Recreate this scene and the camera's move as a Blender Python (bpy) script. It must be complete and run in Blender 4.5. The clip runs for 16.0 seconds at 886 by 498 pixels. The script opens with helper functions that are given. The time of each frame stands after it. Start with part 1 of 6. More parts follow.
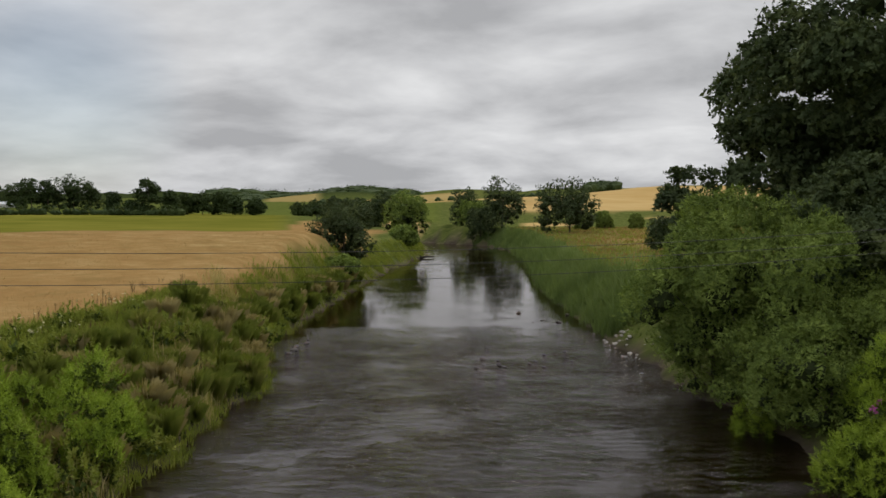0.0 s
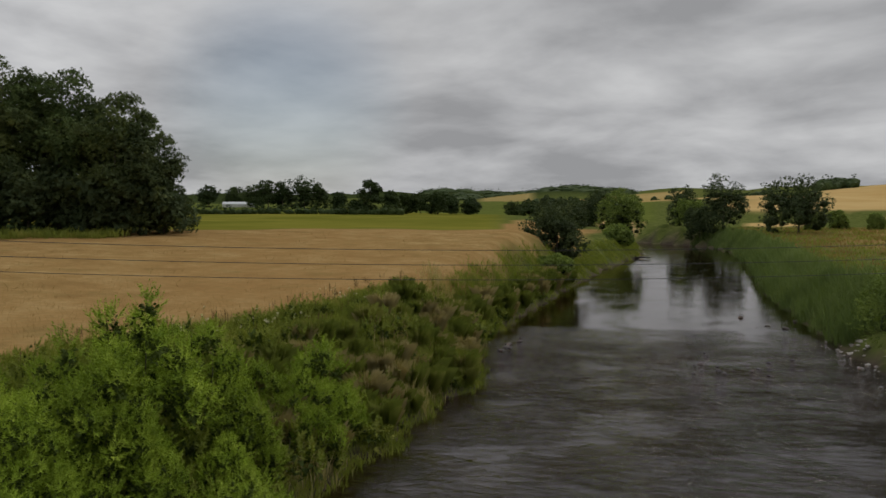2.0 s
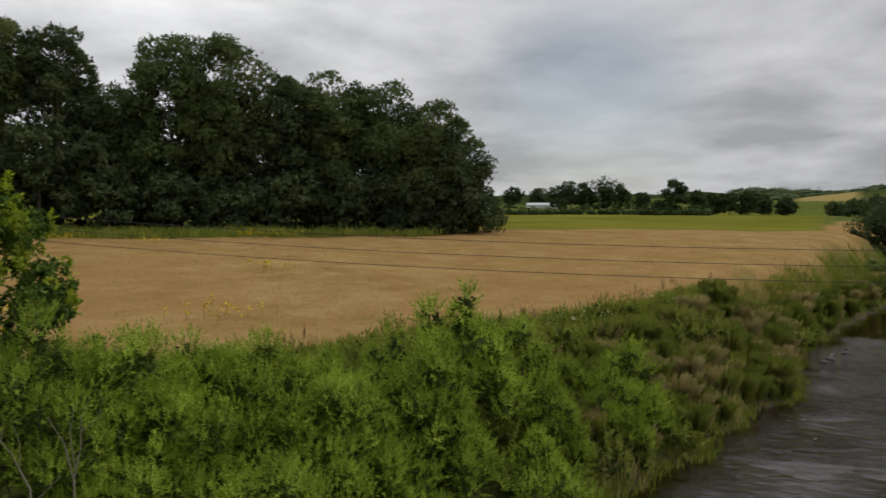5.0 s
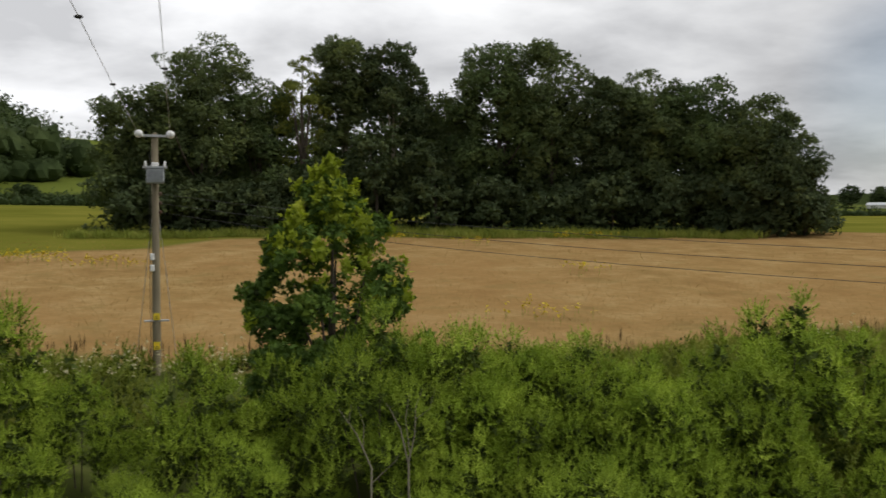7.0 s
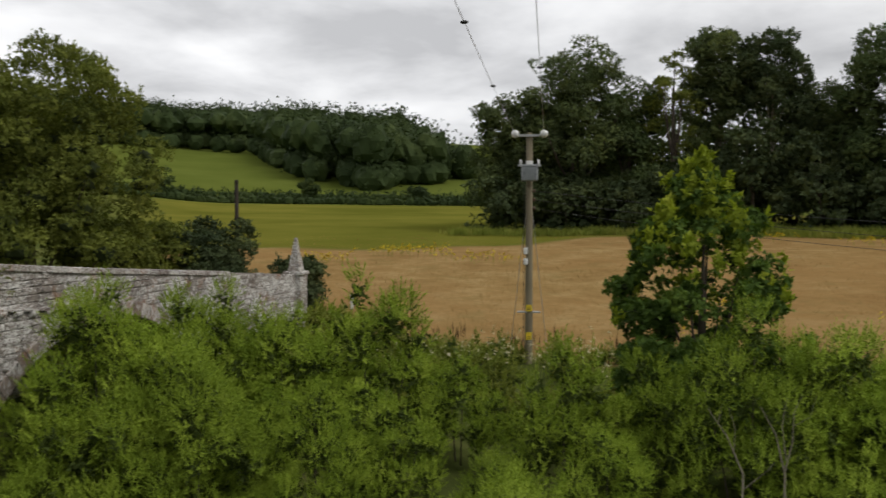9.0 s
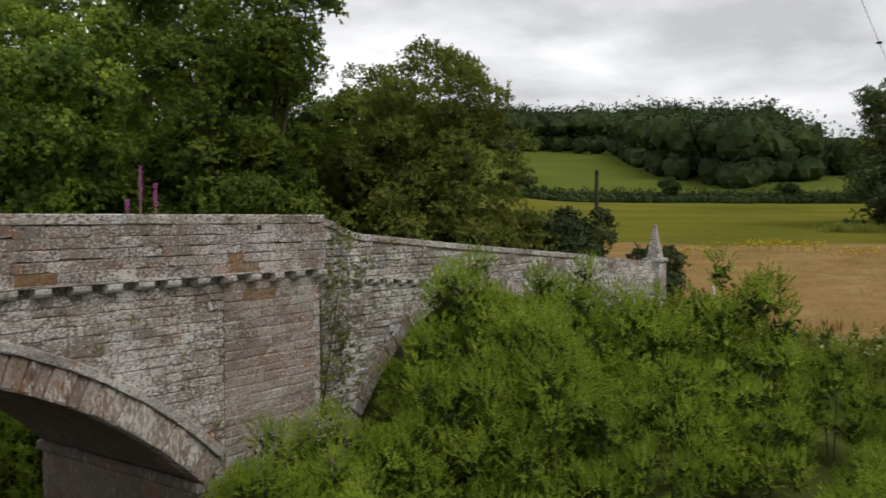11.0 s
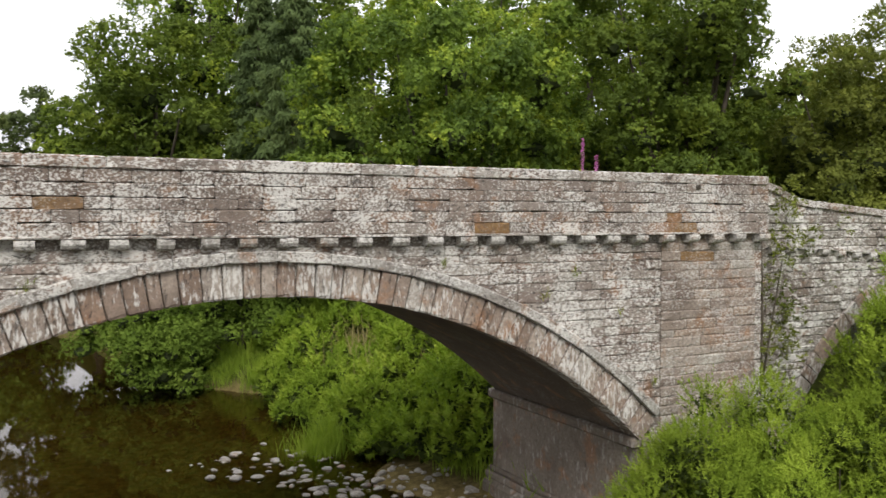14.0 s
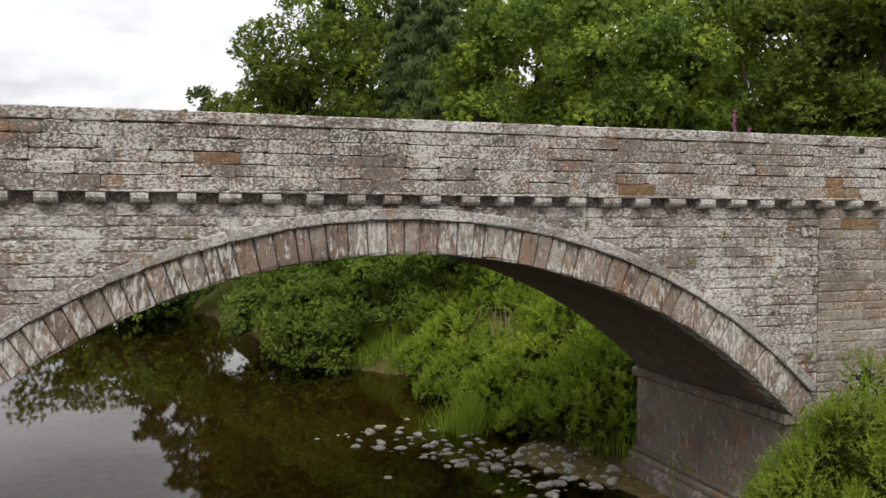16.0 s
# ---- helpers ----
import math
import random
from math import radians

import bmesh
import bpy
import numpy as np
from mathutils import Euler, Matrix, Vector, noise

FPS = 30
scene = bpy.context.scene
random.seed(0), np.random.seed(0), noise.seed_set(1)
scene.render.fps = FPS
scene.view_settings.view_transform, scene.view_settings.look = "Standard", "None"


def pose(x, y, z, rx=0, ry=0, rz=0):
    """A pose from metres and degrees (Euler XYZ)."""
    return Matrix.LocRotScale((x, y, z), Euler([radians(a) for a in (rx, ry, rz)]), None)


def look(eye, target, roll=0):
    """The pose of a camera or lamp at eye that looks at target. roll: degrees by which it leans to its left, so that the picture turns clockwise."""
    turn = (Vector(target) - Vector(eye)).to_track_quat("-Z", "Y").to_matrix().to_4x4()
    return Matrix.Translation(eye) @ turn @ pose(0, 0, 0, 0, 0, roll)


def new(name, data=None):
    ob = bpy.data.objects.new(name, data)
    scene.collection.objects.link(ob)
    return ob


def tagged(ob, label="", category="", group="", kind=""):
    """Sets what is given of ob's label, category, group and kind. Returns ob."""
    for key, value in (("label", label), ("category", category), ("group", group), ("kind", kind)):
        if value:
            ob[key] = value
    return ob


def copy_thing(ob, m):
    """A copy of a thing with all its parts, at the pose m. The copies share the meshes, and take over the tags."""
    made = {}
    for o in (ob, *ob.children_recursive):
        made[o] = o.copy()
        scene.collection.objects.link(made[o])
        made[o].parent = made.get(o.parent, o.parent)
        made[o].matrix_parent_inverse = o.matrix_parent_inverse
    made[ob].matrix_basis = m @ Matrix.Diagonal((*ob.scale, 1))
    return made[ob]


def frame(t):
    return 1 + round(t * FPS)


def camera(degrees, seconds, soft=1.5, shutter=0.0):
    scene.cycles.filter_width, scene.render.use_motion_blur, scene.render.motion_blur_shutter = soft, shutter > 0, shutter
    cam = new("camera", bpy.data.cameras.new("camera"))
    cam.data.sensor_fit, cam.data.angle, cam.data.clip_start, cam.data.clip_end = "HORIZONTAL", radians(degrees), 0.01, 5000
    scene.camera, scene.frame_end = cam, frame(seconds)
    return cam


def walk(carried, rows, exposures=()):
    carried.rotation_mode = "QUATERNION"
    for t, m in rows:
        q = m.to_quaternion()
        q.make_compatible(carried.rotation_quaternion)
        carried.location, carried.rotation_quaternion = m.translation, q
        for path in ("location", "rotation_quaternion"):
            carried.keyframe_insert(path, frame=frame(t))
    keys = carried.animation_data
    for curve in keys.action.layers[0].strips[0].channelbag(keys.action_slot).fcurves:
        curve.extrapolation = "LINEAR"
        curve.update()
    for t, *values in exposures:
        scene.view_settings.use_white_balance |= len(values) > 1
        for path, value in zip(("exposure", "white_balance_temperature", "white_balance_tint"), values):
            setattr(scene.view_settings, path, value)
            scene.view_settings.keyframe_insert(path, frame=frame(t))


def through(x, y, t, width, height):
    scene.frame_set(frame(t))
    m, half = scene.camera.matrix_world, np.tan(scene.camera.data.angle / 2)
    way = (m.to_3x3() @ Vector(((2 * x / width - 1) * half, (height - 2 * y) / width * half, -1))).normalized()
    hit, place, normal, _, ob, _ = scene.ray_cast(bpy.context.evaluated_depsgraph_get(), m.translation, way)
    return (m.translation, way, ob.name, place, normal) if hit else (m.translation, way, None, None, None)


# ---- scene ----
# The drone hangs over the river, turns to its left and sinks slowly.
cam = camera(53.58, 16.0, soft=1.5, shutter=0.3)
walk(cam, [
    (0.0, pose(0.00, 0.00, 9.12, 87.81, 0.09, 0.00)),
    (0.5, pose(-0.01, 0.03, 9.11, 87.79, 0.09, 2.36)),
    (1.0, pose(-0.02, 0.05, 9.10, 87.80, 0.06, 6.19)),
    (1.5, pose(-0.03, 0.06, 9.10, 87.80, 0.03, 10.83)),
    (2.0, pose(-0.04, 0.05, 9.09, 87.79, 0.01, 13.84)),
    (2.5, pose(-0.06, 0.03, 9.07, 87.79, -0.01, 16.32)),
    (3.0, pose(-0.09, -0.00, 9.05, 87.80, -0.04, 18.60)),
    (5.5, pose(-0.31, -0.20, 9.00, 87.86, -0.05, 38.19)),
    (6.0, pose(-0.34, -0.23, 9.02, 87.88, -0.07, 43.32)),
    (6.5, pose(-0.35, -0.25, 9.05, 87.87, -0.09, 48.47)),
    (7.0, pose(-0.37, -0.27, 9.07, 87.86, -0.10, 53.62)),
    (7.5, pose(-0.38, -0.27, 9.06, 87.84, -0.08, 58.99)),
    (8.0, pose(-0.39, -0.27, 9.04, 87.83, -0.07, 64.92)),
    (8.5, pose(-0.38, -0.27, 9.01, 87.82, -0.06, 71.14)),
    (9.0, pose(-0.36, -0.28, 8.93, 87.81, -0.04, 77.35)),
    (9.5, pose(-0.33, -0.28, 8.81, 87.81, -0.02, 83.40)),
    (12.0, pose(-0.12, -0.32, 7.97, 87.95, 0.01, 110.74)),
    (12.5, pose(-0.10, -0.33, 7.83, 87.97, 0.02, 115.49)),
    (13.0, pose(-0.08, -0.32, 7.69, 88.00, 0.02, 120.00)),
    (13.5, pose(-0.07, -0.32, 7.55, 88.04, -0.02, 124.26)),
    (14.0, pose(-0.06, -0.33, 7.40, 88.09, -0.06, 128.25)),
    (14.5, pose(-0.07, -0.31, 7.24, 88.15, -0.12, 131.15)),
    (15.0, pose(-0.07, -0.30, 7.07, 88.18, -0.16, 133.44)),
    (15.5, pose(-0.08, -0.28, 6.88, 88.19, -0.19, 135.67)),
    (16.0, pose(-0.07, -0.27, 6.67, 88.19, -0.20, 137.65))],
    exposures=[(0, 0.06), (1, -0.1), (2.5, -0.44), (3.2, -0.44), (6, 0.0), (8.5, -0.1), (9.7, -0.24), (12, 0.12), (13, 0.56), (14.2, 0.84), (16, 0.42)])

# ---- light: overcast sky, soft sun ----
SUN_AZ, SUN_EL = -42.0, 48.0     # degrees left of the first view, and above the horizon


def build_world():
    world = bpy.data.worlds.new("overcast_sky")
    scene.world = world
    world.use_nodes = True
    nt = world.node_tree
    nt.nodes.clear()
    n, l = nt.nodes.new, nt.links.new
    out = n("ShaderNodeOutputWorld")
    bg = n("ShaderNodeBackground")
    sky = n("ShaderNodeTexSky")
    sky.sky_type = "NISHITA"
    sky.sun_disc = False
    sky.sun_elevation = radians(SUN_EL)
    sky.sun_rotation = radians(-SUN_AZ)
    co = n("ShaderNodeTexCoord")
    sep = n("ShaderNodeSeparateXYZ")
    l(co.outputs["Generated"], sep.inputs[0])

    def maths(op, a, b=None, c=None):
        m = n("ShaderNodeMath")
        m.operation = op
        for i, v in enumerate((a, b, c)):
            if v is None:
                continue
            if isinstance(v, (int, float)):
                m.inputs[i].default_value = v
            else:
                l(v, m.inputs[i])
        return m.outputs[0]
    up = maths("MAXIMUM", sep.outputs[2], 0.0)
    div = maths("ADD", up, 0.2)
    comb = n("ShaderNodeCombineXYZ")
    l(maths("DIVIDE", sep.outputs[0], div), comb.inputs[0])
    l(maths("DIVIDE", sep.outputs[1], div), comb.inputs[1])
    mp = n("ShaderNodeMapping")
    mp.inputs["Location"].default_value = (3.1, 1.7, 0)
    mp.inputs["Rotation"].default_value = (0, 0, radians(25))
    mp.inputs["Scale"].default_value = (1.0, 1.0, 1)
    l(comb.outputs[0], mp.inputs[0])
    big = n("ShaderNodeTexNoise")
    big.inputs["Scale"].default_value = 1.45
    big.inputs["Detail"].default_value = 7
    big.inputs["Roughness"].default_value = 0.52
    big.inputs["Distortion"].default_value = 0.2
    l(mp.outputs[0], big.inputs["Vector"])
    cloud = n("ShaderNodeValToRGB")
    e = cloud.color_ramp.elements
    e[0].position, e[0].color = 0.36, (0.44, 0.445, 0.46, 1)
    e[1].position, e[1].color = 0.66, (0.82, 0.825, 0.835, 1)
    mid = e.new(0.5)
    mid.color = (0.62, 0.625, 0.64, 1)
    l(big.outputs[0], cloud.inputs[0])
    # a thin place lets some blue through
    thin = n("ShaderNodeVectorMath")
    thin.operation = "DOT_PRODUCT"
    l(co.outputs["Generated"], thin.inputs[0])
    thin.inputs[1].default_value = (-math.sin(radians(24)) * 0.99, math.cos(radians(24)) * 0.99, 0.12)
    lobe = n("ShaderNodeMapRange")
    lobe.interpolation_type = "SMOOTHSTEP"
    lobe.inputs[1].default_value, lobe.inputs[2].default_value = 0.985, 1.0
    l(thin.outputs["Value"], lobe.inputs[0])
    veil = maths("MULTIPLY", lobe.outputs[0], 0.55)
    blue = n("ShaderNodeMix")
    blue.data_type = "RGBA"
    dim = n("ShaderNodeMix")
    dim.data_type, dim.blend_type = "RGBA", "MULTIPLY"
    dim.inputs[0].default_value = 1.0
    l(sky.outputs[0], dim.inputs[6])
    dim.inputs[7].default_value = (0.1, 0.1, 0.1, 1)
    l(veil, blue.inputs[0])
    l(cloud.outputs[0], blue.inputs[6])
    l(dim.outputs[2], blue.inputs[7])
    # the cloud sheet is brighter round the hidden sun
    sd = Vector((-math.sin(radians(GLOW_AZ)) * math.cos(radians(GLOW_EL)), math.cos(radians(GLOW_AZ)) * math.cos(radians(GLOW_EL)), math.sin(radians(GLOW_EL))))
    dot = n("ShaderNodeVectorMath")
    dot.operation = "DOT_PRODUCT"
    l(co.outputs["Generated"], dot.inputs[0])
    dot.inputs[1].default_value = sd
    glow = n("ShaderNodeMapRange")
    glow.interpolation_type = "SMOOTHSTEP"
    glow.inputs[1].default_value, glow.inputs[2].default_value = 0.15, 1.0
    glow.inputs[3].default_value, glow.inputs[4].default_value = 0.88, 1.5
    l(dot.outputs["Value"], glow.inputs[0])
    l(blue.outputs[2], bg.inputs[0])
    l(glow.outputs[0], bg.inputs[1])
    l(bg.outputs[0], out.inputs[0])


GLOW_AZ, GLOW_EL = 105.0, 32.0
build_world()
sun = new("sun", bpy.data.lights.new("sun", "SUN"))
sun.data.energy, sun.data.angle, sun.data.color = 1.7, radians(30), (1.0, 0.96, 0.9)
sun.matrix_world = look((0, 0, 60), (60 * math.sin(radians(SUN_AZ)), -60 * math.cos(radians(SUN_AZ)), 60 - 60 * math.tan(radians(SUN_EL))))

# ---- materials ----
class Mat:
    """A node material in the making."""

    def __init__(self, name, rough=0.8, spec=0.3):
        self.m = bpy.data.materials.new(name)
        self.m.use_nodes = True
        self.nt = self.m.node_tree
        self.bsdf = self.nt.nodes["Principled BSDF"]
        self.out = self.nt.nodes["Material Output"]
        self.bsdf.inputs["Roughness"].default_value = rough
        self.bsdf.inputs["Specular IOR Level"].default_value = spec
        self.co = None

    def n(self, kind):
        return self.nt.nodes.new(kind)

    def l(self, a, b):
        self.nt.links.new(a, b)

    def coord(self, which="Object"):
        if self.co is None:
            self.co = self.n("ShaderNodeTexCoord")
        return self.co.outputs[which]

    def world_pos(self):
        g = self.n("ShaderNodeNewGeometry")
        return g.outputs["Position"]

    def noise(self, scale, detail=4, rough=0.55, vec=None, dist=0.0, stretch=None):
        t = self.n("ShaderNodeTexNoise")
        t.inputs["Scale"].default_value = scale
        t.inputs["Detail"].default_value = detail
        t.inputs["Roughness"].default_value = rough
        t.inputs["Distortion"].default_value = dist
        vec = vec if vec is not None else self.world_pos()
        if stretch:
            mp = self.n("ShaderNodeMapping")
            mp.inputs["Scale"].default_value = stretch
            self.l(vec, mp.inputs[0])
            vec = mp.outputs[0]
        self.l(vec, t.inputs["Vector"])
        return t.outputs[0]

    def ramp(self, fac, stops):
        r = self.n("ShaderNodeValToRGB")
        e = r.color_ramp.elements
        e[0].position, e[0].color = stops[0][0], (*stops[0][1], 1)
        e[1].position, e[1].color = stops[-1][0], (*stops[-1][1], 1)
        for p, c in stops[1:-1]:
            k = e.new(p)
            k.color = (*c, 1)
        self.l(fac, r.inputs[0])
        return r.outputs[0]

    def range(self, fac, a, b, c=0.0, d=1.0):
        r = self.n("ShaderNodeMapRange")
        for i, v in enumerate((a, b, c, d)):
            r.inputs[i + 1].default_value = v
        self.l(fac, r.inputs[0])
        return r.outputs[0]

    def mix(self, fac, a, b, blend="MIX"):
        x = self.n("ShaderNodeMix")
        x.data_type, x.blend_type = "RGBA", blend
        for sock, v in ((x.inputs[0], fac), (x.inputs[6], a), (x.inputs[7], b)):
            if isinstance(v, (int, float)):
                sock.default_value = v
            elif isinstance(v, tuple):
                sock.default_value = (*v, 1)
            else:
                self.l(v, sock)
        return x.outputs[2]

    def attr(self, name):
        a = self.n("ShaderNodeAttribute")
        a.attribute_name = name
        return a

    def bump(self, height, strength=0.3, distance=0.02):
        b = self.n("ShaderNodeBump")
        b.inputs["Strength"].default_value = strength
        b.inputs["Distance"].default_value = distance
        self.l(height, b.inputs["Height"])
        self.l(b.outputs[0], self.bsdf.inputs["Normal"])

    def color(self, c):
        if isinstance(c, tuple):
            self.bsdf.inputs["Base Color"].default_value = (*c, 1)
        else:
            self.l(c, self.bsdf.inputs["Base Color"])
        return self


def leaf_mat(name, dark, mid, light, through=0.3, patch=0.5, gloss=0.06, rough=0.65, vary=0.2):
    """Leaves: every leaf its own tone, with larger lighter and darker sprays, and light passing through."""
    a = Mat(name, rough, gloss)
    g = a.n("ShaderNodeNewGeometry")
    blend = a.n("ShaderNodeMath")
    blend.operation = "MULTIPLY_ADD"
    a.l(g.outputs["Random Per Island"], blend.inputs[0])
    blend.inputs[1].default_value = 0.25
    a.l(a.range(a.noise(patch, 3, 0.6), 0.34, 0.66, -0.1, 0.65), blend.inputs[2])
    tone = a.ramp(blend.outputs[0], [(0.0, dark), (0.5, mid), (1.0, light)])
    oi = a.n("ShaderNodeObjectInfo")
    tone = a.mix(a.range(oi.outputs["Random"], 0.0, 1.0, 0.0, vary), tone, tuple(c * 0.55 for c in mid))
    a.color(tone)
    tr = a.n("ShaderNodeBsdfTranslucent")
    a.l(a.mix(1.0, tone, (1.15, 1.2, 0.55), "MULTIPLY"), tr.inputs[0])
    mx = a.n("ShaderNodeMixShader")
    mx.inputs[0].default_value = through
    a.l(a.bsdf.outputs[0], mx.inputs[1])
    a.l(tr.outputs[0], mx.inputs[2])
    a.l(mx.outputs[0], a.out.inputs[0])
    return a.m


def bark_mat(name, dark, light):
    a = Mat(name, 0.9, 0.2)
    t = a.noise(3.0, 5, 0.6, stretch=(1, 1, 0.25))
    a.color(a.ramp(t, [(0.3, dark), (0.7, light)]))
    a.bump(t, 0.6, 0.03)
    return a.m


M_WILLOW = leaf_mat("willow_leaves", (0.16, 0.24, 0.026), (0.28, 0.38, 0.042), (0.48, 0.585, 0.085), 0.12, 1.1, vary=0.6)
M_OSIER = leaf_mat("willow_grey_leaves", (0.105, 0.15, 0.04), (0.19, 0.25, 0.06), (0.32, 0.4, 0.105), 0.25, 0.9)
M_OAK = leaf_mat("dark_broad_leaves", (0.046, 0.068, 0.032), (0.077, 0.102, 0.046), (0.14, 0.168, 0.064), 0.22, 0.45)
M_BEECH = leaf_mat("copse_leaves", (0.07, 0.096, 0.042), (0.112, 0.145, 0.058), (0.21, 0.245, 0.075), 0.25, 0.3)
M_MAPLE = leaf_mat("maple_leaves", (0.06, 0.1, 0.025), (0.1, 0.165, 0.036), (0.24, 0.33, 0.055), 0.3, 1.2)
M_SYC = leaf_mat("sycamore_leaves", (0.085, 0.135, 0.036), (0.19, 0.275, 0.046), (0.52, 0.59, 0.075), 0.28, 0.55)
M_ASH = leaf_mat("ash_leaves", (0.1, 0.125, 0.028), (0.165, 0.19, 0.04), (0.27, 0.3, 0.062), 0.28, 0.7)
M_FIR = leaf_mat("spruce_needles", (0.058, 0.088, 0.034), (0.098, 0.138, 0.048), (0.16, 0.2, 0.068), 0.12, 0.3)
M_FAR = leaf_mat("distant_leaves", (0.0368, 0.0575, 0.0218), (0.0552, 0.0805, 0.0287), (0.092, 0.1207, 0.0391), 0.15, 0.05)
# dark colour that paints the shade inside crowns onto the clump hearts
M_HEART_SHADE = bark_mat("shaded_crown_heart", (0.02, 0.03, 0.009), (0.036, 0.048, 0.014))
# darker leaf green for bush interiors, painting the shade beneath each bunch
M_INNER = leaf_mat("shaded_inner_leaves", (0.04, 0.058, 0.014), (0.07, 0.098, 0.022), (0.11, 0.145, 0.035), 0.2, 1.5)
M_REED = leaf_mat("reed_blades", (0.11, 0.155, 0.052), (0.16, 0.213, 0.075), (0.23, 0.28, 0.11), 0.3, 0.12)
M_GRASS = leaf_mat("bank_grass_blades", (0.15, 0.19, 0.036), (0.235, 0.268, 0.054), (0.36, 0.35, 0.1), 0.3, 0.5)
M_HAY = leaf_mat("dry_grass_blades", (0.24, 0.15, 0.058), (0.31, 0.202, 0.083), (0.39, 0.275, 0.124), 0.25, 0.1)
M_SEED = leaf_mat("seeding_grass_blades", (0.3, 0.25, 0.11), (0.43, 0.36, 0.17), (0.54, 0.46, 0.25))
M_RAG = leaf_mat("yellow_flowers", (0.4, 0.3, 0.02), (0.55, 0.42, 0.03), (0.6, 0.5, 0.06), 0.15, 0.5)
M_PINK = leaf_mat("pink_flowers", (0.35, 0.08, 0.25), (0.5, 0.14, 0.4), (0.6, 0.25, 0.5), 0.15, 0.5)
M_WHITE = leaf_mat("white_flowers", (0.45, 0.4185, 0.252), (0.54, 0.5022, 0.315), (0.63, 0.5859, 0.378), 0.15, 0.5)
M_WOOD = leaf_mat("roadside_wood_leaves", (0.08, 0.118, 0.028), (0.145, 0.2, 0.035), (0.28, 0.34, 0.045), 0.28, 0.5)
M_LUSH = leaf_mat("lush_bank_leaves", (0.16, 0.245, 0.03), (0.27, 0.375, 0.045), (0.44, 0.51, 0.085), 0.3, 0.6)
M_ALDER = leaf_mat("alder_leaves", (0.0978, 0.1552, 0.0253), (0.1552, 0.23, 0.0368), (0.253, 0.3335, 0.0575), 0.25, 0.7)
M_BARK = bark_mat("bark", (0.05, 0.04, 0.03), (0.13, 0.11, 0.085))
M_PALEBARK = bark_mat("pale_bark", (0.15, 0.13, 0.09), (0.3, 0.27, 0.2))


def ground_mat():
    a = Mat("fields_and_banks", 1.0, 0.0)
    z1, z2 = a.attr("zone_a"), a.attr("zone_b")
    s1, s2 = a.n("ShaderNodeSeparateColor"), a.n("ShaderNodeSeparateColor")
    a.l(z1.outputs["Color"], s1.inputs[0])
    a.l(z2.outputs["Color"], s2.inputs[0])
    fine = a.noise(2.5, 6, 0.65)
    mid = a.noise(0.35, 5, 0.6)
    streak = a.noise(0.3, 9, 0.72)
    wide = a.noise(0.05, 4, 0.55)
    green = a.ramp(mid, [(0.3, (0.06, 0.078, 0.02)), (0.55, (0.1, 0.118, 0.032)), (0.75, (0.17, 0.165, 0.06))])
    hay = a.ramp(streak, [(0.34, (0.225, 0.138, 0.052)), (0.5, (0.31, 0.2, 0.08)), (0.66, (0.4, 0.285, 0.128))])
    hay = a.mix(a.range(wide, 0.35, 0.68, 0.0, 0.55), hay, (0.3, 0.17, 0.066))
    hay = a.mix(a.range(mid, 0.55, 0.72, 0.0, 0.45), hay, (0.19, 0.15, 0.055))
    hay = a.mix(a.range(fine, 0.35, 0.75, 0.0, 0.45), hay, (0.2, 0.145, 0.06))
    crop = a.ramp(wide, [(0.35, (0.115, 0.12, 0.018)), (0.65, (0.178, 0.17, 0.03))])
    past = a.ramp(a.noise(0.03, 5), [(0.3, (0.09, 0.115, 0.02)), (0.7, (0.13, 0.155, 0.032))])
    gold = a.ramp(a.noise(0.02, 4), [(0.3, (0.42, 0.28, 0.11)), (0.7, (0.5, 0.36, 0.16))])
    bed = a.ramp(a.noise(3.5, 6, 0.75), [(0.3, (0.06, 0.048, 0.022)), (0.55, (0.17, 0.13, 0.055)), (0.8, (0.3, 0.24, 0.13))])
    bed = a.mix(z2.outputs["Alpha"], bed, a.ramp(mid, [(0.3, (0.046, 0.034, 0.031)), (0.7, (0.105, 0.077, 0.068))]))
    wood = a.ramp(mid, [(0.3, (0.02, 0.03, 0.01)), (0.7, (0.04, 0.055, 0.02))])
    c = a.mix(s1.outputs[0], green, hay)
    c = a.mix(s1.outputs[1], c, crop)
    c = a.mix(s1.outputs[2], c, past)
    c = a.mix(s2.outputs[0], c, gold)
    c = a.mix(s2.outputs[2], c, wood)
    c = a.mix(s2.outputs[1], c, bed)
    a.color(c)
    a.bump(fine, 0.5, 0.15)
    return a.m


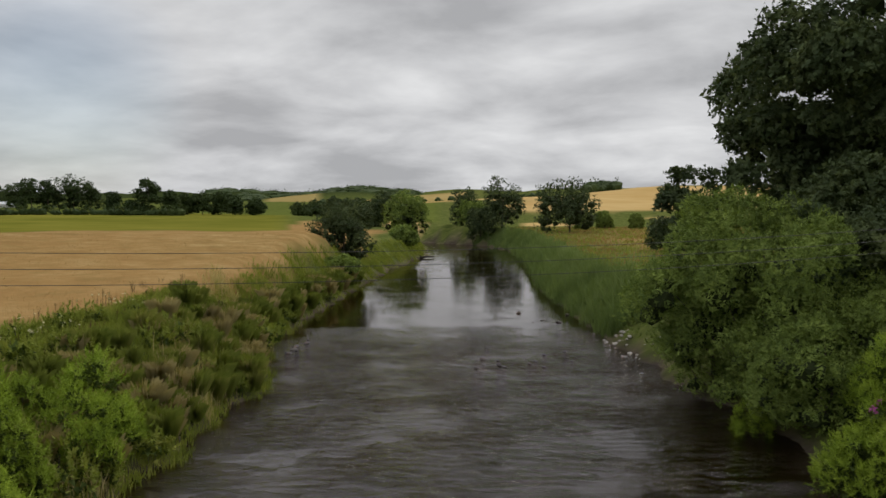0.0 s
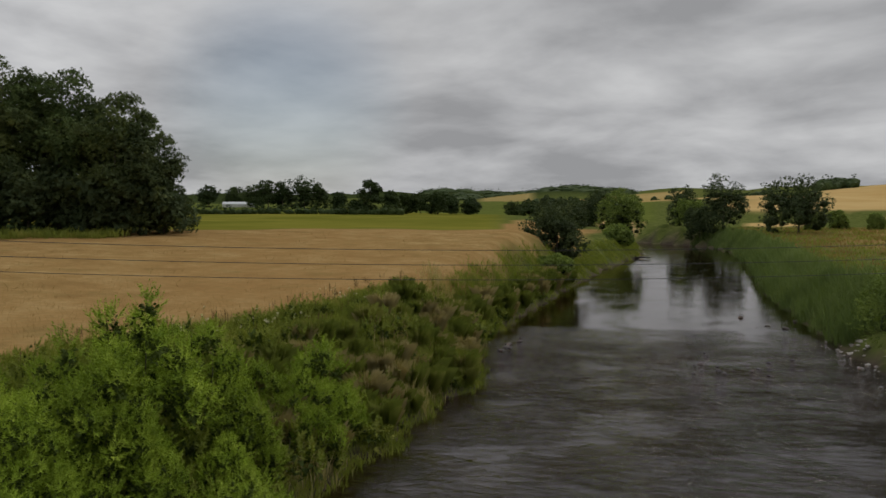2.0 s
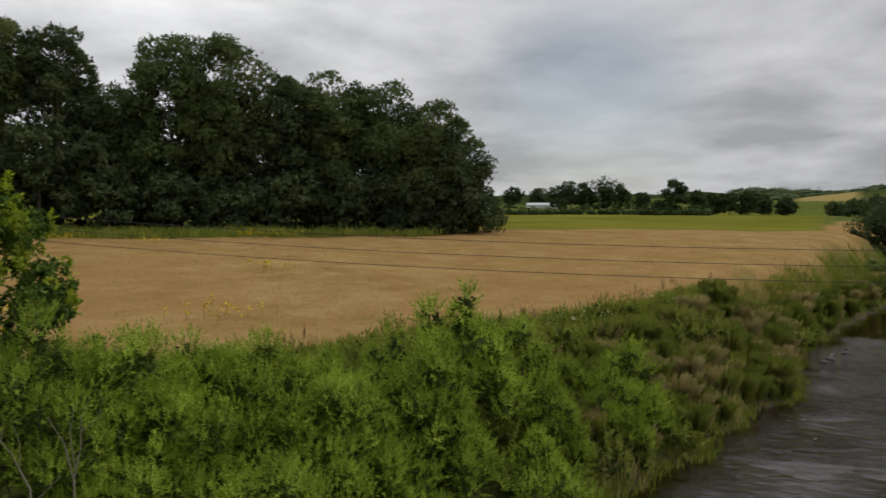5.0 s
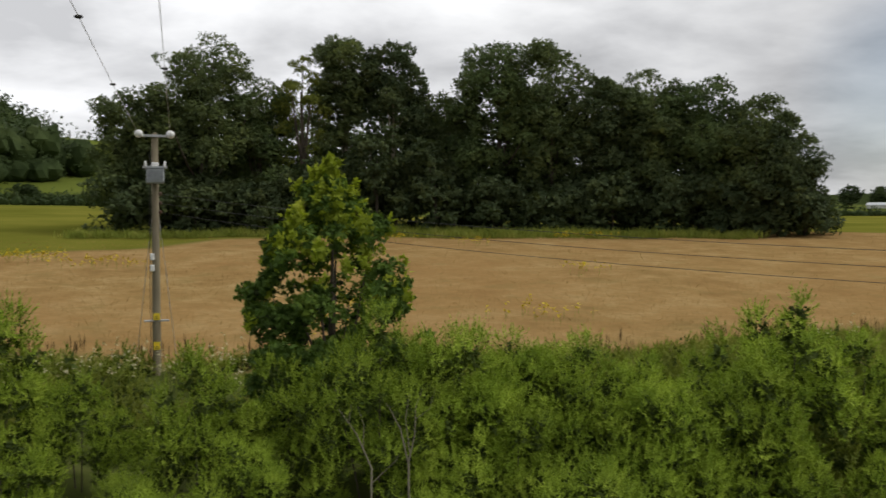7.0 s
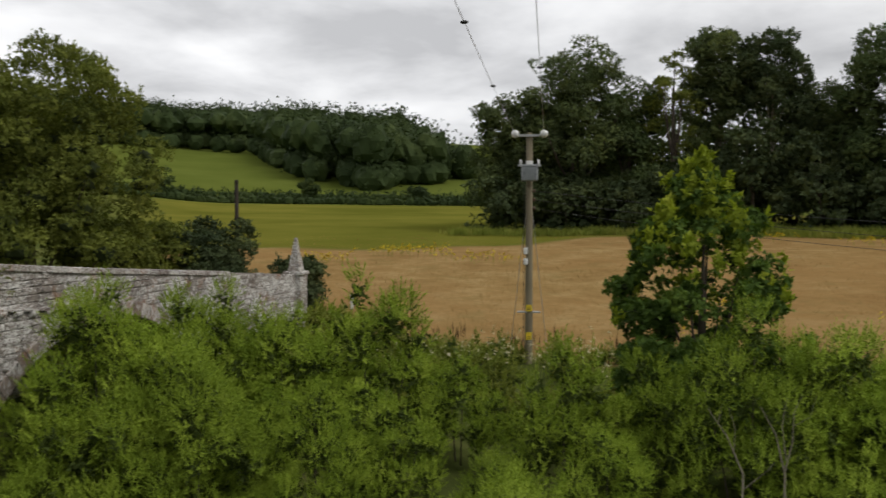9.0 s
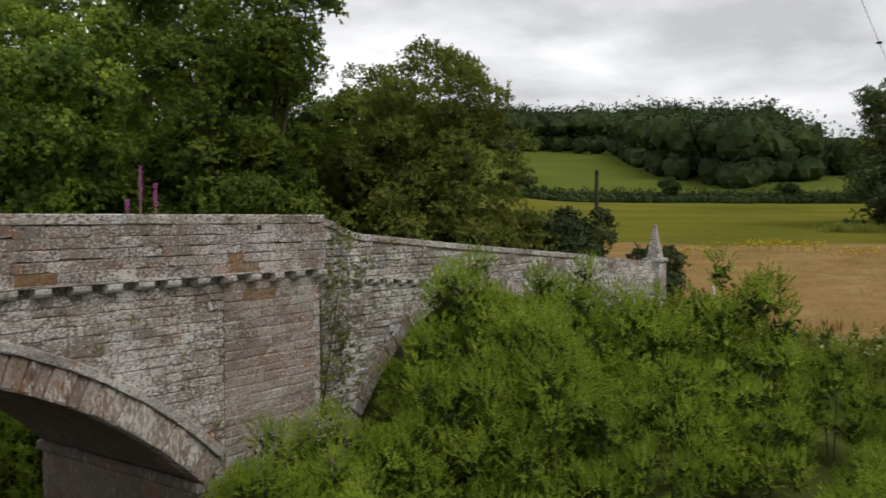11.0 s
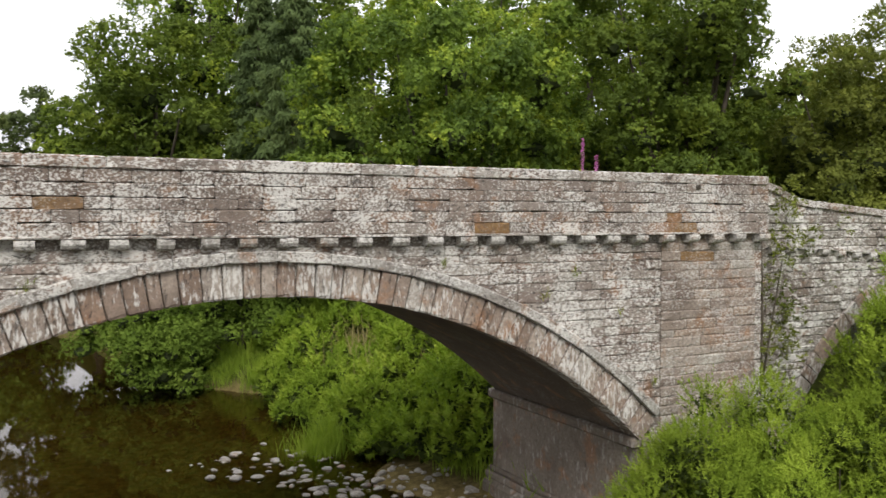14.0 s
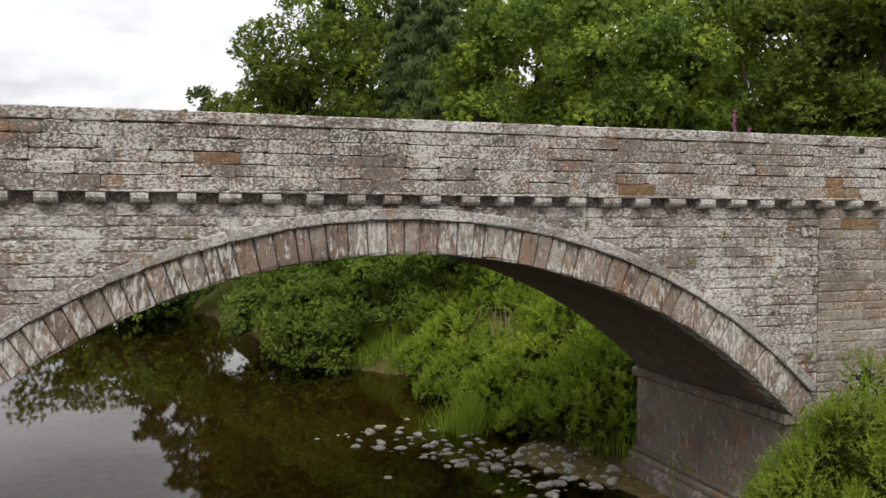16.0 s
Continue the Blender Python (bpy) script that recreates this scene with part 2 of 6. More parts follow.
def water_mat():
    a = Mat("river_water")
    pos = a.world_pos()
    rip = a.noise(0.8, 2, 0.5, vec=pos)
    fast = a.noise(1.25, 5, 0.66, vec=pos, dist=0.9, stretch=(0.75, 1.35, 1.0))
    sp = a.n("ShaderNodeSeparateXYZ")
    a.l(pos, sp.inputs[0])
    lane = a.range(sp.outputs[1], 18.0, 44.0, 0.0, 1.0)
    fade = a.range(sp.outputs[1], 56.0, 72.0, 1.0, 0.03)
    rough = a.range(a.noise(0.22, 4, 0.6, vec=pos), 0.4, 0.64, 0.8, 5.0)
    m1 = a.n("ShaderNodeMath")
    m1.operation = "MULTIPLY"
    a.l(lane, m1.inputs[0])
    a.l(fade, m1.inputs[1])
    m2 = a.n("ShaderNodeMath")
    m2.operation = "MULTIPLY"
    a.l(m1.outputs[0], m2.inputs[0])
    a.l(rough, m2.inputs[1])
    riffle = m2.outputs[0]
    mul = a.n("ShaderNodeMath")
    mul.operation = "MULTIPLY"
    a.l(fast, mul.inputs[0])
    a.l(riffle, mul.inputs[1])
    add = a.n("ShaderNodeMath")
    add.operation = "MULTIPLY_ADD"
    a.l(rip, add.inputs[0])
    calm = a.n("ShaderNodeMath")
    calm.operation = "MULTIPLY"
    a.l(a.range(sp.outputs[1], -6.0, 14.0, 0.01, 0.12), calm.inputs[0])
    a.l(a.range(sp.outputs[1], 45.0, 75.0, 1.0, 0.2), calm.inputs[1])
    calm = calm.outputs[0]
    a.l(calm, add.inputs[1])
    a.l(mul.outputs[0], add.inputs[2])
    b = a.n("ShaderNodeBump")
    b.inputs["Strength"].default_value = 1.0
    b.inputs["Distance"].default_value = 0.1
    a.l(add.outputs[0], b.inputs["Height"])
    gl = a.n("ShaderNodeBsdfGlossy")
    gl.inputs["Roughness"].default_value = 0.025
    gl.inputs["Color"].default_value = (0.86, 0.84, 0.84, 1)
    a.l(b.outputs[0], gl.inputs["Normal"])
    tr = a.n("ShaderNodeBsdfTransparent")
    tr.inputs[0].default_value = (0.46, 0.4, 0.22, 1)
    fr = a.n("ShaderNodeFresnel")
    fr.inputs[0].default_value = 1.39
    a.l(b.outputs[0], fr.inputs[1])
    mx = a.n("ShaderNodeMixShader")
    a.l(fr.outputs[0], mx.inputs[0])
    a.l(tr.outputs[0], mx.inputs[1])
    a.l(gl.outputs[0], mx.inputs[2])
    a.l(mx.outputs[0], a.out.inputs[0])
    return a.m


def stone_mat(name, tones, lichen=0.5, bump=0.5, streak=(1, 1, 1.6), fleck=22.0, bias=0.0, spots=0.26):
    """Weathered sandstone: every block its own tone, sharp flecks of white lichen in drifts, black lichen, damp streaks."""
    a = Mat(name, 0.92, 0.2)
    pos = a.world_pos()
    oi = a.n("ShaderNodeObjectInfo")
    g = a.n("ShaderNodeNewGeometry")
    ad = a.n("ShaderNodeMath")
    ad.operation = "ADD"
    a.l(oi.outputs["Random"], ad.inputs[0])
    a.l(g.outputs["Random Per Island"], ad.inputs[1])
    fr = a.n("ShaderNodeMath")
    fr.operation = "FRACT"
    a.l(ad.outputs[0], fr.inputs[0])
    k = len(tones)
    c = a.ramp(fr.outputs[0], [(i / (k - 1), t) for i, t in enumerate(tones)])
    grain = a.noise(16.0, 6, 0.75, vec=pos)
    stain = a.noise(0.8, 5, 0.65, vec=pos)
    c = a.mix(a.range(stain, 0.5, 0.68, 0.0, 0.65), c, (0.13, 0.09, 0.07))
    c = a.mix(a.range(a.noise(1.7, 4, 0.6, vec=pos), 0.56, 0.66, 0.0, 0.7), c, (0.36, 0.19, 0.1))
    c = a.mix(a.range(grain, 0.35, 0.65, 0.0, 0.6), c, (0.1, 0.08, 0.07))
    drift = a.n("ShaderNodeMath")
    drift.operation = "MULTIPLY_ADD"
    a.l(a.noise(1.1, 4, 0.65, vec=pos), drift.inputs[0])
    drift.inputs[1].default_value = 0.55
    drift.inputs[2].default_value = -0.275 + bias
    sum_ = a.n("ShaderNodeMath")
    sum_.operation = "ADD"
    vor = a.n("ShaderNodeTexVoronoi")
    vor.feature = "SMOOTH_F1"
    vor.inputs["Scale"].default_value = fleck * 0.8
    a.l(pos, vor.inputs["Vector"])
    spot = a.n("ShaderNodeMath")
    spot.operation = "MULTIPLY_ADD"
    a.l(vor.outputs["Distance"], spot.inputs[0])
    spot.inputs[1].default_value = -spots
    a.l(a.noise(fleck, 5, 0.66, vec=pos, dist=0.3, stretch=streak), spot.inputs[2])
    lifted = a.n("ShaderNodeMath")
    lifted.operation = "ADD"
    a.l(spot.outputs[0], lifted.inputs[0])
    lifted.inputs[1].default_value = 0.4 * spots
    a.l(lifted.outputs[0], sum_.inputs[0])
    a.l(drift.outputs[0], sum_.inputs[1])
    tilt = a.n("ShaderNodeMath")
    tilt.operation = "MULTIPLY_ADD"
    a.l(fr.outputs[0], tilt.inputs[0])
    tilt.inputs[1].default_value = 0.1
    a.l(sum_.outputs[0], tilt.inputs[2])
    c = a.mix(a.range(tilt.outputs[0], 0.52, 0.61, 0.0, lichen), c, (0.68, 0.665, 0.635))
    black = a.noise(9.0, 6, 0.8, vec=pos, dist=0.4, stretch=streak)
    c = a.mix(a.range(black, 0.56, 0.6, 0.0, lichen * 0.95), c, (0.04, 0.035, 0.032))
    a.color(c)
    a.bump(grain, bump, 0.03)
    return a.m


M_GROUND = ground_mat()
M_WATER = water_mat()
M_STONE = stone_mat("bridge_stone", [(0.24, 0.19, 0.165), (0.4, 0.36, 0.32), (0.3, 0.235, 0.2), (0.46, 0.43, 0.39), (0.36, 0.31, 0.27), (0.19, 0.14, 0.12), (0.42, 0.3, 0.23)], 0.82, streak=(0.7, 0.7, 1.6), bias=0.005)
M_PARAPET = stone_mat("parapet_stone", [(0.235, 0.19, 0.165), (0.3, 0.255, 0.225), (0.26, 0.2, 0.165), (0.34, 0.3, 0.265), (0.18, 0.145, 0.125), (0.34, 0.235, 0.175)], 0.82, streak=(0.8, 0.8, 1.3), fleck=30.0, bias=-0.012, spots=0.34)
M_RING = stone_mat("arch_stone", [(0.34, 0.26, 0.21), (0.24, 0.17, 0.13), (0.45, 0.38, 0.32), (0.29, 0.19, 0.135), (0.52, 0.48, 0.43), (0.21, 0.15, 0.115), (0.4, 0.33, 0.27)], 0.74, streak=(1.4, 1.4, 0.35), fleck=13.0, bias=-0.035, spots=0.12)
M_BUTT = stone_mat("buttress_stone", [(0.33, 0.26, 0.22), (0.43, 0.37, 0.32), (0.36, 0.285, 0.235), (0.46, 0.42, 0.37), (0.26, 0.195, 0.165), (0.42, 0.31, 0.23)], 0.5, streak=(0.7, 0.7, 1.6), bias=-0.02)
M_WING = stone_mat("approach_wall_stone", [(0.26, 0.23, 0.2), (0.4, 0.37, 0.33), (0.33, 0.29, 0.255), (0.46, 0.43, 0.39), (0.19, 0.165, 0.145)], 0.9, streak=(0.7, 0.7, 1.4), fleck=16.0, bias=0.01)
M_HOOD = stone_mat("moulding_stone", [(0.42, 0.4, 0.37), (0.5, 0.48, 0.45), (0.38, 0.35, 0.32)], 0.75)
M_RUST = stone_mat("iron_stained_stone", [(0.25, 0.14, 0.05), (0.3, 0.18, 0.08)], 0.3, bias=-0.06)
M_MORTAR = stone_mat("mortar", [(0.24, 0.21, 0.185), (0.3, 0.265, 0.235)], 0.7)
# arch undersides: a darker stone tone than the wall faces
M_SOFFIT = stone_mat("soffit_stone", [(0.12, 0.095, 0.075), (0.17, 0.135, 0.105)], 0.15, bias=-0.08)
M_PIER = stone_mat("pier_stone", [(0.21, 0.175, 0.14), (0.29, 0.245, 0.2), (0.17, 0.14, 0.112)], 0.3, streak=(1, 1, 0.4), fleck=8.0, bias=-0.1, spots=0.1)
M_ROCK = stone_mat("river_stones", [(0.4, 0.37, 0.33), (0.58, 0.55, 0.5), (0.48, 0.44, 0.39)], 0.1)

# ---- building helpers ----
def at(az, r):
    """Plan position: degrees to the left of the first view, metres from the start."""
    return -r * math.sin(radians(az)), r * math.cos(radians(az))


def mesh_of(name, verts, faces, mat, smooth=False):
    me = bpy.data.meshes.new(name)
    v = np.asarray(verts, dtype=np.float32).reshape(-1, 3)
    f = np.asarray(faces, dtype=np.int32)
    k = f.shape[1]
    me.vertices.add(len(v))
    me.vertices.foreach_set("co", v.ravel())
    me.loops.add(f.size)
    me.loops.foreach_set("vertex_index", f.ravel())
    me.polygons.add(len(f))
    me.polygons.foreach_set("loop_start", np.arange(0, f.size, k, dtype=np.int32))
    me.polygons.foreach_set("use_smooth", np.full(len(f), smooth, dtype=bool))
    me.materials.append(mat)
    me.update(calc_edges=True)
    return me


def part_of(name, me, parent, label="", kind=""):
    ob = new(name, me)
    ob.parent = parent
    return tagged(ob, label, kind=kind)


def part(name, bm, material, parent, label="", smooth=False):
    me = bpy.data.meshes.new(name)
    if smooth:
        for f in bm.faces:
            f.smooth = True
    bm.to_mesh(me)
    bm.free()
    me.materials.append(material)
    return part_of(name, me, parent, label)


def box(bm, x0, x1, y0, y1, z0, z1, m=None):
    ret = bmesh.ops.create_cube(bm, size=1.0)
    mat = Matrix.LocRotScale(((x0 + x1) / 2, (y0 + y1) / 2, (z0 + z1) / 2), None, (x1 - x0, y1 - y0, z1 - z0))
    bmesh.ops.transform(bm, matrix=(m @ mat) if m else mat, verts=ret["verts"])
    return ret["verts"]


def bevelled(bm, w):
    bmesh.ops.bevel(bm, geom=bm.edges[:], offset=w, segments=1, affect="EDGES", profile=0.6)


def tubes(lines, sides=6):
    """Tapered tubes along polylines [(x, y, z, radius), ...]: vertices and quads."""
    vs, fs = [], []
    ang = np.linspace(0, 2 * np.pi, sides, endpoint=False)
    base = 0
    for line in lines:
        line = np.asarray(line, dtype=float)
        p, rad = line[:, :3], line[:, 3]
        d = np.gradient(p, axis=0)
        d /= np.linalg.norm(d, axis=1)[:, None] + 1e-9
        ref = np.array([1.0, 0, 0]) if abs(d[0][0]) < 0.8 else np.array([0, 1.0, 0])
        s = np.cross(d, ref)
        s /= np.linalg.norm(s, axis=1)[:, None] + 1e-9
        t = np.cross(d, s)
        ring = p[:, None] + rad[:, None, None] * (np.cos(ang)[None, :, None] * s[:, None] + np.sin(ang)[None, :, None] * t[:, None])
        vs.append(ring.reshape(-1, 3))
        n = len(p)
        for i in range(n - 1):
            for j in range(sides):
                k = (j + 1) % sides
                fs.append((base + i * sides + j, base + i * sides + k, base + (i + 1) * sides + k, base + (i + 1) * sides + j))
        base += n * sides
    return np.concatenate(vs), np.array(fs)


def unit(a):
    return a / (np.linalg.norm(a, axis=-1, keepdims=True) + 1e-9)


def leaves(rng, pts, axis, normal, length, width, spread=0.5):
    """One pointed leaf, a single triangle, for every point."""
    n = len(pts)
    a = unit(axis + rng.normal(0, spread, (n, 3)))
    s = unit(np.cross(a, normal + rng.normal(0, 0.3, (n, 3))))
    ln = length * rng.uniform(0.65, 1.25, (n, 1))
    wd = width * rng.uniform(0.7, 1.2, (n, 1)) / 2
    v = np.stack([pts - s * wd, pts + s * wd, pts + a * ln], 1)
    return v.reshape(-1, 3), np.arange(3 * n).reshape(n, 3)


def puffs_to_leaves(rng, puffs, count, length, width, up=0.3, spread=0.55, inner=0.12, tuft=5, shoot=0.6, lift=0.35, rise=0.6, out=0.5):
    """Leaves in tufts over the upper and outer skins of many overlapping clumps (x, y, z, rx, rz), fewer inside and below."""
    puffs = np.asarray(puffs, dtype=float)
    area = puffs[:, 3] * (puffs[:, 3] + puffs[:, 4])
    n = max(1, count // tuft)
    which = rng.choice(len(puffs), n, p=area / area.sum())
    p = puffs[which]
    away = p[:, :3] - puffs[:, :3].mean(0)
    away[:, 2] *= 0.3
    d = unit(rng.normal(0, 1, (n, 3)) + np.array([0, 0, rise]) + unit(away) * out)
    rad = np.where(rng.random(n) < inner, rng.uniform(0.4, 0.75, n), 0.74 + 0.42 * rng.random(n) ** 0.9)
    rag = 1 + 0.24 * np.sin(d[:, 0] * 7 + which) * np.sin(d[:, 1] * 6 + which * 1.7) * np.sin(d[:, 2] * 8 + which * 0.6)
    pts = p[:, :3] + d * (rad * rag)[:, None] * np.stack([p[:, 3], p[:, 3], p[:, 4]], 1)
    tang = unit(np.cross(d, rng.normal(0, 1, (n, 3))))
    axis = unit(tang * 0.8 + d * 0.35 + np.array([0, 0, up * 0.8 - 0.1]) + rng.normal(0, 0.25, (n, 3)))
    d = unit(d + np.array([0, 0, lift]))
    k = tuft
    pts, axis, nor = np.repeat(pts, k, 0), np.repeat(axis, k, 0), np.repeat(d, k, 0)
    pts = pts + axis * rng.uniform(-shoot, shoot, (len(pts), 1)) * length + rng.normal(0, length * 0.3, pts.shape)
    return leaves(rng, pts, axis, nor, length, width, spread=spread)


def plumes(rng, puffs, count, leaf, wide, per=14, length=0.34):
    """Upright shoots on the clumps, each with narrow leaves standing out all round its stem."""
    puffs = np.asarray(puffs, dtype=float)
    area = puffs[:, 3] * (puffs[:, 3] + puffs[:, 4])
    n = max(1, count // per)
    which = rng.choice(len(puffs), n, p=area / area.sum())
    p = puffs[which]
    away = p[:, :3] - puffs[:, :3].mean(0)
    away[:, 2] = 0
    d = unit(rng.normal(0, 1, (n, 3)) + np.array([0, 0, 0.75]) + unit(away) * 0.45)
    foot = p[:, :3] + d * rng.uniform(0.45, 0.85, (n, 1)) * np.stack([p[:, 3], p[:, 3], p[:, 4]], 1)
    way = unit(d * 0.75 + np.array([0, 0, 0.6]) + rng.normal(0, 0.22, (n, 3)))
    ln = length * rng.uniform(0.6, 1.3, (n, 1))
    side = unit(np.cross(way, rng.normal(0, 1, (n, 3))))
    other = np.cross(way, side)
    vs = []
    for k in range(per):
        t = (k + rng.random((n, 1))) / per
        a = k * 2.39996 + rng.uniform(-0.5, 0.5, (n, 1))
        rad = side * np.cos(a) + other * np.sin(a)
        axis = unit(rad * (1.0 - 0.45 * t) + way * (0.25 + 0.8 * t) + rng.normal(0, 0.12, (n, 3)))
        s = unit(np.cross(axis, way + rng.normal(0, 0.25, (n, 3))))
        sz = rng.uniform(0.7, 1.2, (n, 1)) * (1.1 - 0.4 * t)
        q = foot + way * ln * t
        vs.append(np.stack([q - s * wide / 2 * sz, q + s * wide / 2 * sz, q + axis * leaf * sz], 1))
    v = np.stack(vs, 1).reshape(-1, 3)
    return v, np.arange(len(v)).reshape(-1, 3)


ICO = {}


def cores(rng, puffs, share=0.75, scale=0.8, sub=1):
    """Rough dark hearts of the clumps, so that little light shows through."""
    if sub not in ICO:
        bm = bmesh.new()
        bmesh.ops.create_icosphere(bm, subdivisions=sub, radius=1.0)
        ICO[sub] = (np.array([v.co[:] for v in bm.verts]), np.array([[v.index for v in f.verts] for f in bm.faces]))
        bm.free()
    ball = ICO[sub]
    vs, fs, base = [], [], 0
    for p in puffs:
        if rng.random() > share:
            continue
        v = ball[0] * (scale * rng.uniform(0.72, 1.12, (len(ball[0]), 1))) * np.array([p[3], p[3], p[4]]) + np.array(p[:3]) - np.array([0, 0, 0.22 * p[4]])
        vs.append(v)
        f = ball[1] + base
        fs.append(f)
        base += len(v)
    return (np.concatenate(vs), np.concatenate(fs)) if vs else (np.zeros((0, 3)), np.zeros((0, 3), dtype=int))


def foliage_mesh(name, rng, puffs, count, leaf, wide, mat, up=0.3, spread=0.55, inner=0.1, share=0.75, scale=0.52, tuft=6, shoot=0.6, lift=0.35, heart=None, sub=1):
    """Leaves, and the clumps' hearts, coloured dark as inner shade unless heart is given, in one mesh."""
    v1, f1 = puffs_to_leaves(rng, puffs, count, leaf, wide, up, spread, inner, tuft, shoot, lift)
    zs = [p[2] for p in puffs]
    limit = min(zs) + (0.74 if sub == 1 else 9.0) * (max(zs) - min(zs))
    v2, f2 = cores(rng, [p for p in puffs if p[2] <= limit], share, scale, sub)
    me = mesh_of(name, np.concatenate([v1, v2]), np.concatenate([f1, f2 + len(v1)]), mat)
    me.materials.append(heart or M_HEART_SHADE)
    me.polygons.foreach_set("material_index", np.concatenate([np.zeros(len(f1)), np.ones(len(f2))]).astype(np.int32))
    return me


def lobed_puffs(rng, n, radius, z0, z1, size, flat=0.7, lobes=8):
    """Clumps on the outer sides of several overlapping boughs, so that the crown has shoulders, hollows and an uneven outline."""
    zc, zh = (z0 + z1) / 2, (z1 - z0) / 2
    lobes = max(lobes, int(lobes * zh / radius * 0.9))
    heads = []
    for i in range(lobes):
        lr = radius * rng.uniform(0.46, 0.62)
        lv = lr * min(1.15, max(0.7, zh / radius * 0.8))
        if i == 0:
            heads.append((rng.uniform(-.2, .2) * radius, rng.uniform(-.2, .2) * radius, z1 - lv * 0.95, lr * 1.15, lv))
            continue
        zz = 0.84 - 1.75 * ((i - 1) / (lobes - 2)) + rng.uniform(-.08, .08)
        a = i * 2.39996 + rng.uniform(-.4, .4)
        rr = math.sqrt(max(0.12, 1 - zz * zz * (0.95 if zz > 0 else 0.45))) * rng.uniform(0.9, 1.06)
        heads.append((math.cos(a) * rr * (radius - lr * 0.9), math.sin(a) * rr * (radius - lr * 0.9), zc + zz * (zh - lv * 0.6), lr, lv))
    out = []
    for k in range(n):
        if k % 7 == 6:
            d = unit(rng.normal(0, 1, 3)) * rng.uniform(0.2, 0.62)
            out.append((d[0] * radius, d[1] * radius, zc + d[2] * zh, size * 1.2, size * flat * 1.2))
            continue
        x, y, z, lr, lv = heads[k % lobes]
        o = math.hypot(x, y) + 1e-6
        d = unit(rng.normal(0, 1, 3) + np.array([x / o * 0.5, y / o * 0.5, 0.35]))
        r = rng.uniform(0.6, 0.95)
        s = size * rng.uniform(0.6, 1.3)
        out.append((x + d[0] * lr * r, y + d[1] * lr * r, max(s * 0.5, z + d[2] * lv * r), s, s * flat))
    return out


def make_tree(name, label, x, y, z, height, radius, base, mat, seed, puffs=34, size=None, count=9000, leaf=0.3, wide=None,
              bark=None, trunk=None, limbs=7, group="", flat=0.7, lean=0.0, category="tree", up=0.3, share=0.75, lobes=8, shape=None):
    """A tree: tapered trunk, limbs that reach into the clumps, and a crown of small leaves."""
    rng = np.random.default_rng(seed)
    bark = bark or M_BARK
    root = tagged(new(name), label, category, group)
    root.matrix_world = pose(x, y, z, 0, 0, 0)
    size = size or radius * 0.3
    trunk = trunk or height * 0.022
    pf = shape or lobed_puffs(rng, puffs, radius, base, height, size, flat, lobes)
    pf = [(a + lean * c / height * radius, b, c, d, e) for a, b, c, d, e in pf]
    fork = base + (height - base) * 0.3
    tx = lean * radius * 0.4
    line = [(0, 0, -0.4, trunk * 1.5), (0, 0, 0.35, trunk * 1.1), (tx * 0.2 + rng.uniform(-.1, .1), rng.uniform(-.1, .1), base * 0.6 + 0.3, trunk * 0.9),
            (tx * 0.5, 0, fork, trunk * 0.7), (tx, rng.uniform(-.2, .2), base + (height - base) * 0.75, trunk * 0.22)]
    v, f = tubes([line], 8)
    part_of("trunk", mesh_of("trunk", v, f, bark, True), root)
    for k in range(limbs):
        t = pf[int(rng.integers(len(pf)))]
        h0 = base * 0.75 + (fork - base * 0.75) * rng.random()
        r0 = trunk * rng.uniform(0.3, 0.5)
        mx = (tx * 0.4 + t[0] * 0.45, t[1] * 0.45, h0 + (t[2] - h0) * 0.35 + rng.uniform(-.3, .3))
        v, f = tubes([[(tx * 0.3, 0, h0, r0), (*mx, r0 * 0.7), (t[0], t[1], t[2], r0 * 0.2)]], 5)
        part_of("limb", mesh_of("limb", v, f, bark, True), root)
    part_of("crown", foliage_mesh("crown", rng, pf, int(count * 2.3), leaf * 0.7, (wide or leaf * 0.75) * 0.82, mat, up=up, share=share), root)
    return root


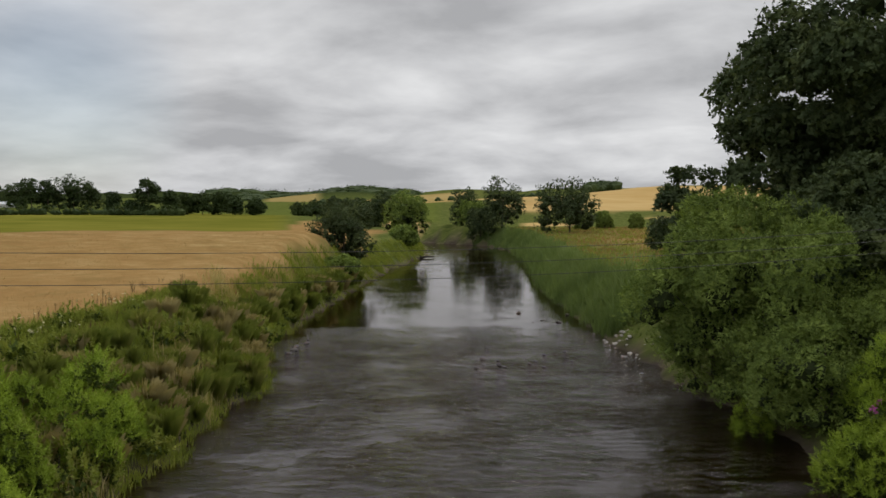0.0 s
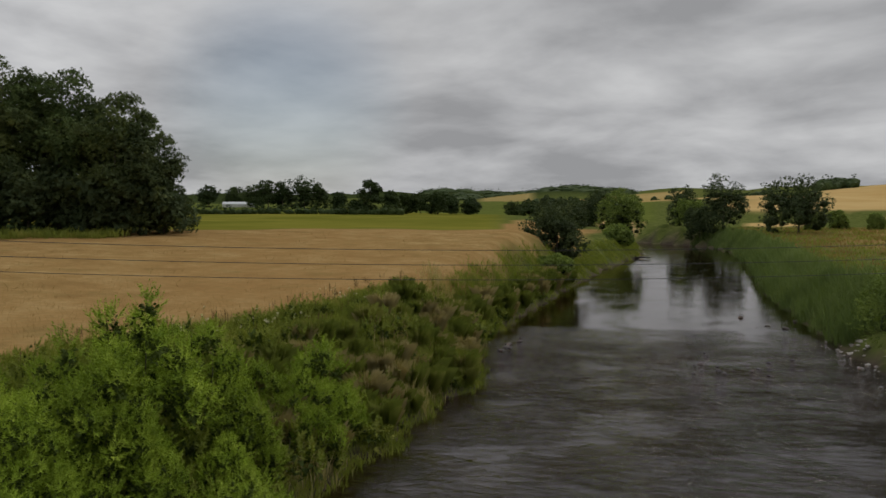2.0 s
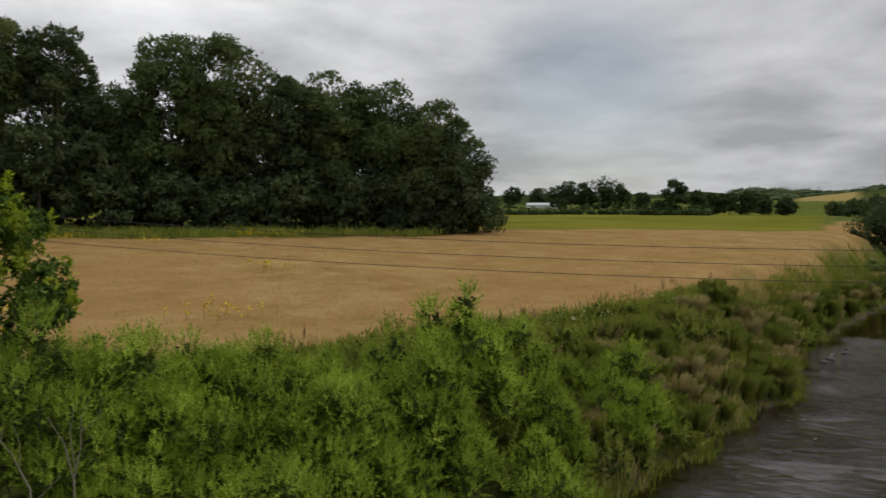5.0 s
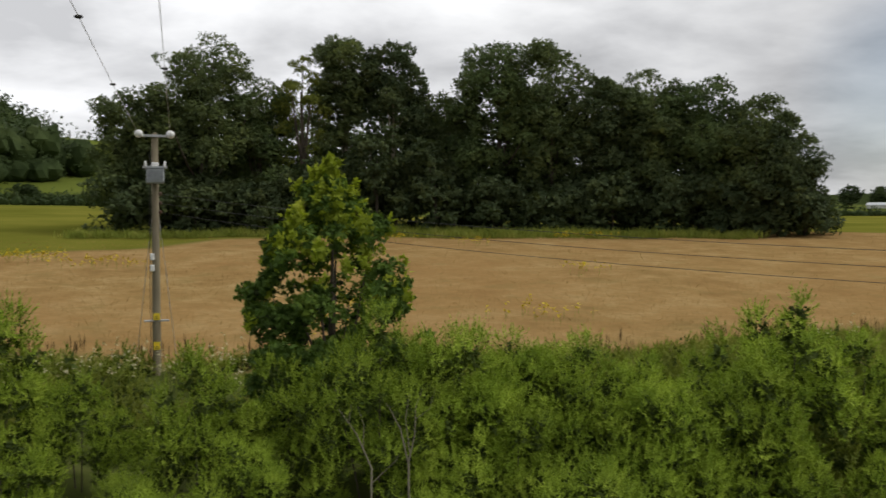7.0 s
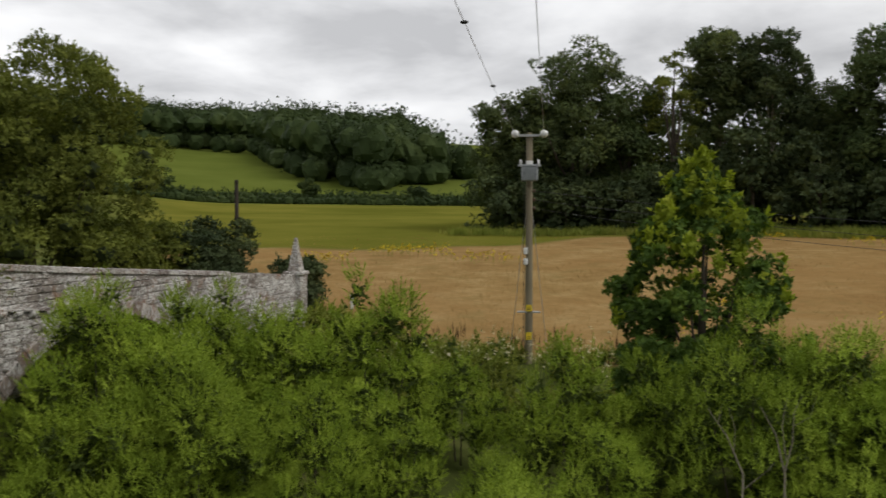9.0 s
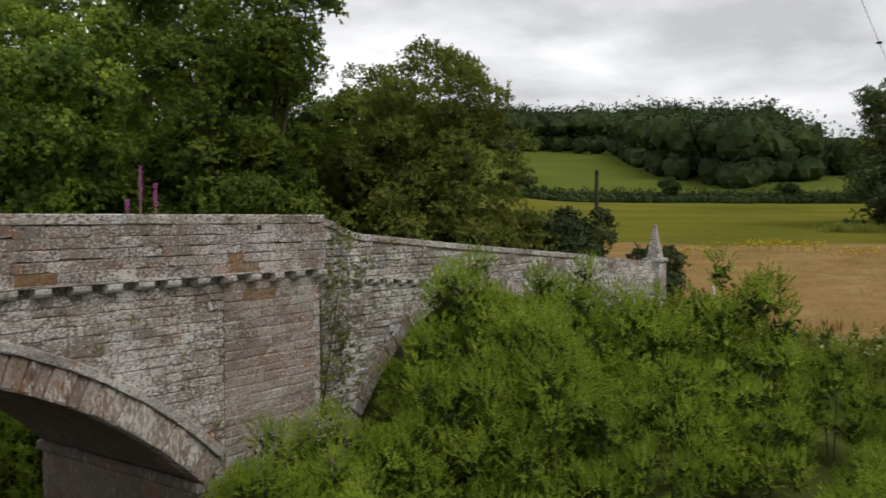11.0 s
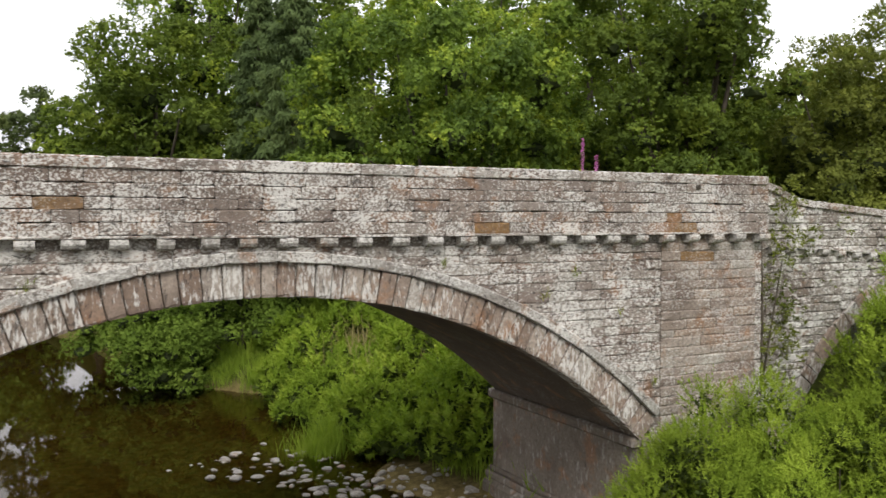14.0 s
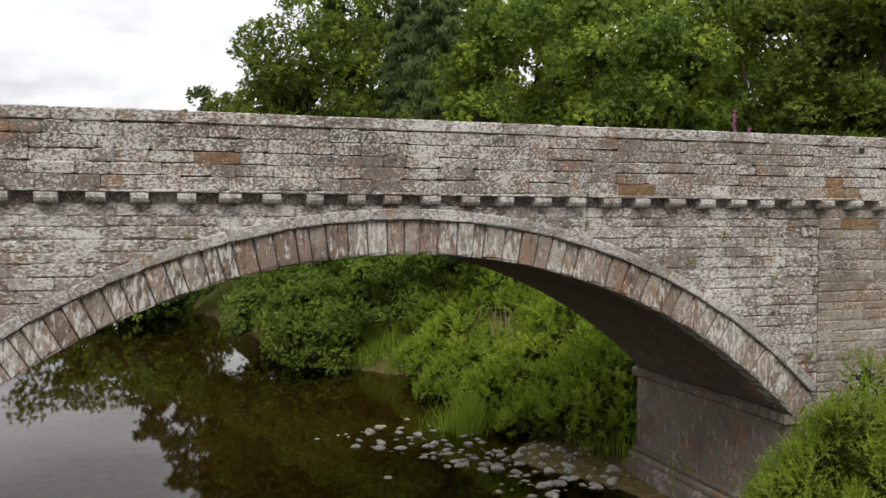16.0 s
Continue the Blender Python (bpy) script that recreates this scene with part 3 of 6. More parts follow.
def make_shrub(name, label, seed, height, radius, mat, count, leaf=0.2, wide=0.05, sprays=46, group="", category="shrub", bark=None, size=0.55, per=14, shoot=0.34):
    """A many-stemmed bush of rounded bunches of leafy shoots over inner leaves coloured dark as shade, at the origin.
    """
    rng = np.random.default_rng(seed)
    root = tagged(new(name), label, category, group)
    pf, stems = [], []
    many = int(sprays * 2.0)
    for i in range(many):
        a, rr = i * 2.39996 + rng.uniform(-.3, .3), math.sqrt((i + 0.5) / many)
        s = size * 0.7 * rng.uniform(0.65, 1.3)
        top = height * (1 - 0.6 * rr ** 2.0) * rng.uniform(0.78, 1.06)
        x, y = math.cos(a) * rr * (radius - s * .4), math.sin(a) * rr * (radius - s * .4)
        pf.append((x, y, max(0.25, top - s), s, s * 1.15))
        if rr > 0.35:
            pf.append((x * 1.05, y * 1.05, max(0.25, top * 0.52 - s * 0.3), s * 0.9, s))
        if i % 9 == 0:
            stems.append([(x * 0.3, y * 0.3, -0.3, 0.03), (x * 0.6, y * 0.6, top * 0.4, 0.02), (x * 0.85, y * 0.85, top * 0.75, 0.008)])
    for st in stems:
        v, f = tubes([st], 5)
        part_of("stem", mesh_of("stem", v, f, bark or M_BARK, True), root)
    v1, f1 = plumes(rng, pf, count, leaf, wide, per, shoot)
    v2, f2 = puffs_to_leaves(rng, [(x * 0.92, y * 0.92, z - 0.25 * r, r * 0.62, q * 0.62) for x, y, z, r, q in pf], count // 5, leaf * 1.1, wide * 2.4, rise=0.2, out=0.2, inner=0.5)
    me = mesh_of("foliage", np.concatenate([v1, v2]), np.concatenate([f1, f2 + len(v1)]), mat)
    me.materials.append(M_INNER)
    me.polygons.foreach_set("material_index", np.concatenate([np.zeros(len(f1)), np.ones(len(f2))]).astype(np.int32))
    part_of("foliage", me, root)
    return root


def blades(rng, xyz, height, width, lean=0.35):
    """Grass blades as bent pairs of triangles standing at the points given."""
    n = len(xyz)
    a = rng.uniform(0, 2 * np.pi, n)
    d = np.stack([np.cos(a), np.sin(a), 0 * a], 1)
    b = rng.uniform(0, 2 * np.pi, n)
    tilt = np.stack([np.cos(b), np.sin(b), 0 * b], 1) * rng.uniform(0, lean, (n, 1))
    h = np.asarray(height).reshape(-1, 1) * rng.uniform(0.6, 1.15, (n, 1))
    w = np.asarray(width).reshape(-1, 1) * rng.uniform(0.7, 1.2, (n, 1)) / 2
    upv = np.array([0, 0, 1.0])
    mid = xyz + (upv + tilt * 0.5) * h * 0.55
    v = np.stack([xyz, mid + d * w, xyz + (upv + tilt * 1.3) * h, mid - d * w], 1)
    return v.reshape(-1, 3), np.arange(4 * n).reshape(n, 4)

# ---- river course and the lie of the land ----
# centre line of the river: x, y, half width
COURSE = np.array([(-70, 318, 8), (-16, 300, 8.5), (4, 258, 10.5), (6.5, 225, 11.5), (6, 190, 11.2), (3.2, 150, 12.6), (0.4, 103, 12.0), (-0.1, 62, 12.5), (1.6, 46, 11.5),
                   (1.9, 32, 12.7), (1.0, 12, 12.5), (-2.0, 0, 13), (-3.2, -13.5, 15.5), (-9.5, -27, 13.5), (-14.5, -45, 12.5), (-20, -66, 11.5), (-34, -92, 11), (-90, -135, 11)])


def river_gap(x, y):
    """Metres from the water's edge, negative over the river."""
    best = np.full(np.shape(x), 1e9)
    for (x0, y0, w0), (x1, y1, w1) in zip(COURSE[:-1], COURSE[1:]):
        dx, dy = x1 - x0, y1 - y0
        t = np.clip(((x - x0) * dx + (y - y0) * dy) / (dx * dx + dy * dy), 0, 1)
        best = np.minimum(best, np.hypot(x - x0 - t * dx, y - y0 - t * dy) - (w0 + t * (w1 - w0)))
    return best + 0.55 * np.sin(x * 0.55 + 0.4 * np.sin(y * 0.31)) * np.sin(y * 0.42 + 0.7) + 0.3 * np.sin(y * 1.1 + x * 0.3)


LIE_R = np.array([0, 25, 45, 70, 107, 250, 500, 1000, 2200, 4800])
LIE_AZ = np.array([-180, -120, -40, -12, 5, 9.5, 20, 50, 75, 90, 110, 140, 180])
LIE_Z = np.array([
    [1.5, 2.5, 3, 3.5, 4.5, 7, 12, 25, 40, 40], [1.5, 2.5, 3, 3.5, 4.5, 7, 12, 25, 40, 40],
    [1.5, 2.4, 2.8, 3.2, 4, 6, 12, 38, 60, 60], [1.5, 2.4, 2.8, 3.2, 3.6, 5, 9, 36, 62, 60],
    [1.5, 2.5, 3, 3.4, 4.4, 5.5, 9, 25, 64, 70], [1.5, 2.7, 3.5, 4.9, 6.9, 8.8, 10.0, 18, 60, 74],
    [1.5, 2.8, 3.8, 5.3, 7.2, 8.7, 10.5, 15, 55, 75],
    [1.5, 2.8, 4.2, 5.8, 7.5, 9, 12, 20, 40, 60], [1.5, 2.8, 4.2, 5.6, 7.2, 12.2, 46, 86, 90, 90],
    [1.5, 2.8, 4.0, 5.5, 7.2, 12.5, 46, 98, 110, 110], [1.5, 3, 4, 6, 9, 20, 55, 98, 110, 110],
    [1.2, 2.0, 3, 5, 8, 18, 40, 60, 70, 70], [1.5, 2.5, 3, 3.5, 4.5, 7, 12, 25, 40, 40]], dtype=float)


def smooth(a, b, x):
    t = np.clip((x - a) / (b - a), 0, 1)
    return t * t * (3 - 2 * t)


def land(x, y):
    """Height of the ground."""
    x, y = np.asarray(x, dtype=float), np.asarray(y, dtype=float)
    r, az = np.hypot(x, y), np.degrees(np.arctan2(-x, y))
    fr = np.interp(r, LIE_R, np.arange(len(LIE_R)))
    fa = np.interp(az, LIE_AZ, np.arange(len(LIE_AZ)))
    i, j = np.minimum(fa.astype(int), len(LIE_AZ) - 2), np.minimum(fr.astype(int), len(LIE_R) - 2)
    u, v = fa - i, fr - j
    u = u * u * (3 - 2 * u)
    z = (LIE_Z[i, j] * (1 - v) + LIE_Z[i, j + 1] * v) * (1 - u) + (LIE_Z[i + 1, j] * (1 - v) + LIE_Z[i + 1, j + 1] * v) * u
    z = z + 0.12 * np.sin(x * 0.31 + 1.3 * np.sin(y * 0.17)) * np.cos(y * 0.27) + 0.006 * r * np.sin(x * 0.013 + 1) * np.sin(y * 0.011) * smooth(150, 400, r)
    g = river_gap(x, y)
    bank = 0.25 + 0.75 * smooth(0.3, 5.5, g)
    z = z * bank * smooth(-0.4, 0.9, g) - 0.9 * smooth(0.3, -5.0, g) - 0.05
    # gravel spit by the bridge pier
    z = z + 0.4 * np.exp(-(((x + 18.2) / 2.6) ** 2 + ((y + 16.5) / 5.5) ** 2)) * smooth(2.0, -1.0, g)
    return z


HAY_EDGE = np.array([(-60, -12), (-38, -3), (-36, 6), (-31, 14), (-24, 26), (-17.0, 46), (-14.6, 72), (-13.6, 100), (-13.6, 130)])


def ground_zones(x, y):
    """hay, crop, pasture, gold stubble, river bed, wood floor: 0..1 each."""
    r, az = np.hypot(x, y), np.degrees(np.arctan2(-x, y))
    g = river_gap(x, y)
    wob = 2.2 * np.sin(x * 0.21 + 0.6 * y * 0.13) + 1.5 * np.sin(y * 0.33 + x * 0.1)
    edge_x = np.interp(y, HAY_EDGE[:, 1], HAY_EDGE[:, 0])
    left = (az > 0) & (az < 125)
    far = np.interp(az, [3, 7.6, 9.2, 10.4, 27, 40, 68, 74, 80, 100], [230, 230, 190, 122, 116, 97, 93, 82, 80, 84])
    hay = smooth(-1.5, 2.5, edge_x - x + wob * 0.5) * smooth(2.5, -2.5, r - far + wob * 0.4) * left * smooth(-14, -6, y)
    crop_far = np.interp(az, [5, 30, 60, 75, 100], [420, 330, 250, 238, 235])
    crop = left * smooth(-2.5, 2.5, r - far + wob * 0.4) * smooth(4, -4, r - crop_far) * smooth(9, 11, az) * smooth(100, 94, az)
    past = left * smooth(-4, 4, r - crop_far) * smooth(68, 72, az) * smooth(112, 104, az)
    past = np.maximum(past, smooth(-10, 10, r - crop_far) * (az < 68) * left * 0.55 * smooth(1500, 500, r))
    # stubble fields: one on the near flat beyond the reeds, large ones on the hill, thinner strips with green between
    def field(a0, a1, r0, r1):
        r0, r1 = r0 + 6 * np.sin(az * 1.3), r1 + 9 * np.sin(az * 0.9 + 1)
        return smooth(a0 - 0.12, a0 + 0.12, az) * smooth(a1 + 0.12, a1 - 0.12, az) * smooth(r0 - 6, r0 + 6, r) * smooth(r1 + 6, r1 - 6, r)
    gold = np.maximum.reduce([field(-8.4, -5.4, 285, 430), field(0.8, 3.6, 300, 420), field(-34, -9.6, 560, 1010), field(-9.2, -4.0, 560, 640), field(-9.4, -3.2, 670, 800),
                              field(-4.5, 3.4, 700, 760) * 0.8, field(-3.5, 5.0, 800, 930) * 0.7, field(-2.0, 7.5, 1000, 1250) * 0.65,
                              field(8.0, 11.5, 1300, 1700) * 0.5, field(-22, -12.5, 480, 500) * 0.6])
    straw = smooth(22, 40, x) * smooth(95, 130, y) * smooth(285, 250, y) * (0.25 + 0.6 * smooth(-0.3, 0.4, np.sin(x * 0.06 + 0.5) * np.sin(y * 0.045 + x * 0.02)))
    hay = np.maximum(hay, straw)
    bedz = smooth(0.45, -0.2, g)
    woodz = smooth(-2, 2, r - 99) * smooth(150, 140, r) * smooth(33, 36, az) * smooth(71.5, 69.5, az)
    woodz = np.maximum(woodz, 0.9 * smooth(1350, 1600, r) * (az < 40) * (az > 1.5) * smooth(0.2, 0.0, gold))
    return hay, crop, past, gold, bedz, woodz


def build_ground():
    naz = 520
    rr = np.concatenate([[0.01], np.geomspace(3.0, 160, 190), np.geomspace(164, 4800, 90)])
    aa = np.linspace(-np.pi, np.pi, naz, endpoint=False)
    R, A = np.meshgrid(rr, aa, indexing="ij")
    X, Y = -R * np.sin(A), R * np.cos(A)
    Z = land(X, Y)
    v = np.stack([X, Y, Z], -1).reshape(-1, 3)
    i, j = np.meshgrid(np.arange(len(rr) - 1), np.arange(naz), indexing="ij")
    k = (j + 1) % naz
    f = np.stack([i * naz + j, i * naz + k, (i + 1) * naz + k, (i + 1) * naz + j], -1).reshape(-1, 4)
    f = f[:, ::-1]
    me = mesh_of("ground", v, f, M_GROUND, True)
    hay, crop, past, gold, bedz, woodz = [q.ravel() for q in ground_zones(X, Y)]
    silt = smooth(-14.0, 4.0, Y).ravel()
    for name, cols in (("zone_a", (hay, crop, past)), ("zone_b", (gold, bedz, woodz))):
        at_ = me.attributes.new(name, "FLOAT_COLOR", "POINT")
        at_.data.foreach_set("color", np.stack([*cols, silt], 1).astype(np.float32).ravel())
    return tagged(new("ground", me), "rolling farmland with hay meadow, crops and grassy river banks", "ground", kind="structure")


build_ground()


def build_water():
    n = 7
    vs, fs = [], []
    pts = []
    for (x0, y0, w0), (x1, y1, w1) in zip(COURSE[:-1], COURSE[1:]):
        for t in np.linspace(0, 1, 8, endpoint=False):
            pts.append((x0 + t * (x1 - x0), y0 + t * (y1 - y0), w0 + t * (w1 - w0) + 3.5))
    pts = np.array(pts)
    d = np.gradient(pts[:, :2], axis=0)
    d = np.stack([np.convolve(np.pad(d[:, i], 4, "edge"), np.ones(9) / 9, "valid") for i in (0, 1)], 1)
    d = unit(d)
    for i, (x, y, w) in enumerate(pts):
        for s in np.linspace(-1, 1, n):
            vs.append((x - d[i, 1] * w * s, y + d[i, 0] * w * s, 0.0))
    for i in range(len(pts) - 1):
        for j in range(n - 1):
            a = i * n + j
            fs.append((a, a + n, a + n + 1, a + 1))
    me = mesh_of("river", vs, fs, M_WATER, True)
    return tagged(new("water", me), "dark peaty river with ripples and sky reflections", "water", kind="structure")


build_water()

# ---- stone bridge ----
# local axes: x along the near face, y away from the camera, z up from the water
BRIDGE = pose(-6.184, -13.195, 0, 0, 0, 154.68)
ARCH_U, ARCH_Z, ARCH_R, RING = 3.75, 6.11, 11.05, 0.58
SPRING = 2.85
HALF = math.sqrt(ARCH_R ** 2 - (ARCH_R - ARCH_Z + SPRING) ** 2)
WIDE, STRING, TOP = 6.0, 7.1, 8.36
PIER_W = 2.9
BAYS = [ARCH_U, ARCH_U - 2 * HALF - PIER_W]      # crowns of the two arches
bridge = tagged(new("stone_bridge"), "old grey sandstone road bridge with a wide segmental arch", "bridge")
bridge.matrix_world = BRIDGE


def arch_z(u, grow=0.0):
    """Height of the arch line (grown outwards) at u, or None beside it."""
    best = None
    for c in BAYS:
        r = ARCH_R + grow
        d = abs(u - c)
        if d < r:
            z = ARCH_Z - ARCH_R + math.sqrt(r * r - d * d)
            if z > SPRING - 0.4 and d < HALF + grow * 1.2:
                best = max(best or -9, z)
    return best


def wall_solid(us, low, high, y0, y1, mat, name, parent, label=""):
    """A wall between two height lines along u."""
    vs, fs = [], []
    for u in us:
        a, b = low(u), high(u)
        vs += [(u, y0, a), (u, y0, b), (u, y1, b), (u, y1, a)]
    for i in range(len(us) - 1):
        for j in range(4):
            k = (j + 1) % 4
            fs.append((4 * i + j, 4 * i + 4 + j, 4 * i + 4 + k, 4 * i + k))
    n = 4 * (len(us) - 1)
    fs += [(0, 1, 2, 3), (n + 3, n + 2, n + 1, n)]
    return part_of(name, mesh_of(name, vs, fs, mat), parent, label)


END_L, END_R = BAYS[1] - HALF - 3.2, 14.94


def spandrel_low(u):
    z = arch_z(u, 0.3)
    return -0.6 if z is None else max(z, -0.6)


us = sorted(set(np.round(np.concatenate([np.linspace(END_L, END_R, 160), [c + s * (HALF + 0.28) for c in BAYS for s in (-1, 1)]]), 3)))
spandrel = wall_solid(us, spandrel_low, lambda u: STRING, 0.03, 0.5, M_MORTAR, "spandrel_wall", bridge)
wall_solid(us, spandrel_low, lambda u: STRING, WIDE - 0.5, WIDE, M_STONE, "back_spandrel_wall", bridge)
parapet = wall_solid([END_L, 0, END_R], lambda u: STRING, lambda u: TOP - 0.2, 0.03, 0.42, M_MORTAR, "parapet", bridge)
wall_solid([END_L, 0, END_R], lambda u: STRING, lambda u: TOP, WIDE - 0.42, WIDE, M_STONE, "back_parapet", bridge)
wall_solid([END_L, 0, END_R], lambda u: STRING - 0.25, lambda u: STRING, 0.5, WIDE - 0.5, M_MORTAR, "deck", bridge)


def build_soffit(c):
    vs, fs = [], []
    a0 = math.asin(HALF / ARCH_R)
    n = 40
    for i in range(n + 1):
        a = -a0 + 2 * a0 * i / n
        for y in (0.06, WIDE - 0.06):
            for g in (0.0, 0.5):
                r = ARCH_R + g + 0.01
                vs.append((c + r * math.sin(a), y, ARCH_Z - ARCH_R + r * math.cos(a)))
    for i in range(n):
        b = 4 * i
        fs += [(b, b + 4, b + 6, b + 2), (b + 1, b + 3, b + 7, b + 5), (b, b + 1, b + 5, b + 4), (b + 2, b + 6, b + 7, b + 3)]
    part_of("arch_barrel", mesh_of("arch_barrel", vs, fs, M_SOFFIT), bridge, "dark stone arch underside")


for c in BAYS:
    build_soffit(c)


def build_pier(u0, u1):
    bm = bmesh.new()
    box(bm, u0, u1, 0.05, WIDE, -1.2, SPRING - 0.18)
    part("pier", bm, M_PIER, bridge, "brown stone pier with ledges")
    bm = bmesh.new()
    box(bm, u0 - 0.12, u1 + 0.12, 0.02, WIDE + 0.12, SPRING - 0.18, SPRING + 0.06)
    bevelled(bm, 0.05)
    part("springer_course", bm, M_PIER, bridge)
    bm = bmesh.new()
    box(bm, u0 - 0.25, u1 + 0.25, -0.1, WIDE + 0.25, -1.2, 0.55)
    bevelled(bm, 0.12)
    part("pier_base", bm, M_PIER, bridge)
    for low, high, out in ((0.55, 0.72, 0.17), (0.72, 0.86, 0.09)):
        bm = bmesh.new()
        box(bm, u0 - out, u1 + out, -0.02 - out * 0.3, WIDE + out, low, high)
        bevelled(bm, 0.04)
        part("pier_plinth", bm, M_PIER, bridge)


build_pier(ARCH_U + HALF - 0.05, ARCH_U + HALF + PIER_W + 0.3)
build_pier(ARCH_U - HALF - PIER_W + 0.05, ARCH_U - HALF - 0.05)
build_pier(END_L, BAYS[1] - HALF - 0.05)


# the lower approach wall with its flood arch, bending towards the end pillar
WING_V = 0.5
FLOOD_U, FLOOD_Z, FLOOD_R = 22.3, -0.38, 6.45


def wing_top(u):
    return float(np.interp(u, [14.94, 15.3, 15.8, 16.4, 16.85, 21.3, 30.0, 34.6], [8.3, 8.28, 8.2, 7.98, 7.87, 7.5, 6.86, 6.5]))


def wing_low(u):
    d = abs(u - FLOOD_U)
    return FLOOD_Z + math.sqrt((FLOOD_R + 0.1) ** 2 - d * d) if d < 5.6 else 0.5


wing = part_of("approach_wall", None, bridge)
wus = sorted(set(np.round(np.concatenate([np.linspace(14.7, 29.6, 70), [FLOOD_U - 5.6, FLOOD_U + 5.6, FLOOD_U - 5.58, FLOOD_U + 5.58]]), 3)))
wall_solid(wus, wing_low, lambda u: wing_top(max(u, 14.94)) - 0.12, WING_V + 0.03, WING_V + 0.5, M_MORTAR, "wall_core", wing)
wall_solid(list(np.linspace(14.94, 33.5, 20)), lambda u: 1.0, lambda u: wing_top(u) - 0.95, WIDE - 1.0, WIDE - 0.5, M_PARAPET, "back_approach_wall", bridge)

wall_solid(list(np.linspace(14.94, 33.5, 14)), lambda u: wing_top(min(u, 34.6)) - 1.6, lambda u: wing_top(min(u, 34.6)) - 1.2, WING_V + 0.5, WIDE - 1.0, M_MORTAR, "road_deck", bridge)


def flood_barrel():
    vs, fs, n = [], [], 24
    for i in range(n + 1):
        a = -1.0 + 2.0 * i / n
        for y in (WING_V + 0.06, WIDE - 1.0):
            vs.append((FLOOD_U + FLOOD_R * math.sin(a), y, FLOOD_Z + FLOOD_R * math.cos(a)))
    for i in range(n):
        b = 2 * i
        fs.append((b, b + 2, b + 3, b + 1))
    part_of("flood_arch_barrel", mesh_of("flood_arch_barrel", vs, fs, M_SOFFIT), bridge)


flood_barrel()
bm = bmesh.new()
box(bm, FLOOD_U - 6.2, FLOOD_U - 5.3, WING_V + 0.05, WIDE - 1.0, 0.2, 3.4)
part("flood_pier", bm, M_PIER, bridge)
bm = bmesh.new()
box(bm, FLOOD_U + 5.3, FLOOD_U + 6.2, WING_V + 0.05, WIDE - 1.0, 0.2, 3.4)
part("flood_pier", bm, M_PIER, bridge)


def bend(s):
    """Plan of the curved end of the approach wall, s from 0 to 1."""
    return 29.5 + 5.0 * s, WING_V - 0.75 * s * s


def bend_wall():
    vs, fs, n = [], [], 10
    for i in range(n + 1):
        s = i / n
        u, v = bend(s)
        zt = wing_top(u) - 0.03
        vs += [(u, v, 2.8), (u, v, zt), (u, v + 0.45, zt), (u, v + 0.45, 2.8)]
    for i in range(n):
        for j in range(4):
            k = (j + 1) % 4
            fs.append((4 * i + j, 4 * i + 4 + j, 4 * i + 4 + k, 4 * i + k))
    part_of("curved_end_wall", mesh_of("curved_end_wall", vs, fs, M_MORTAR), bridge)


bend_wall()


def end_pillar():
    u, v = bend(1.0)
    root = part_of("end_pillar", None, bridge, "square stone pillar with a slender obelisk")
    bm = bmesh.new()
    box(bm, u - 0.1, u + 0.62, v - 0.2, v + 0.52, 2.8, 6.42)
    bevelled(bm, 0.03)
    part("pillar_shaft", bm, M_WING, root)
    bm = bmesh.new()
    box(bm, u - 0.17, u + 0.69, v - 0.27, v + 0.59, 6.42, 6.6)
    bevelled(bm, 0.05)
    part("pillar_cap", bm, M_WING, root)
    bm = bmesh.new()
    r = bmesh.ops.create_cone(bm, cap_ends=True, segments=4, radius1=0.38, radius2=0.07, depth=1.4)
    bmesh.ops.transform(bm, matrix=pose(u + 0.26, v + 0.16, 7.3, 0, 0, 45), verts=r["verts"])
    bevelled(bm, 0.02)
    part("obelisk", bm, M_WING, root)


end_pillar()

# ---- trees ----
def ground_z(x, y):
    return float(land(np.array([x]), np.array([y]))[0])


def tree_at(az, r, name, label, height, radius, base, mat, seed, **kw):
    x, y = at(az, r)
    return make_tree(name, label, x, y, ground_z(x, y) - 0.1, height, radius, base, mat, seed, **kw)


def tree_xy(x, y, *a, **kw):
    return tree_at(math.degrees(math.atan2(-x, y)), math.hypot(x, y), *a, **kw)


# the copse beyond the hay meadow: bearing, distance, height, crown radius, crown base
COPSE = [(73.5, 106, 15.5, 3.7, 0.8), (71.6, 108, 15.5, 4.0, 1.5), (69.2, 106, 22.0, 7.4, 0.8), (65.6, 108, 17.0, 5.0, 0.8), (60.2, 108, 23.2, 4.3, 9.5),
         (57.0, 107, 22.0, 4.3, 9.0), (53.4, 111, 17.5, 5.0, 1.0), (50.2, 107, 22.8, 6.6, 1.5), (46.8, 107, 22.0, 6.6, 1.2), (43.4, 106, 18.2, 5.6, 1.0),
         (40.6, 106, 18.4, 5.2, 1.0), (37.4, 106, 17.2, 5.8, 1.0), (34.4, 103, 15.0, 5.6, 0.4), (32.9, 102, 11.6, 4.0, 0.3),
         (62.0, 120, 14.5, 6.0, 1.0), (57.5, 121, 15, 6.0, 1.0), (54.0, 121, 17, 6.0, 1.0), (47, 122, 18, 7, 1.0), (42, 121, 17, 6.5, 1.0), (37.5, 119, 15, 6, 1.0), (66.5, 120, 17, 6, 1.0), (71, 118, 15, 5.5, 1.0)]
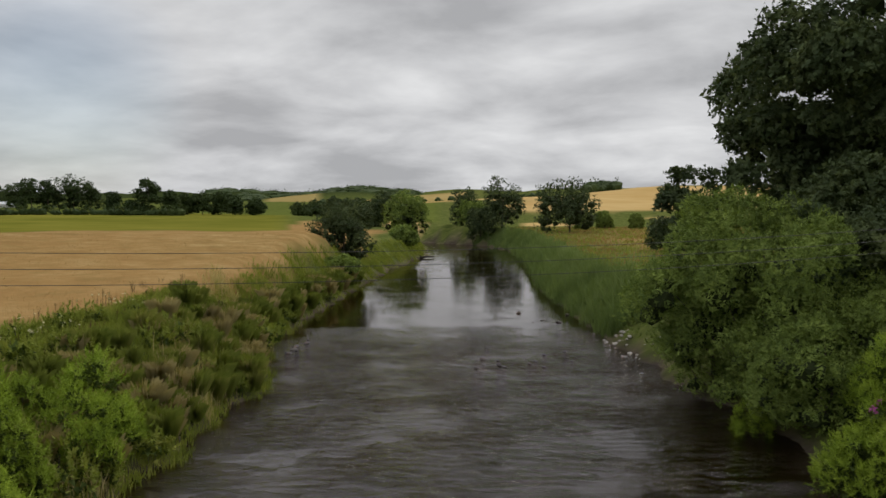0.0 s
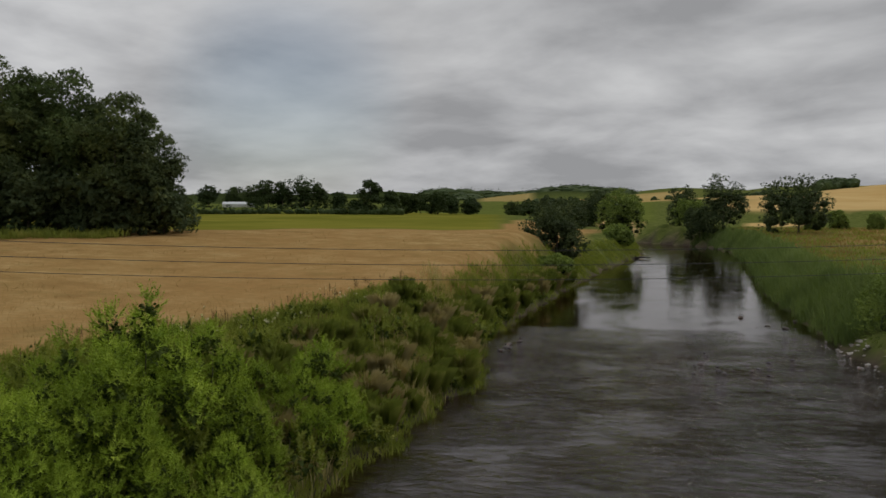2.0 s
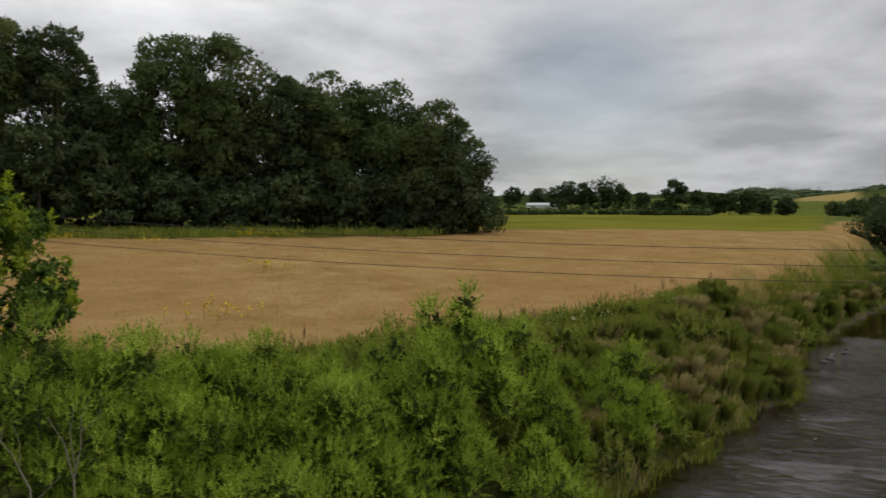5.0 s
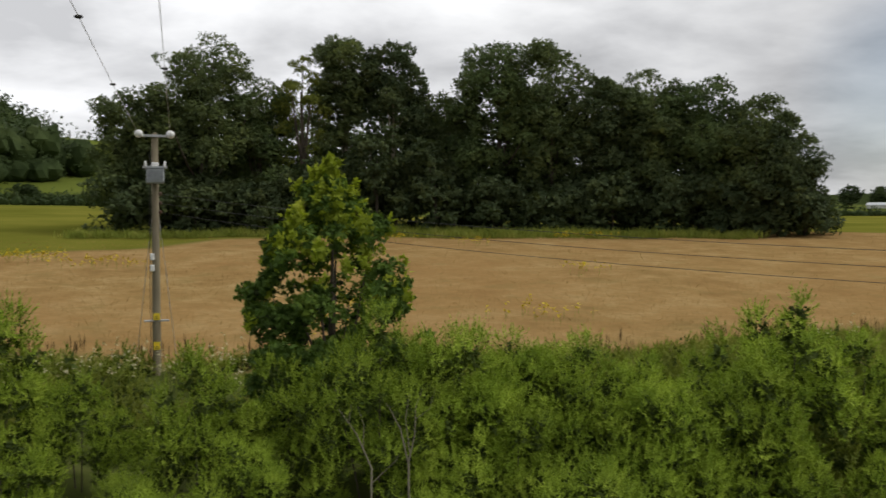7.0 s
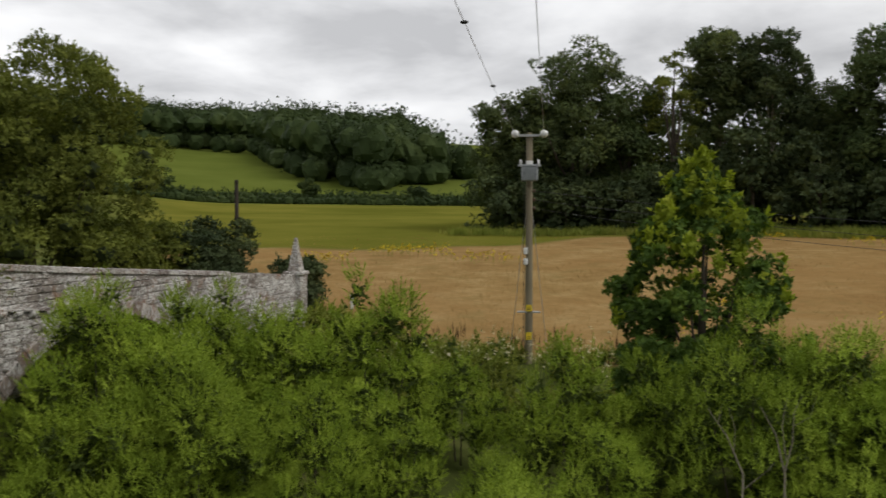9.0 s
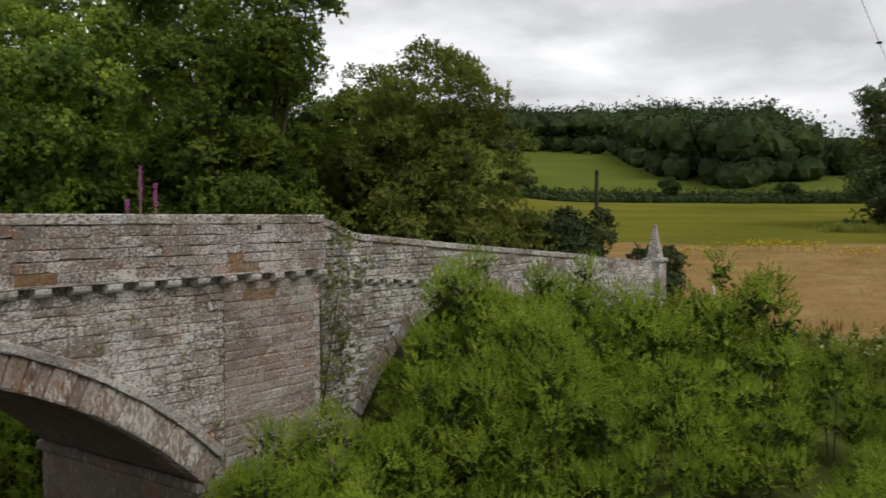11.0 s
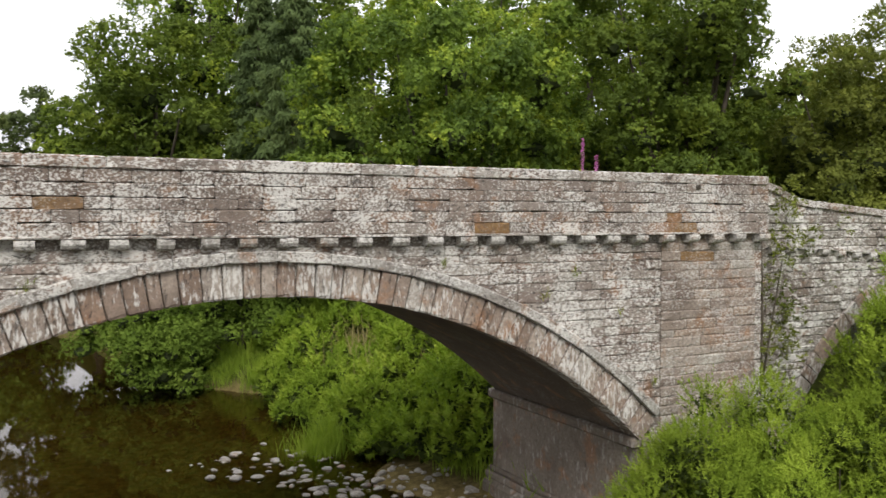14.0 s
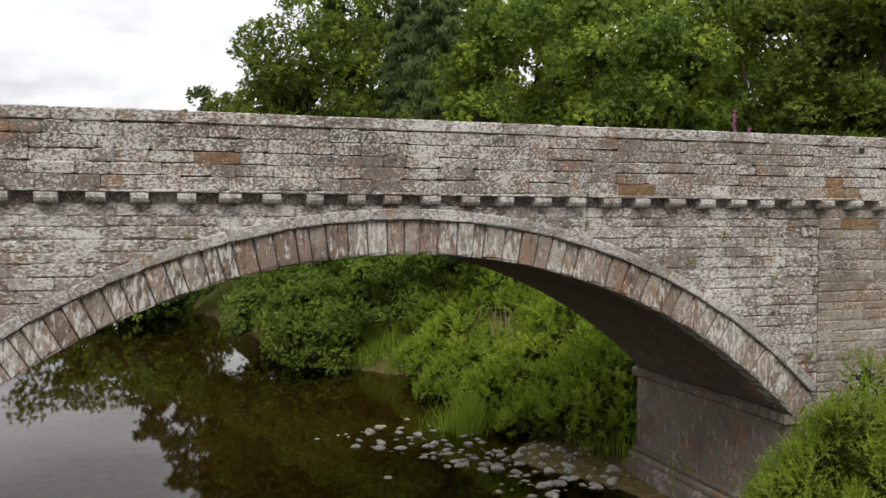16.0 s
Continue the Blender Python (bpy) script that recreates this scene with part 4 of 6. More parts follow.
for k, (az, r, h, rad, b) in enumerate(COPSE):
    tall = 56 < az < 61 and r < 110
    lab = "tall thin woodland tree with bare pale trunk" if tall else ("dark broad woodland tree with low spreading crown" if rad > 6 else "dark green woodland tree in a dense copse")
    tree_at(az, r, "copse_tree", lab, h, rad, b, (M_BEECH, M_OAK, M_BEECH, M_FIR)[k % 4], 100 + k, puffs=int(70 + rad * 11), size=1.15 if tall else max(1.3, rad * 0.23), flat=0.75,
            count=int(5600 + 330 * rad * h ** 0.75) if r < 115 else 3600, leaf=0.35 if r < 115 else 0.6, wide=0.25 if r < 115 else 0.45, bark=M_PALEBARK if tall else M_BARK, limbs=10 if tall else 6, group="copse",
            share=0.12 if tall else 0.4, trunk=0.4 if tall else None, lobes=10 if rad > 6 else 8)
tree_at(62.9, 106, "birch_tree", "slender wispy grey-green birch at the copse", 20.5, 3.0, 5.0, M_ASH, 140, puffs=30, size=0.9, count=5200, leaf=0.36, wide=0.2, share=0.15, group="copse")
for k in range(34):
    az = 31.5 + k * 1.27
    tree_at(az, (101.5, 110, 103.5)[k % 3], "understorey_bush", "dark shady bush under the copse edge", (4.6 + (k * 7 % 4) * 0.7) * (1.7 if 54 < az < 63 else 1.0), 3.8, 0.0, M_OAK, 160 + k, puffs=24, size=1.4, count=1500, leaf=0.6, limbs=2, group="copse undergrowth", category="bush", share=0.95)

# young maple in front of the meadow
mx, my = at(61.9, 24.5)


def maple_reach(z):
    return float(np.interp(z, [0.2, 1.2, 2.4, 3.6, 4.8, 5.8, 6.7, 7.5], [1.4, 2.2, 2.55, 2.45, 2.2, 1.75, 1.05, 0.2]))


rng = np.random.default_rng(8)
mp_puffs = []
for k in range(190):
    z, a = 0.4 + 6.9 * rng.random() ** 0.9, rng.uniform(0, 6.28)
    q = 0.34 * rng.uniform(0.6, 1.25)
    rr = (maple_reach(z) * (1 + 0.16 * math.sin(3 * a + z * 1.9)) - q * 0.6) * (rng.uniform(0.72, 1.06) if k % 6 else rng.uniform(0.2, 0.6))
    mp_puffs.append((rr * math.cos(a), rr * math.sin(a), z, q, q * 0.75))
for k in range(46):
    a, q = k * 2.4, 0.4 * rng.uniform(0.7, 1.2)
    z = rng.uniform(0.5, 3.2)
    rr = maple_reach(z) * rng.uniform(0.15, 0.85)
    mp_puffs.append((rr * math.cos(a), rr * math.sin(a), z, q, q * 0.8))
maple = make_tree("maple_tree", "young field maple with lime-green shoots on top", mx, my, ground_z(mx, my) - 0.1, 7.5, 2.6, 0.2, M_MAPLE, 31, count=17000, leaf=0.175, wide=0.17, limbs=9, share=0.5, up=0.3, shape=mp_puffs)
shoots = []
for k in range(120):
    a, zt = rng.uniform(0, 6.28), 3.6 + 4.0 * rng.random() ** 0.75
    rr = maple_reach(zt) * (1 + 0.16 * math.sin(3 * a + zt * 1.9)) * rng.uniform(0.55, 1.04)
    shoots.append((rr * math.cos(a), rr * math.sin(a), zt + rng.uniform(0.0, 0.3), 0.1, 0.3))
part_of("new_growth", foliage_mesh("new_growth", rng, shoots, 4600, 0.15, 0.14, leaf_mat("young_maple_leaves", (0.2, 0.25, 0.03), (0.3, 0.36, 0.04), (0.42, 0.44, 0.06), 0.4), up=0.8, share=0.0), maple, "fresh lime-green shoots")

# right bank
tree_at(-31.2, 62, "oak_tree", "huge dark oak with dense crown on the bank", 28, 13.0, 0.5, M_OAK, 32, puffs=110, size=2.1, count=48000, leaf=0.42, wide=0.33, limbs=14, share=0.85)
tree_at(-22.8, 65, "oak_tree", "dark oak with deep crown beside the huge one", 17.5, 7.0, 0.5, M_OAK, 48, puffs=70, size=1.7, count=17000, leaf=0.5, limbs=8, share=0.6)
tree_at(-16.2, 66, "oak_tree", "dark oak sapling with low hanging branches", 9.5, 2.8, 0.5, M_OAK, 42, puffs=36, size=1.0, count=5000, leaf=0.4, limbs=6, share=0.4)
tree_at(-20.2, 43.5, "willow_tree", "large rounded grey-green willow at the water", 9.0, 5.6, 0.0, M_OSIER, 33, puffs=90, size=1.2, count=62000, leaf=0.22, wide=0.085, limbs=8, flat=0.9, share=0.95, up=0.6)
tree_at(-17.2, 45.5, "willow_tree", "grey-green willow leaning over the water", 6.0, 3.4, 0.0, M_OSIER, 43, puffs=50, size=1.1, count=15000, leaf=0.26, wide=0.09, limbs=5, share=0.95, up=0.6)
tree_at(-23.6, 38.5, "willow_tree", "low grey-green willow overhanging the water", 4.6, 3.4, 0.0, M_OSIER, 49, puffs=50, size=1.0, count=16000, leaf=0.22, wide=0.085, limbs=5, share=0.95, up=0.6)
tree_at(-27.5, 46, "willow_tree", "dark grey-green willow under the oak", 8, 5.0, 0.0, M_OAK, 45, puffs=50, size=1.5, count=14000, leaf=0.3, limbs=5, share=0.95)

# along the river and in the far fields: x, y, height, radius, kind
for k, (x, y, h, rad, m) in enumerate([(-13.9, 123, 7.6, 4.3, 0), (-12.6, 107, 2.4, 2.4, 1), (-9.0, 216, 10.0, 5.4, 1), (-24, 238, 7, 5, 0), (-17, 262, 10, 5.0, 0), (-12, 275, 9, 4.4, 0),
                                      (-29, 240, 6.5, 4, 0), (8, 300, 11.5, 5.6, 0), (17.6, 262, 14.5, 6.2, 0), (11.5, 268, 10, 4.4, 0), (9.5, 282, 7.5, 4.6, 1), (31, 215, 12.4, 8.0, 0),
                                      (-8.5, 188, 4.0, 3.0, 1), (33, 128, 4.6, 3.0, 0), (38, 240, 4, 2.2, 1), (46, 250, 4.5, 2.4, 1), (54, 245, 4, 2.0, 1)]):
    tree_xy(x, y, "riverside_tree", "dark round riverside tree" if m == 0 else "light green willow bush at the river", h, rad, 0.0, M_OAK if m == 0 else M_OSIER, 200 + k,
            puffs=120, size=rad * 0.26, flat=0.9, count=6000, leaf=0.5 if y > 150 else 0.34, limbs=5, group="riverside trees", share=0.8, lobes=10)
for k, (az, r, h, rad) in enumerate([(28.8, 470, 12, 6), (27.2, 480, 11, 6), (25.9, 460, 12, 5.5), (25.1, 430, 14, 6), (24.2, 430, 13, 4.5), (22.8, 430, 15.5, 9), (21.9, 430, 12, 5), (20.6, 400, 8, 3.5),
                                    (18.55, 330, 14, 4.6), (17.2, 340, 9.5, 4), (16.3, 350, 8.5, 4.2), (15.3, 350, 8.5, 4.5), (14.2, 350, 9.5, 4.2), (13.3, 360, 7, 4), (12.0, 360, 6.5, 4.5), (9.2, 400, 6, 5),
                                    (8.2, 410, 7, 6), (5.8, 330, 9, 5.5), (19.4, 335, 5, 3.5), (4.9, 320, 9, 5)]):
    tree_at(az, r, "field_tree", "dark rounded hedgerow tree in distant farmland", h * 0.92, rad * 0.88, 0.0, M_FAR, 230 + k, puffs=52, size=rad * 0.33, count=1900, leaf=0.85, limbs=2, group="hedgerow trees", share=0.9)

# behind the bridge
tree_at(127.5, 40, "sycamore_tree", "large bright green sycamore behind the bridge", 14.6, 7.2, 0.8, M_SYC, 34, puffs=150, size=1.2, count=64000, leaf=0.21, wide=0.17, limbs=9, share=0.5)
tree_at(113.4, 40, "sycamore_tree", "dark green sycamore behind the bridge", 16.5, 4.7, 0.8, M_WOOD, 35, puffs=140, size=1.1, count=42000, leaf=0.21, wide=0.17, limbs=8, share=0.5)
tree_at(102.8, 44, "ash_tree", "bushy olive-green ash beside the road", 12.6, 5.6, 0.2, M_ASH, 36, puffs=190, lobes=16, size=0.95, count=40000, leaf=0.25, wide=0.13, limbs=8, share=0.75, up=0.6)
tree_at(146.4, 56, "broadleaf_tree", "dark round broadleaf tree behind the bridge", 16.8, 4.8, 1.0, M_WOOD, 37, puffs=90, size=1.5, count=18000, leaf=0.32, limbs=6, share=0.5)
tree_at(149.8, 60, "broadleaf_tree", "dark round broadleaf tree behind the bridge", 14.2, 3.6, 1.0, M_WOOD, 38, puffs=80, size=1.3, count=13000, leaf=0.32, limbs=6, share=0.5)
tree_at(143.0, 66, "broadleaf_tree", "tall yellow-green broadleaf tree", 26, 5.5, 2.0, M_SYC, 39, puffs=90, size=1.6, count=16000, leaf=0.34, limbs=6, share=0.5)
tree_at(153.3, 76, "broadleaf_tree", "slim sparse tree above the parapet", 16.5, 3.0, 2.0, M_BEECH, 46, puffs=40, size=0.9, count=5000, leaf=0.42, limbs=6, share=0.3)
tree_at(156.0, 80, "broadleaf_tree", "slim sparse tree above the parapet", 13.5, 2.4, 2.0, M_BEECH, 47, puffs=26, size=0.8, count=3000, leaf=0.42, limbs=5, share=0.3)
for k, (az, r, h, rad) in enumerate([(119, 58, 21, 7), (133, 60, 22, 7), (107, 60, 11, 5), (125, 64, 23, 7), (114, 66, 18, 5), (138, 62, 19, 5)]):
    tree_at(az, r, "broadleaf_tree", "tall dark woodland tree behind the bridge", h, rad, 0.5, M_SYC if k == 1 else M_WOOD, 260 + k, puffs=80, size=rad * 0.3, count=11000, leaf=0.4, limbs=4, share=0.6, group="wood behind the bridge")

for k, (az, r, h, rad) in enumerate([(111, 47, 8.5, 3.8), (118, 45, 9.5, 4.2), (124, 50, 10.5, 4.6), (131, 48, 10.5, 4.4), (136, 51, 11, 4.2), (141, 54, 12, 4.4), (146, 60, 11, 4.2), (150, 66, 10.5, 3.6)]):
    tree_at(az, r, "roadside_bush", "tall dark green hedgerow bush behind the bridge", h, rad, 0.0, M_WOOD, 280 + k, puffs=60, size=rad * 0.28, count=6500, leaf=0.34, limbs=3, group="hedgerow behind the bridge", category="bush", share=0.6)


def make_spruce(az, r, height, radius, seed):
    rng = np.random.default_rng(seed)
    x, y = at(az, r)
    root = tagged(new("spruce_tree"), "tall drooping dark green spruce behind the bridge", "tree")
    root.matrix_world = pose(x, y, ground_z(x, y) - 0.1)
    v, f = tubes([[(0, 0, -0.3, 0.35), (0, 0, height * 0.5, 0.2), (0, 0, height, 0.03)]], 8)
    part_of("trunk", mesh_of("trunk", v, f, M_BARK, True), root)
    pts, ax = [], []
    n = 150
    for i in range(n):
        t = ((i + rng.random()) / n) ** 1.1
        z = 1.0 + (height - 1.0) * t
        ln = radius * (1 - t) ** 0.7 * rng.uniform(0.5, 1.2) + 0.25
        a = i * 2.39996 + rng.uniform(-0.5, 0.5)
        d = np.array([math.cos(a), math.sin(a), 0])
        w = np.array([-d[1], d[0], 0])
        sag = rng.uniform(0.25, 0.6)
        for s in np.linspace(0.12, 1, 26):
            p = d * ln * s + np.array([0, 0, z - sag * ln * s ** 1.5 + 0.12 * ln * s ** 4])
            for q in range(7):
                pts.append(p + w * rng.normal(0, 0.2 * ln * (1.1 - s)) + rng.normal(0, 0.08, 3) - np.array([0, 0, 0.25 * rng.random()]))
                ax.append(d * 0.35 + np.array([0, 0, -0.8]) + rng.normal(0, 0.25, 3))
    pts, ax = np.array(pts), np.array(ax)
    v, f = leaves(rng, pts, ax, np.tile(np.array([0.3, 0.3, 0.6]), (len(pts), 1)), 0.36, 0.11, spread=0.3)
    part_of("crown", mesh_of("crown", v, f, M_FIR), root)


make_spruce(138.0, 46, 20, 3.4, 61)
make_spruce(140.2, 52, 19, 3.0, 62)


def far_wood():
    """The hanging wood on the hill: crowns too many to count."""
    rng = np.random.default_rng(71)
    pf = []
    while len(pf) < 1100:
        az, r = rng.uniform(75.6, 103), rng.uniform(285, 660)
        lo = np.interp(az, [75.6, 77, 82, 86, 88.5, 90, 93, 103], [330, 305, 285, 310, 380, 455, 478, 490])
        hi = np.interp(az, [75.6, 77.5, 80, 84, 90, 103], [338, 345, 385, 440, 580, 660])
        if not lo < r < hi:
            continue
        x, y = at(az, r)
        s = rng.uniform(4.2, 7.2)
        h = rng.uniform(14, 18.5) * (0.45 if az < 77.5 else 0.8 if az < 80 else 1.0)
        pf.append((x, y, ground_z(x, y) + h, s, s * rng.uniform(0.95, 1.3)))
        pf.append((x, y, ground_z(x, y) + 5, s, 6))
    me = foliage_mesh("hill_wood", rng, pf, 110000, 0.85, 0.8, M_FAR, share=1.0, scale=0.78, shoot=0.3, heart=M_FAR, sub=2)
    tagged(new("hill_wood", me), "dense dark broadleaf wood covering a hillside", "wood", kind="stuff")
    pf = []
    for k in range(150):
        az = rng.uniform(1.5, 15)
        x, y = at(az, rng.uniform(1650, 2350))
        pf.append((x, y, ground_z(x, y) + 2, rng.uniform(16, 34), 8))
    for a0, a1, r0, r1, m, w in ((-11.2, -9.3, 985, 1030, 16, 8), (-6.5, -2.0, 1000, 1040, 16, 5), (-3.5, 6.5, 770, 790, 22, 3.2), (-1, 8, 950, 975, 24, 3.5), (1.5, 9, 560, 600, 26, 5)):
        for k in range(m):
            x, y = at(rng.uniform(a0, a1), rng.uniform(r0, r1))
            q = w * rng.uniform(0.7, 1.3)
            pf.append((x, y, ground_z(x, y) + q * 0.5, q, q * 0.9))
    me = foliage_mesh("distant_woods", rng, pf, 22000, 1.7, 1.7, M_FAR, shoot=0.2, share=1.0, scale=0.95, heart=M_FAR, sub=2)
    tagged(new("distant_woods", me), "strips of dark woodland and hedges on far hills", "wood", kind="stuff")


far_wood()


def hedge(name, label, pts, height, width, mat, seed, step=1.5, leaf=0.55):
    rng = np.random.default_rng(seed)
    pf = []
    for (x0, y0), (x1, y1) in zip(pts[:-1], pts[1:]):
        n = max(2, int(math.hypot(x1 - x0, y1 - y0) / step))
        for i in range(n):
            t = (i + rng.random()) / n
            x, y = x0 + t * (x1 - x0), y0 + t * (y1 - y0)
            h = height * rng.uniform(0.65, 1.2)
            pf.append((x + rng.normal(0, .2), y + rng.normal(0, .2), ground_z(x, y) + h * 0.45, width * rng.uniform(0.7, 1.2), h * 0.6))
    me = foliage_mesh(name, rng, pf, len(pf) * 40, leaf, leaf * 0.75, mat, share=1.0, scale=0.85, heart=mat)
    return tagged(new(name, me), label, "hedge", kind="stuff")


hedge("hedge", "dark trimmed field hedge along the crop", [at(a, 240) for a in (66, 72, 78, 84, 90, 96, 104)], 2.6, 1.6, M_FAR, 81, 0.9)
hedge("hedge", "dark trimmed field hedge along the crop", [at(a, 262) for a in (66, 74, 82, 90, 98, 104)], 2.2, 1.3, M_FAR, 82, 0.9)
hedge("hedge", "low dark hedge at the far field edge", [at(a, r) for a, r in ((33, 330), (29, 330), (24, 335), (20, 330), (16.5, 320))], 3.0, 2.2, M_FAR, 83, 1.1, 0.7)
for az, r, h, rad in ((86.1, 248, 6.2, 2.6), (78.9, 246, 4.6, 3.0), (95.6, 244, 7.5, 4.4)):
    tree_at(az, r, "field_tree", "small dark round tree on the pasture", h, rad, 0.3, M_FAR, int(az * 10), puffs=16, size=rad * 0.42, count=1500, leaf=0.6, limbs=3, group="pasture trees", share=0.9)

# ---- bank vegetation ----
V_RNG = np.random.default_rng(5)
SHRUBS = [make_shrub("willow_shrub", "bushy green willow shrub on the river bank", 300 + s, 3.3 + 0.3 * s, 1.4 + 0.1 * s, M_WILLOW, 34000, leaf=0.088, wide=0.026, sprays=10 + s % 3, group="bank willows", size=0.6) for s in range(5)]
FAR_SHRUBS = [make_shrub("willow_shrub", "bushy green willow shrub near the meadow", 310 + s, 3.2 + 0.25 * s, 1.4 + 0.1 * s, M_WILLOW, 16000, leaf=0.115, wide=0.038, sprays=9 + s % 3, group="bank willows", size=0.62) for s in range(4)]


def plant_willows():
    pts = []
    for _ in range(9000):
        x, y = V_RNG.uniform(-32, -8), V_RNG.uniform(-9, 33)
        g = float(river_gap(np.array(x), np.array(y)))
        r, az = math.hypot(x, y), math.degrees(math.atan2(-x, y))
        if g < 0.9 or r < 12.0 or az < 17.5 or az > 117:
            continue
        reach = float(np.interp(az, [17, 24, 30, 37, 45, 60, 72, 80, 90, 117], [33, 33, 30, 27, 24.5, 23.5, 24.5, 24.5, 25, 21.5]))
        if r > reach or (az > 88 and (Vector((x + 6.184, y + 13.195)).dot(Vector((-0.4277, -0.9039)))) > -1.3):
            continue
        if 16.0 < r < 18.6 and 54.5 < az < 62.5:
            continue
        if all(math.hypot(x - a, y - b) > (2.55 if r < 18 else 2.15) for a, b in pts):
            pts.append((x, y))
    count = [0, 0]
    for i, (x, y) in enumerate(pts):
        r = math.hypot(x, y)
        s = V_RNG.choice([0.62, 0.8, 1.0, 1.2, 1.4]) * V_RNG.uniform(0.95, 1.05) * float(np.interp(r, [12, 16, 21, 31], [0.8, 1.0, 0.88, 0.72]))
        if math.degrees(math.atan2(-x, y)) < 38:
            s = max(s * 1.02, 0.66)
        if math.degrees(math.atan2(-x, y)) > 100 and r > 13.5:
            s *= 0.74 if math.degrees(math.atan2(-x, y)) < 102 else 0.5
        if 62 < math.degrees(math.atan2(-x, y)) < 76 and r > 16.5:
            s *= 0.78
        m = pose(x, y, ground_z(x, y) - 0.1, 0, 0, V_RNG.uniform(0, 360)) @ Matrix.Diagonal((s, s, s * V_RNG.uniform(0.85, 1.15), 1))
        kinds, used = (SHRUBS, 0) if r < 19 else (FAR_SHRUBS, 1)
        k = count[used]
        count[used] += 1
        ob = kinds[k] if k < len(kinds) else copy_thing(kinds[k % len(kinds)], m)
        ob.matrix_world = m
        ob.scale = (s, s, s * V_RNG.uniform(0.88, 1.12))
    return len(pts)


plant_willows()
for az, r, h, rad, seed in ((99.6, 21.8, 5.0, 2.1, 1), (93.4, 24.2, 4.8, 2.2, 2), (88.5, 24, 4.0, 2.0, 4), (35.4, 24, 3.8, 2.1, 5), (59.1, 20.3, 4.9, 2.4, 6), (54.4, 20.8, 4.5, 1.8, 7), (46, 22.6, 3.8, 2.0, 8), (50.2, 22.2, 3.9, 1.5, 9), (26.8, 20.5, 3.7, 1.7, 10), (99.3, 19, 4.9, 1.9, 11), (94.9, 20, 4.9, 1.8, 12), (41, 22, 3.7, 1.7, 13)):
    sh = make_shrub("willow_shrub", "tall soft green willow bush on the bank", 320 + seed, h, rad, M_WILLOW, 34000, leaf=0.1, wide=0.031, sprays=15, group="tall willows", size=0.7)
    x, y = at(az, r)
    sh.matrix_world = pose(x, y, ground_z(x, y) - 0.1)


def tuft_field(name, label, centres, per, spread, height, width, mat, seed, lean=0.35, category="grass"):
    rng = np.random.default_rng(seed)
    c = np.repeat(np.asarray(centres), per, 0) + np.concatenate([rng.normal(0, spread, (len(centres) * per, 2))], 1)
    z = land(c[:, 0], c[:, 1])
    hs = np.repeat(rng.uniform(0.55, 1.2, len(centres)), per) * height
    v, f = blades(rng, np.stack([c[:, 0], c[:, 1], z - 0.05], 1), hs, np.full(len(c), width), lean)
    return tagged(new(name, mesh_of(name, v, f, mat)), label, category, kind="stuff")


def scatter(n, seed, x0, x1, y0, y1, keep):
    rng = np.random.default_rng(seed)
    p = np.stack([rng.uniform(x0, x1, n), rng.uniform(y0, y1, n)], 1)
    return p[keep(p[:, 0], p[:, 1], river_gap(p[:, 0], p[:, 1]))]


def hx(y):
    return np.interp(y, HAY_EDGE[:, 1], HAY_EDGE[:, 0])


# left bank: tall mixed grass from the water to the hay
left = lambda x, y, g: (x < 0) & (g > -0.5) & (x > hx(y) - 0.8) & (np.hypot(x, y) > 26)
p = scatter(26000, 401, -34, 0, 16, 70, left)
tuft_field("bank_grass", "tall rank green grass on the river bank", p[:5200], 11, 0.18, 0.62, 0.045, M_GRASS, 402)
p = scatter(24000, 403, -24, 0, 66, 240, lambda x, y, g: (x < 3) & (g > -0.2) & (g < 3.6))
tuft_field("bank_grass", "tall rank green grass along the river", p[:3600], 10, 0.3, 0.75, 0.06, M_GRASS, 404)
p = scatter(9000, 405, -30, 0, 22, 110, lambda x, y, g: (x < 0) & (g > 0.0) & (g < 4.2) & (np.sin(x * 0.9 + y * 0.45) > 0.1) & (y < 66))
tuft_field("seeding_grass", "pale seeding grass tufts along the water", p[:900], 16, 0.3, 1.2, 0.04, M_SEED, 406, 0.4)
p = scatter(9000, 407, -40, -14, -8, 60, lambda x, y, g: (np.abs(x - hx(y)) < 3.2) & (np.hypot(x, y) > 27))
tuft_field("brown_docks", "brown seeding docks along the meadow edge", p[:260], 6, 0.12, 0.75, 0.04, leaf_mat("dock_stems", (0.1, 0.065, 0.035), (0.15, 0.1, 0.055), (0.22, 0.16, 0.09)), 408, 0.15)

# leafy herb clumps between the grass
HERBS = [make_shrub("herb_clump", "leafy green herbs and nettles on the bank", 330 + s, 1.15, 0.95, M_GRASS, 1100, leaf=0.15, wide=0.08, sprays=7, group="bank herbs", size=0.45, category="herbs") for s in range(3)]
hp = scatter(1500, 409, -36, -4, -4, 95, lambda x, y, g: (g > 0.2) & (x > hx(y) + 1.0) & (x < 0) & (np.hypot(x, y) > 24.5) & ((y > 16) | (np.hypot(x, y) > 25)))
keep = []
for x, y in hp:
    if len(keep) < 150 and all(math.hypot(x - a, y - b) > 1.25 for a, b in keep):
        keep.append((x, y))
for i, (x, y) in enumerate(keep):
    s = V_RNG.uniform(0.55, 1.05) * (1.15 if y > 50 else 1.0) * (1.3 if x > hx(y) + 3.5 else 1.0)
    m = pose(x, y, ground_z(x, y) - 0.08, 0, 0, V_RNG.uniform(0, 360))
    ob = HERBS[i] if i < 3 else copy_thing(HERBS[i % 3], m)
    ob.matrix_world = m
    ob.scale = (s, s, s * V_RNG.uniform(0.8, 1.2))

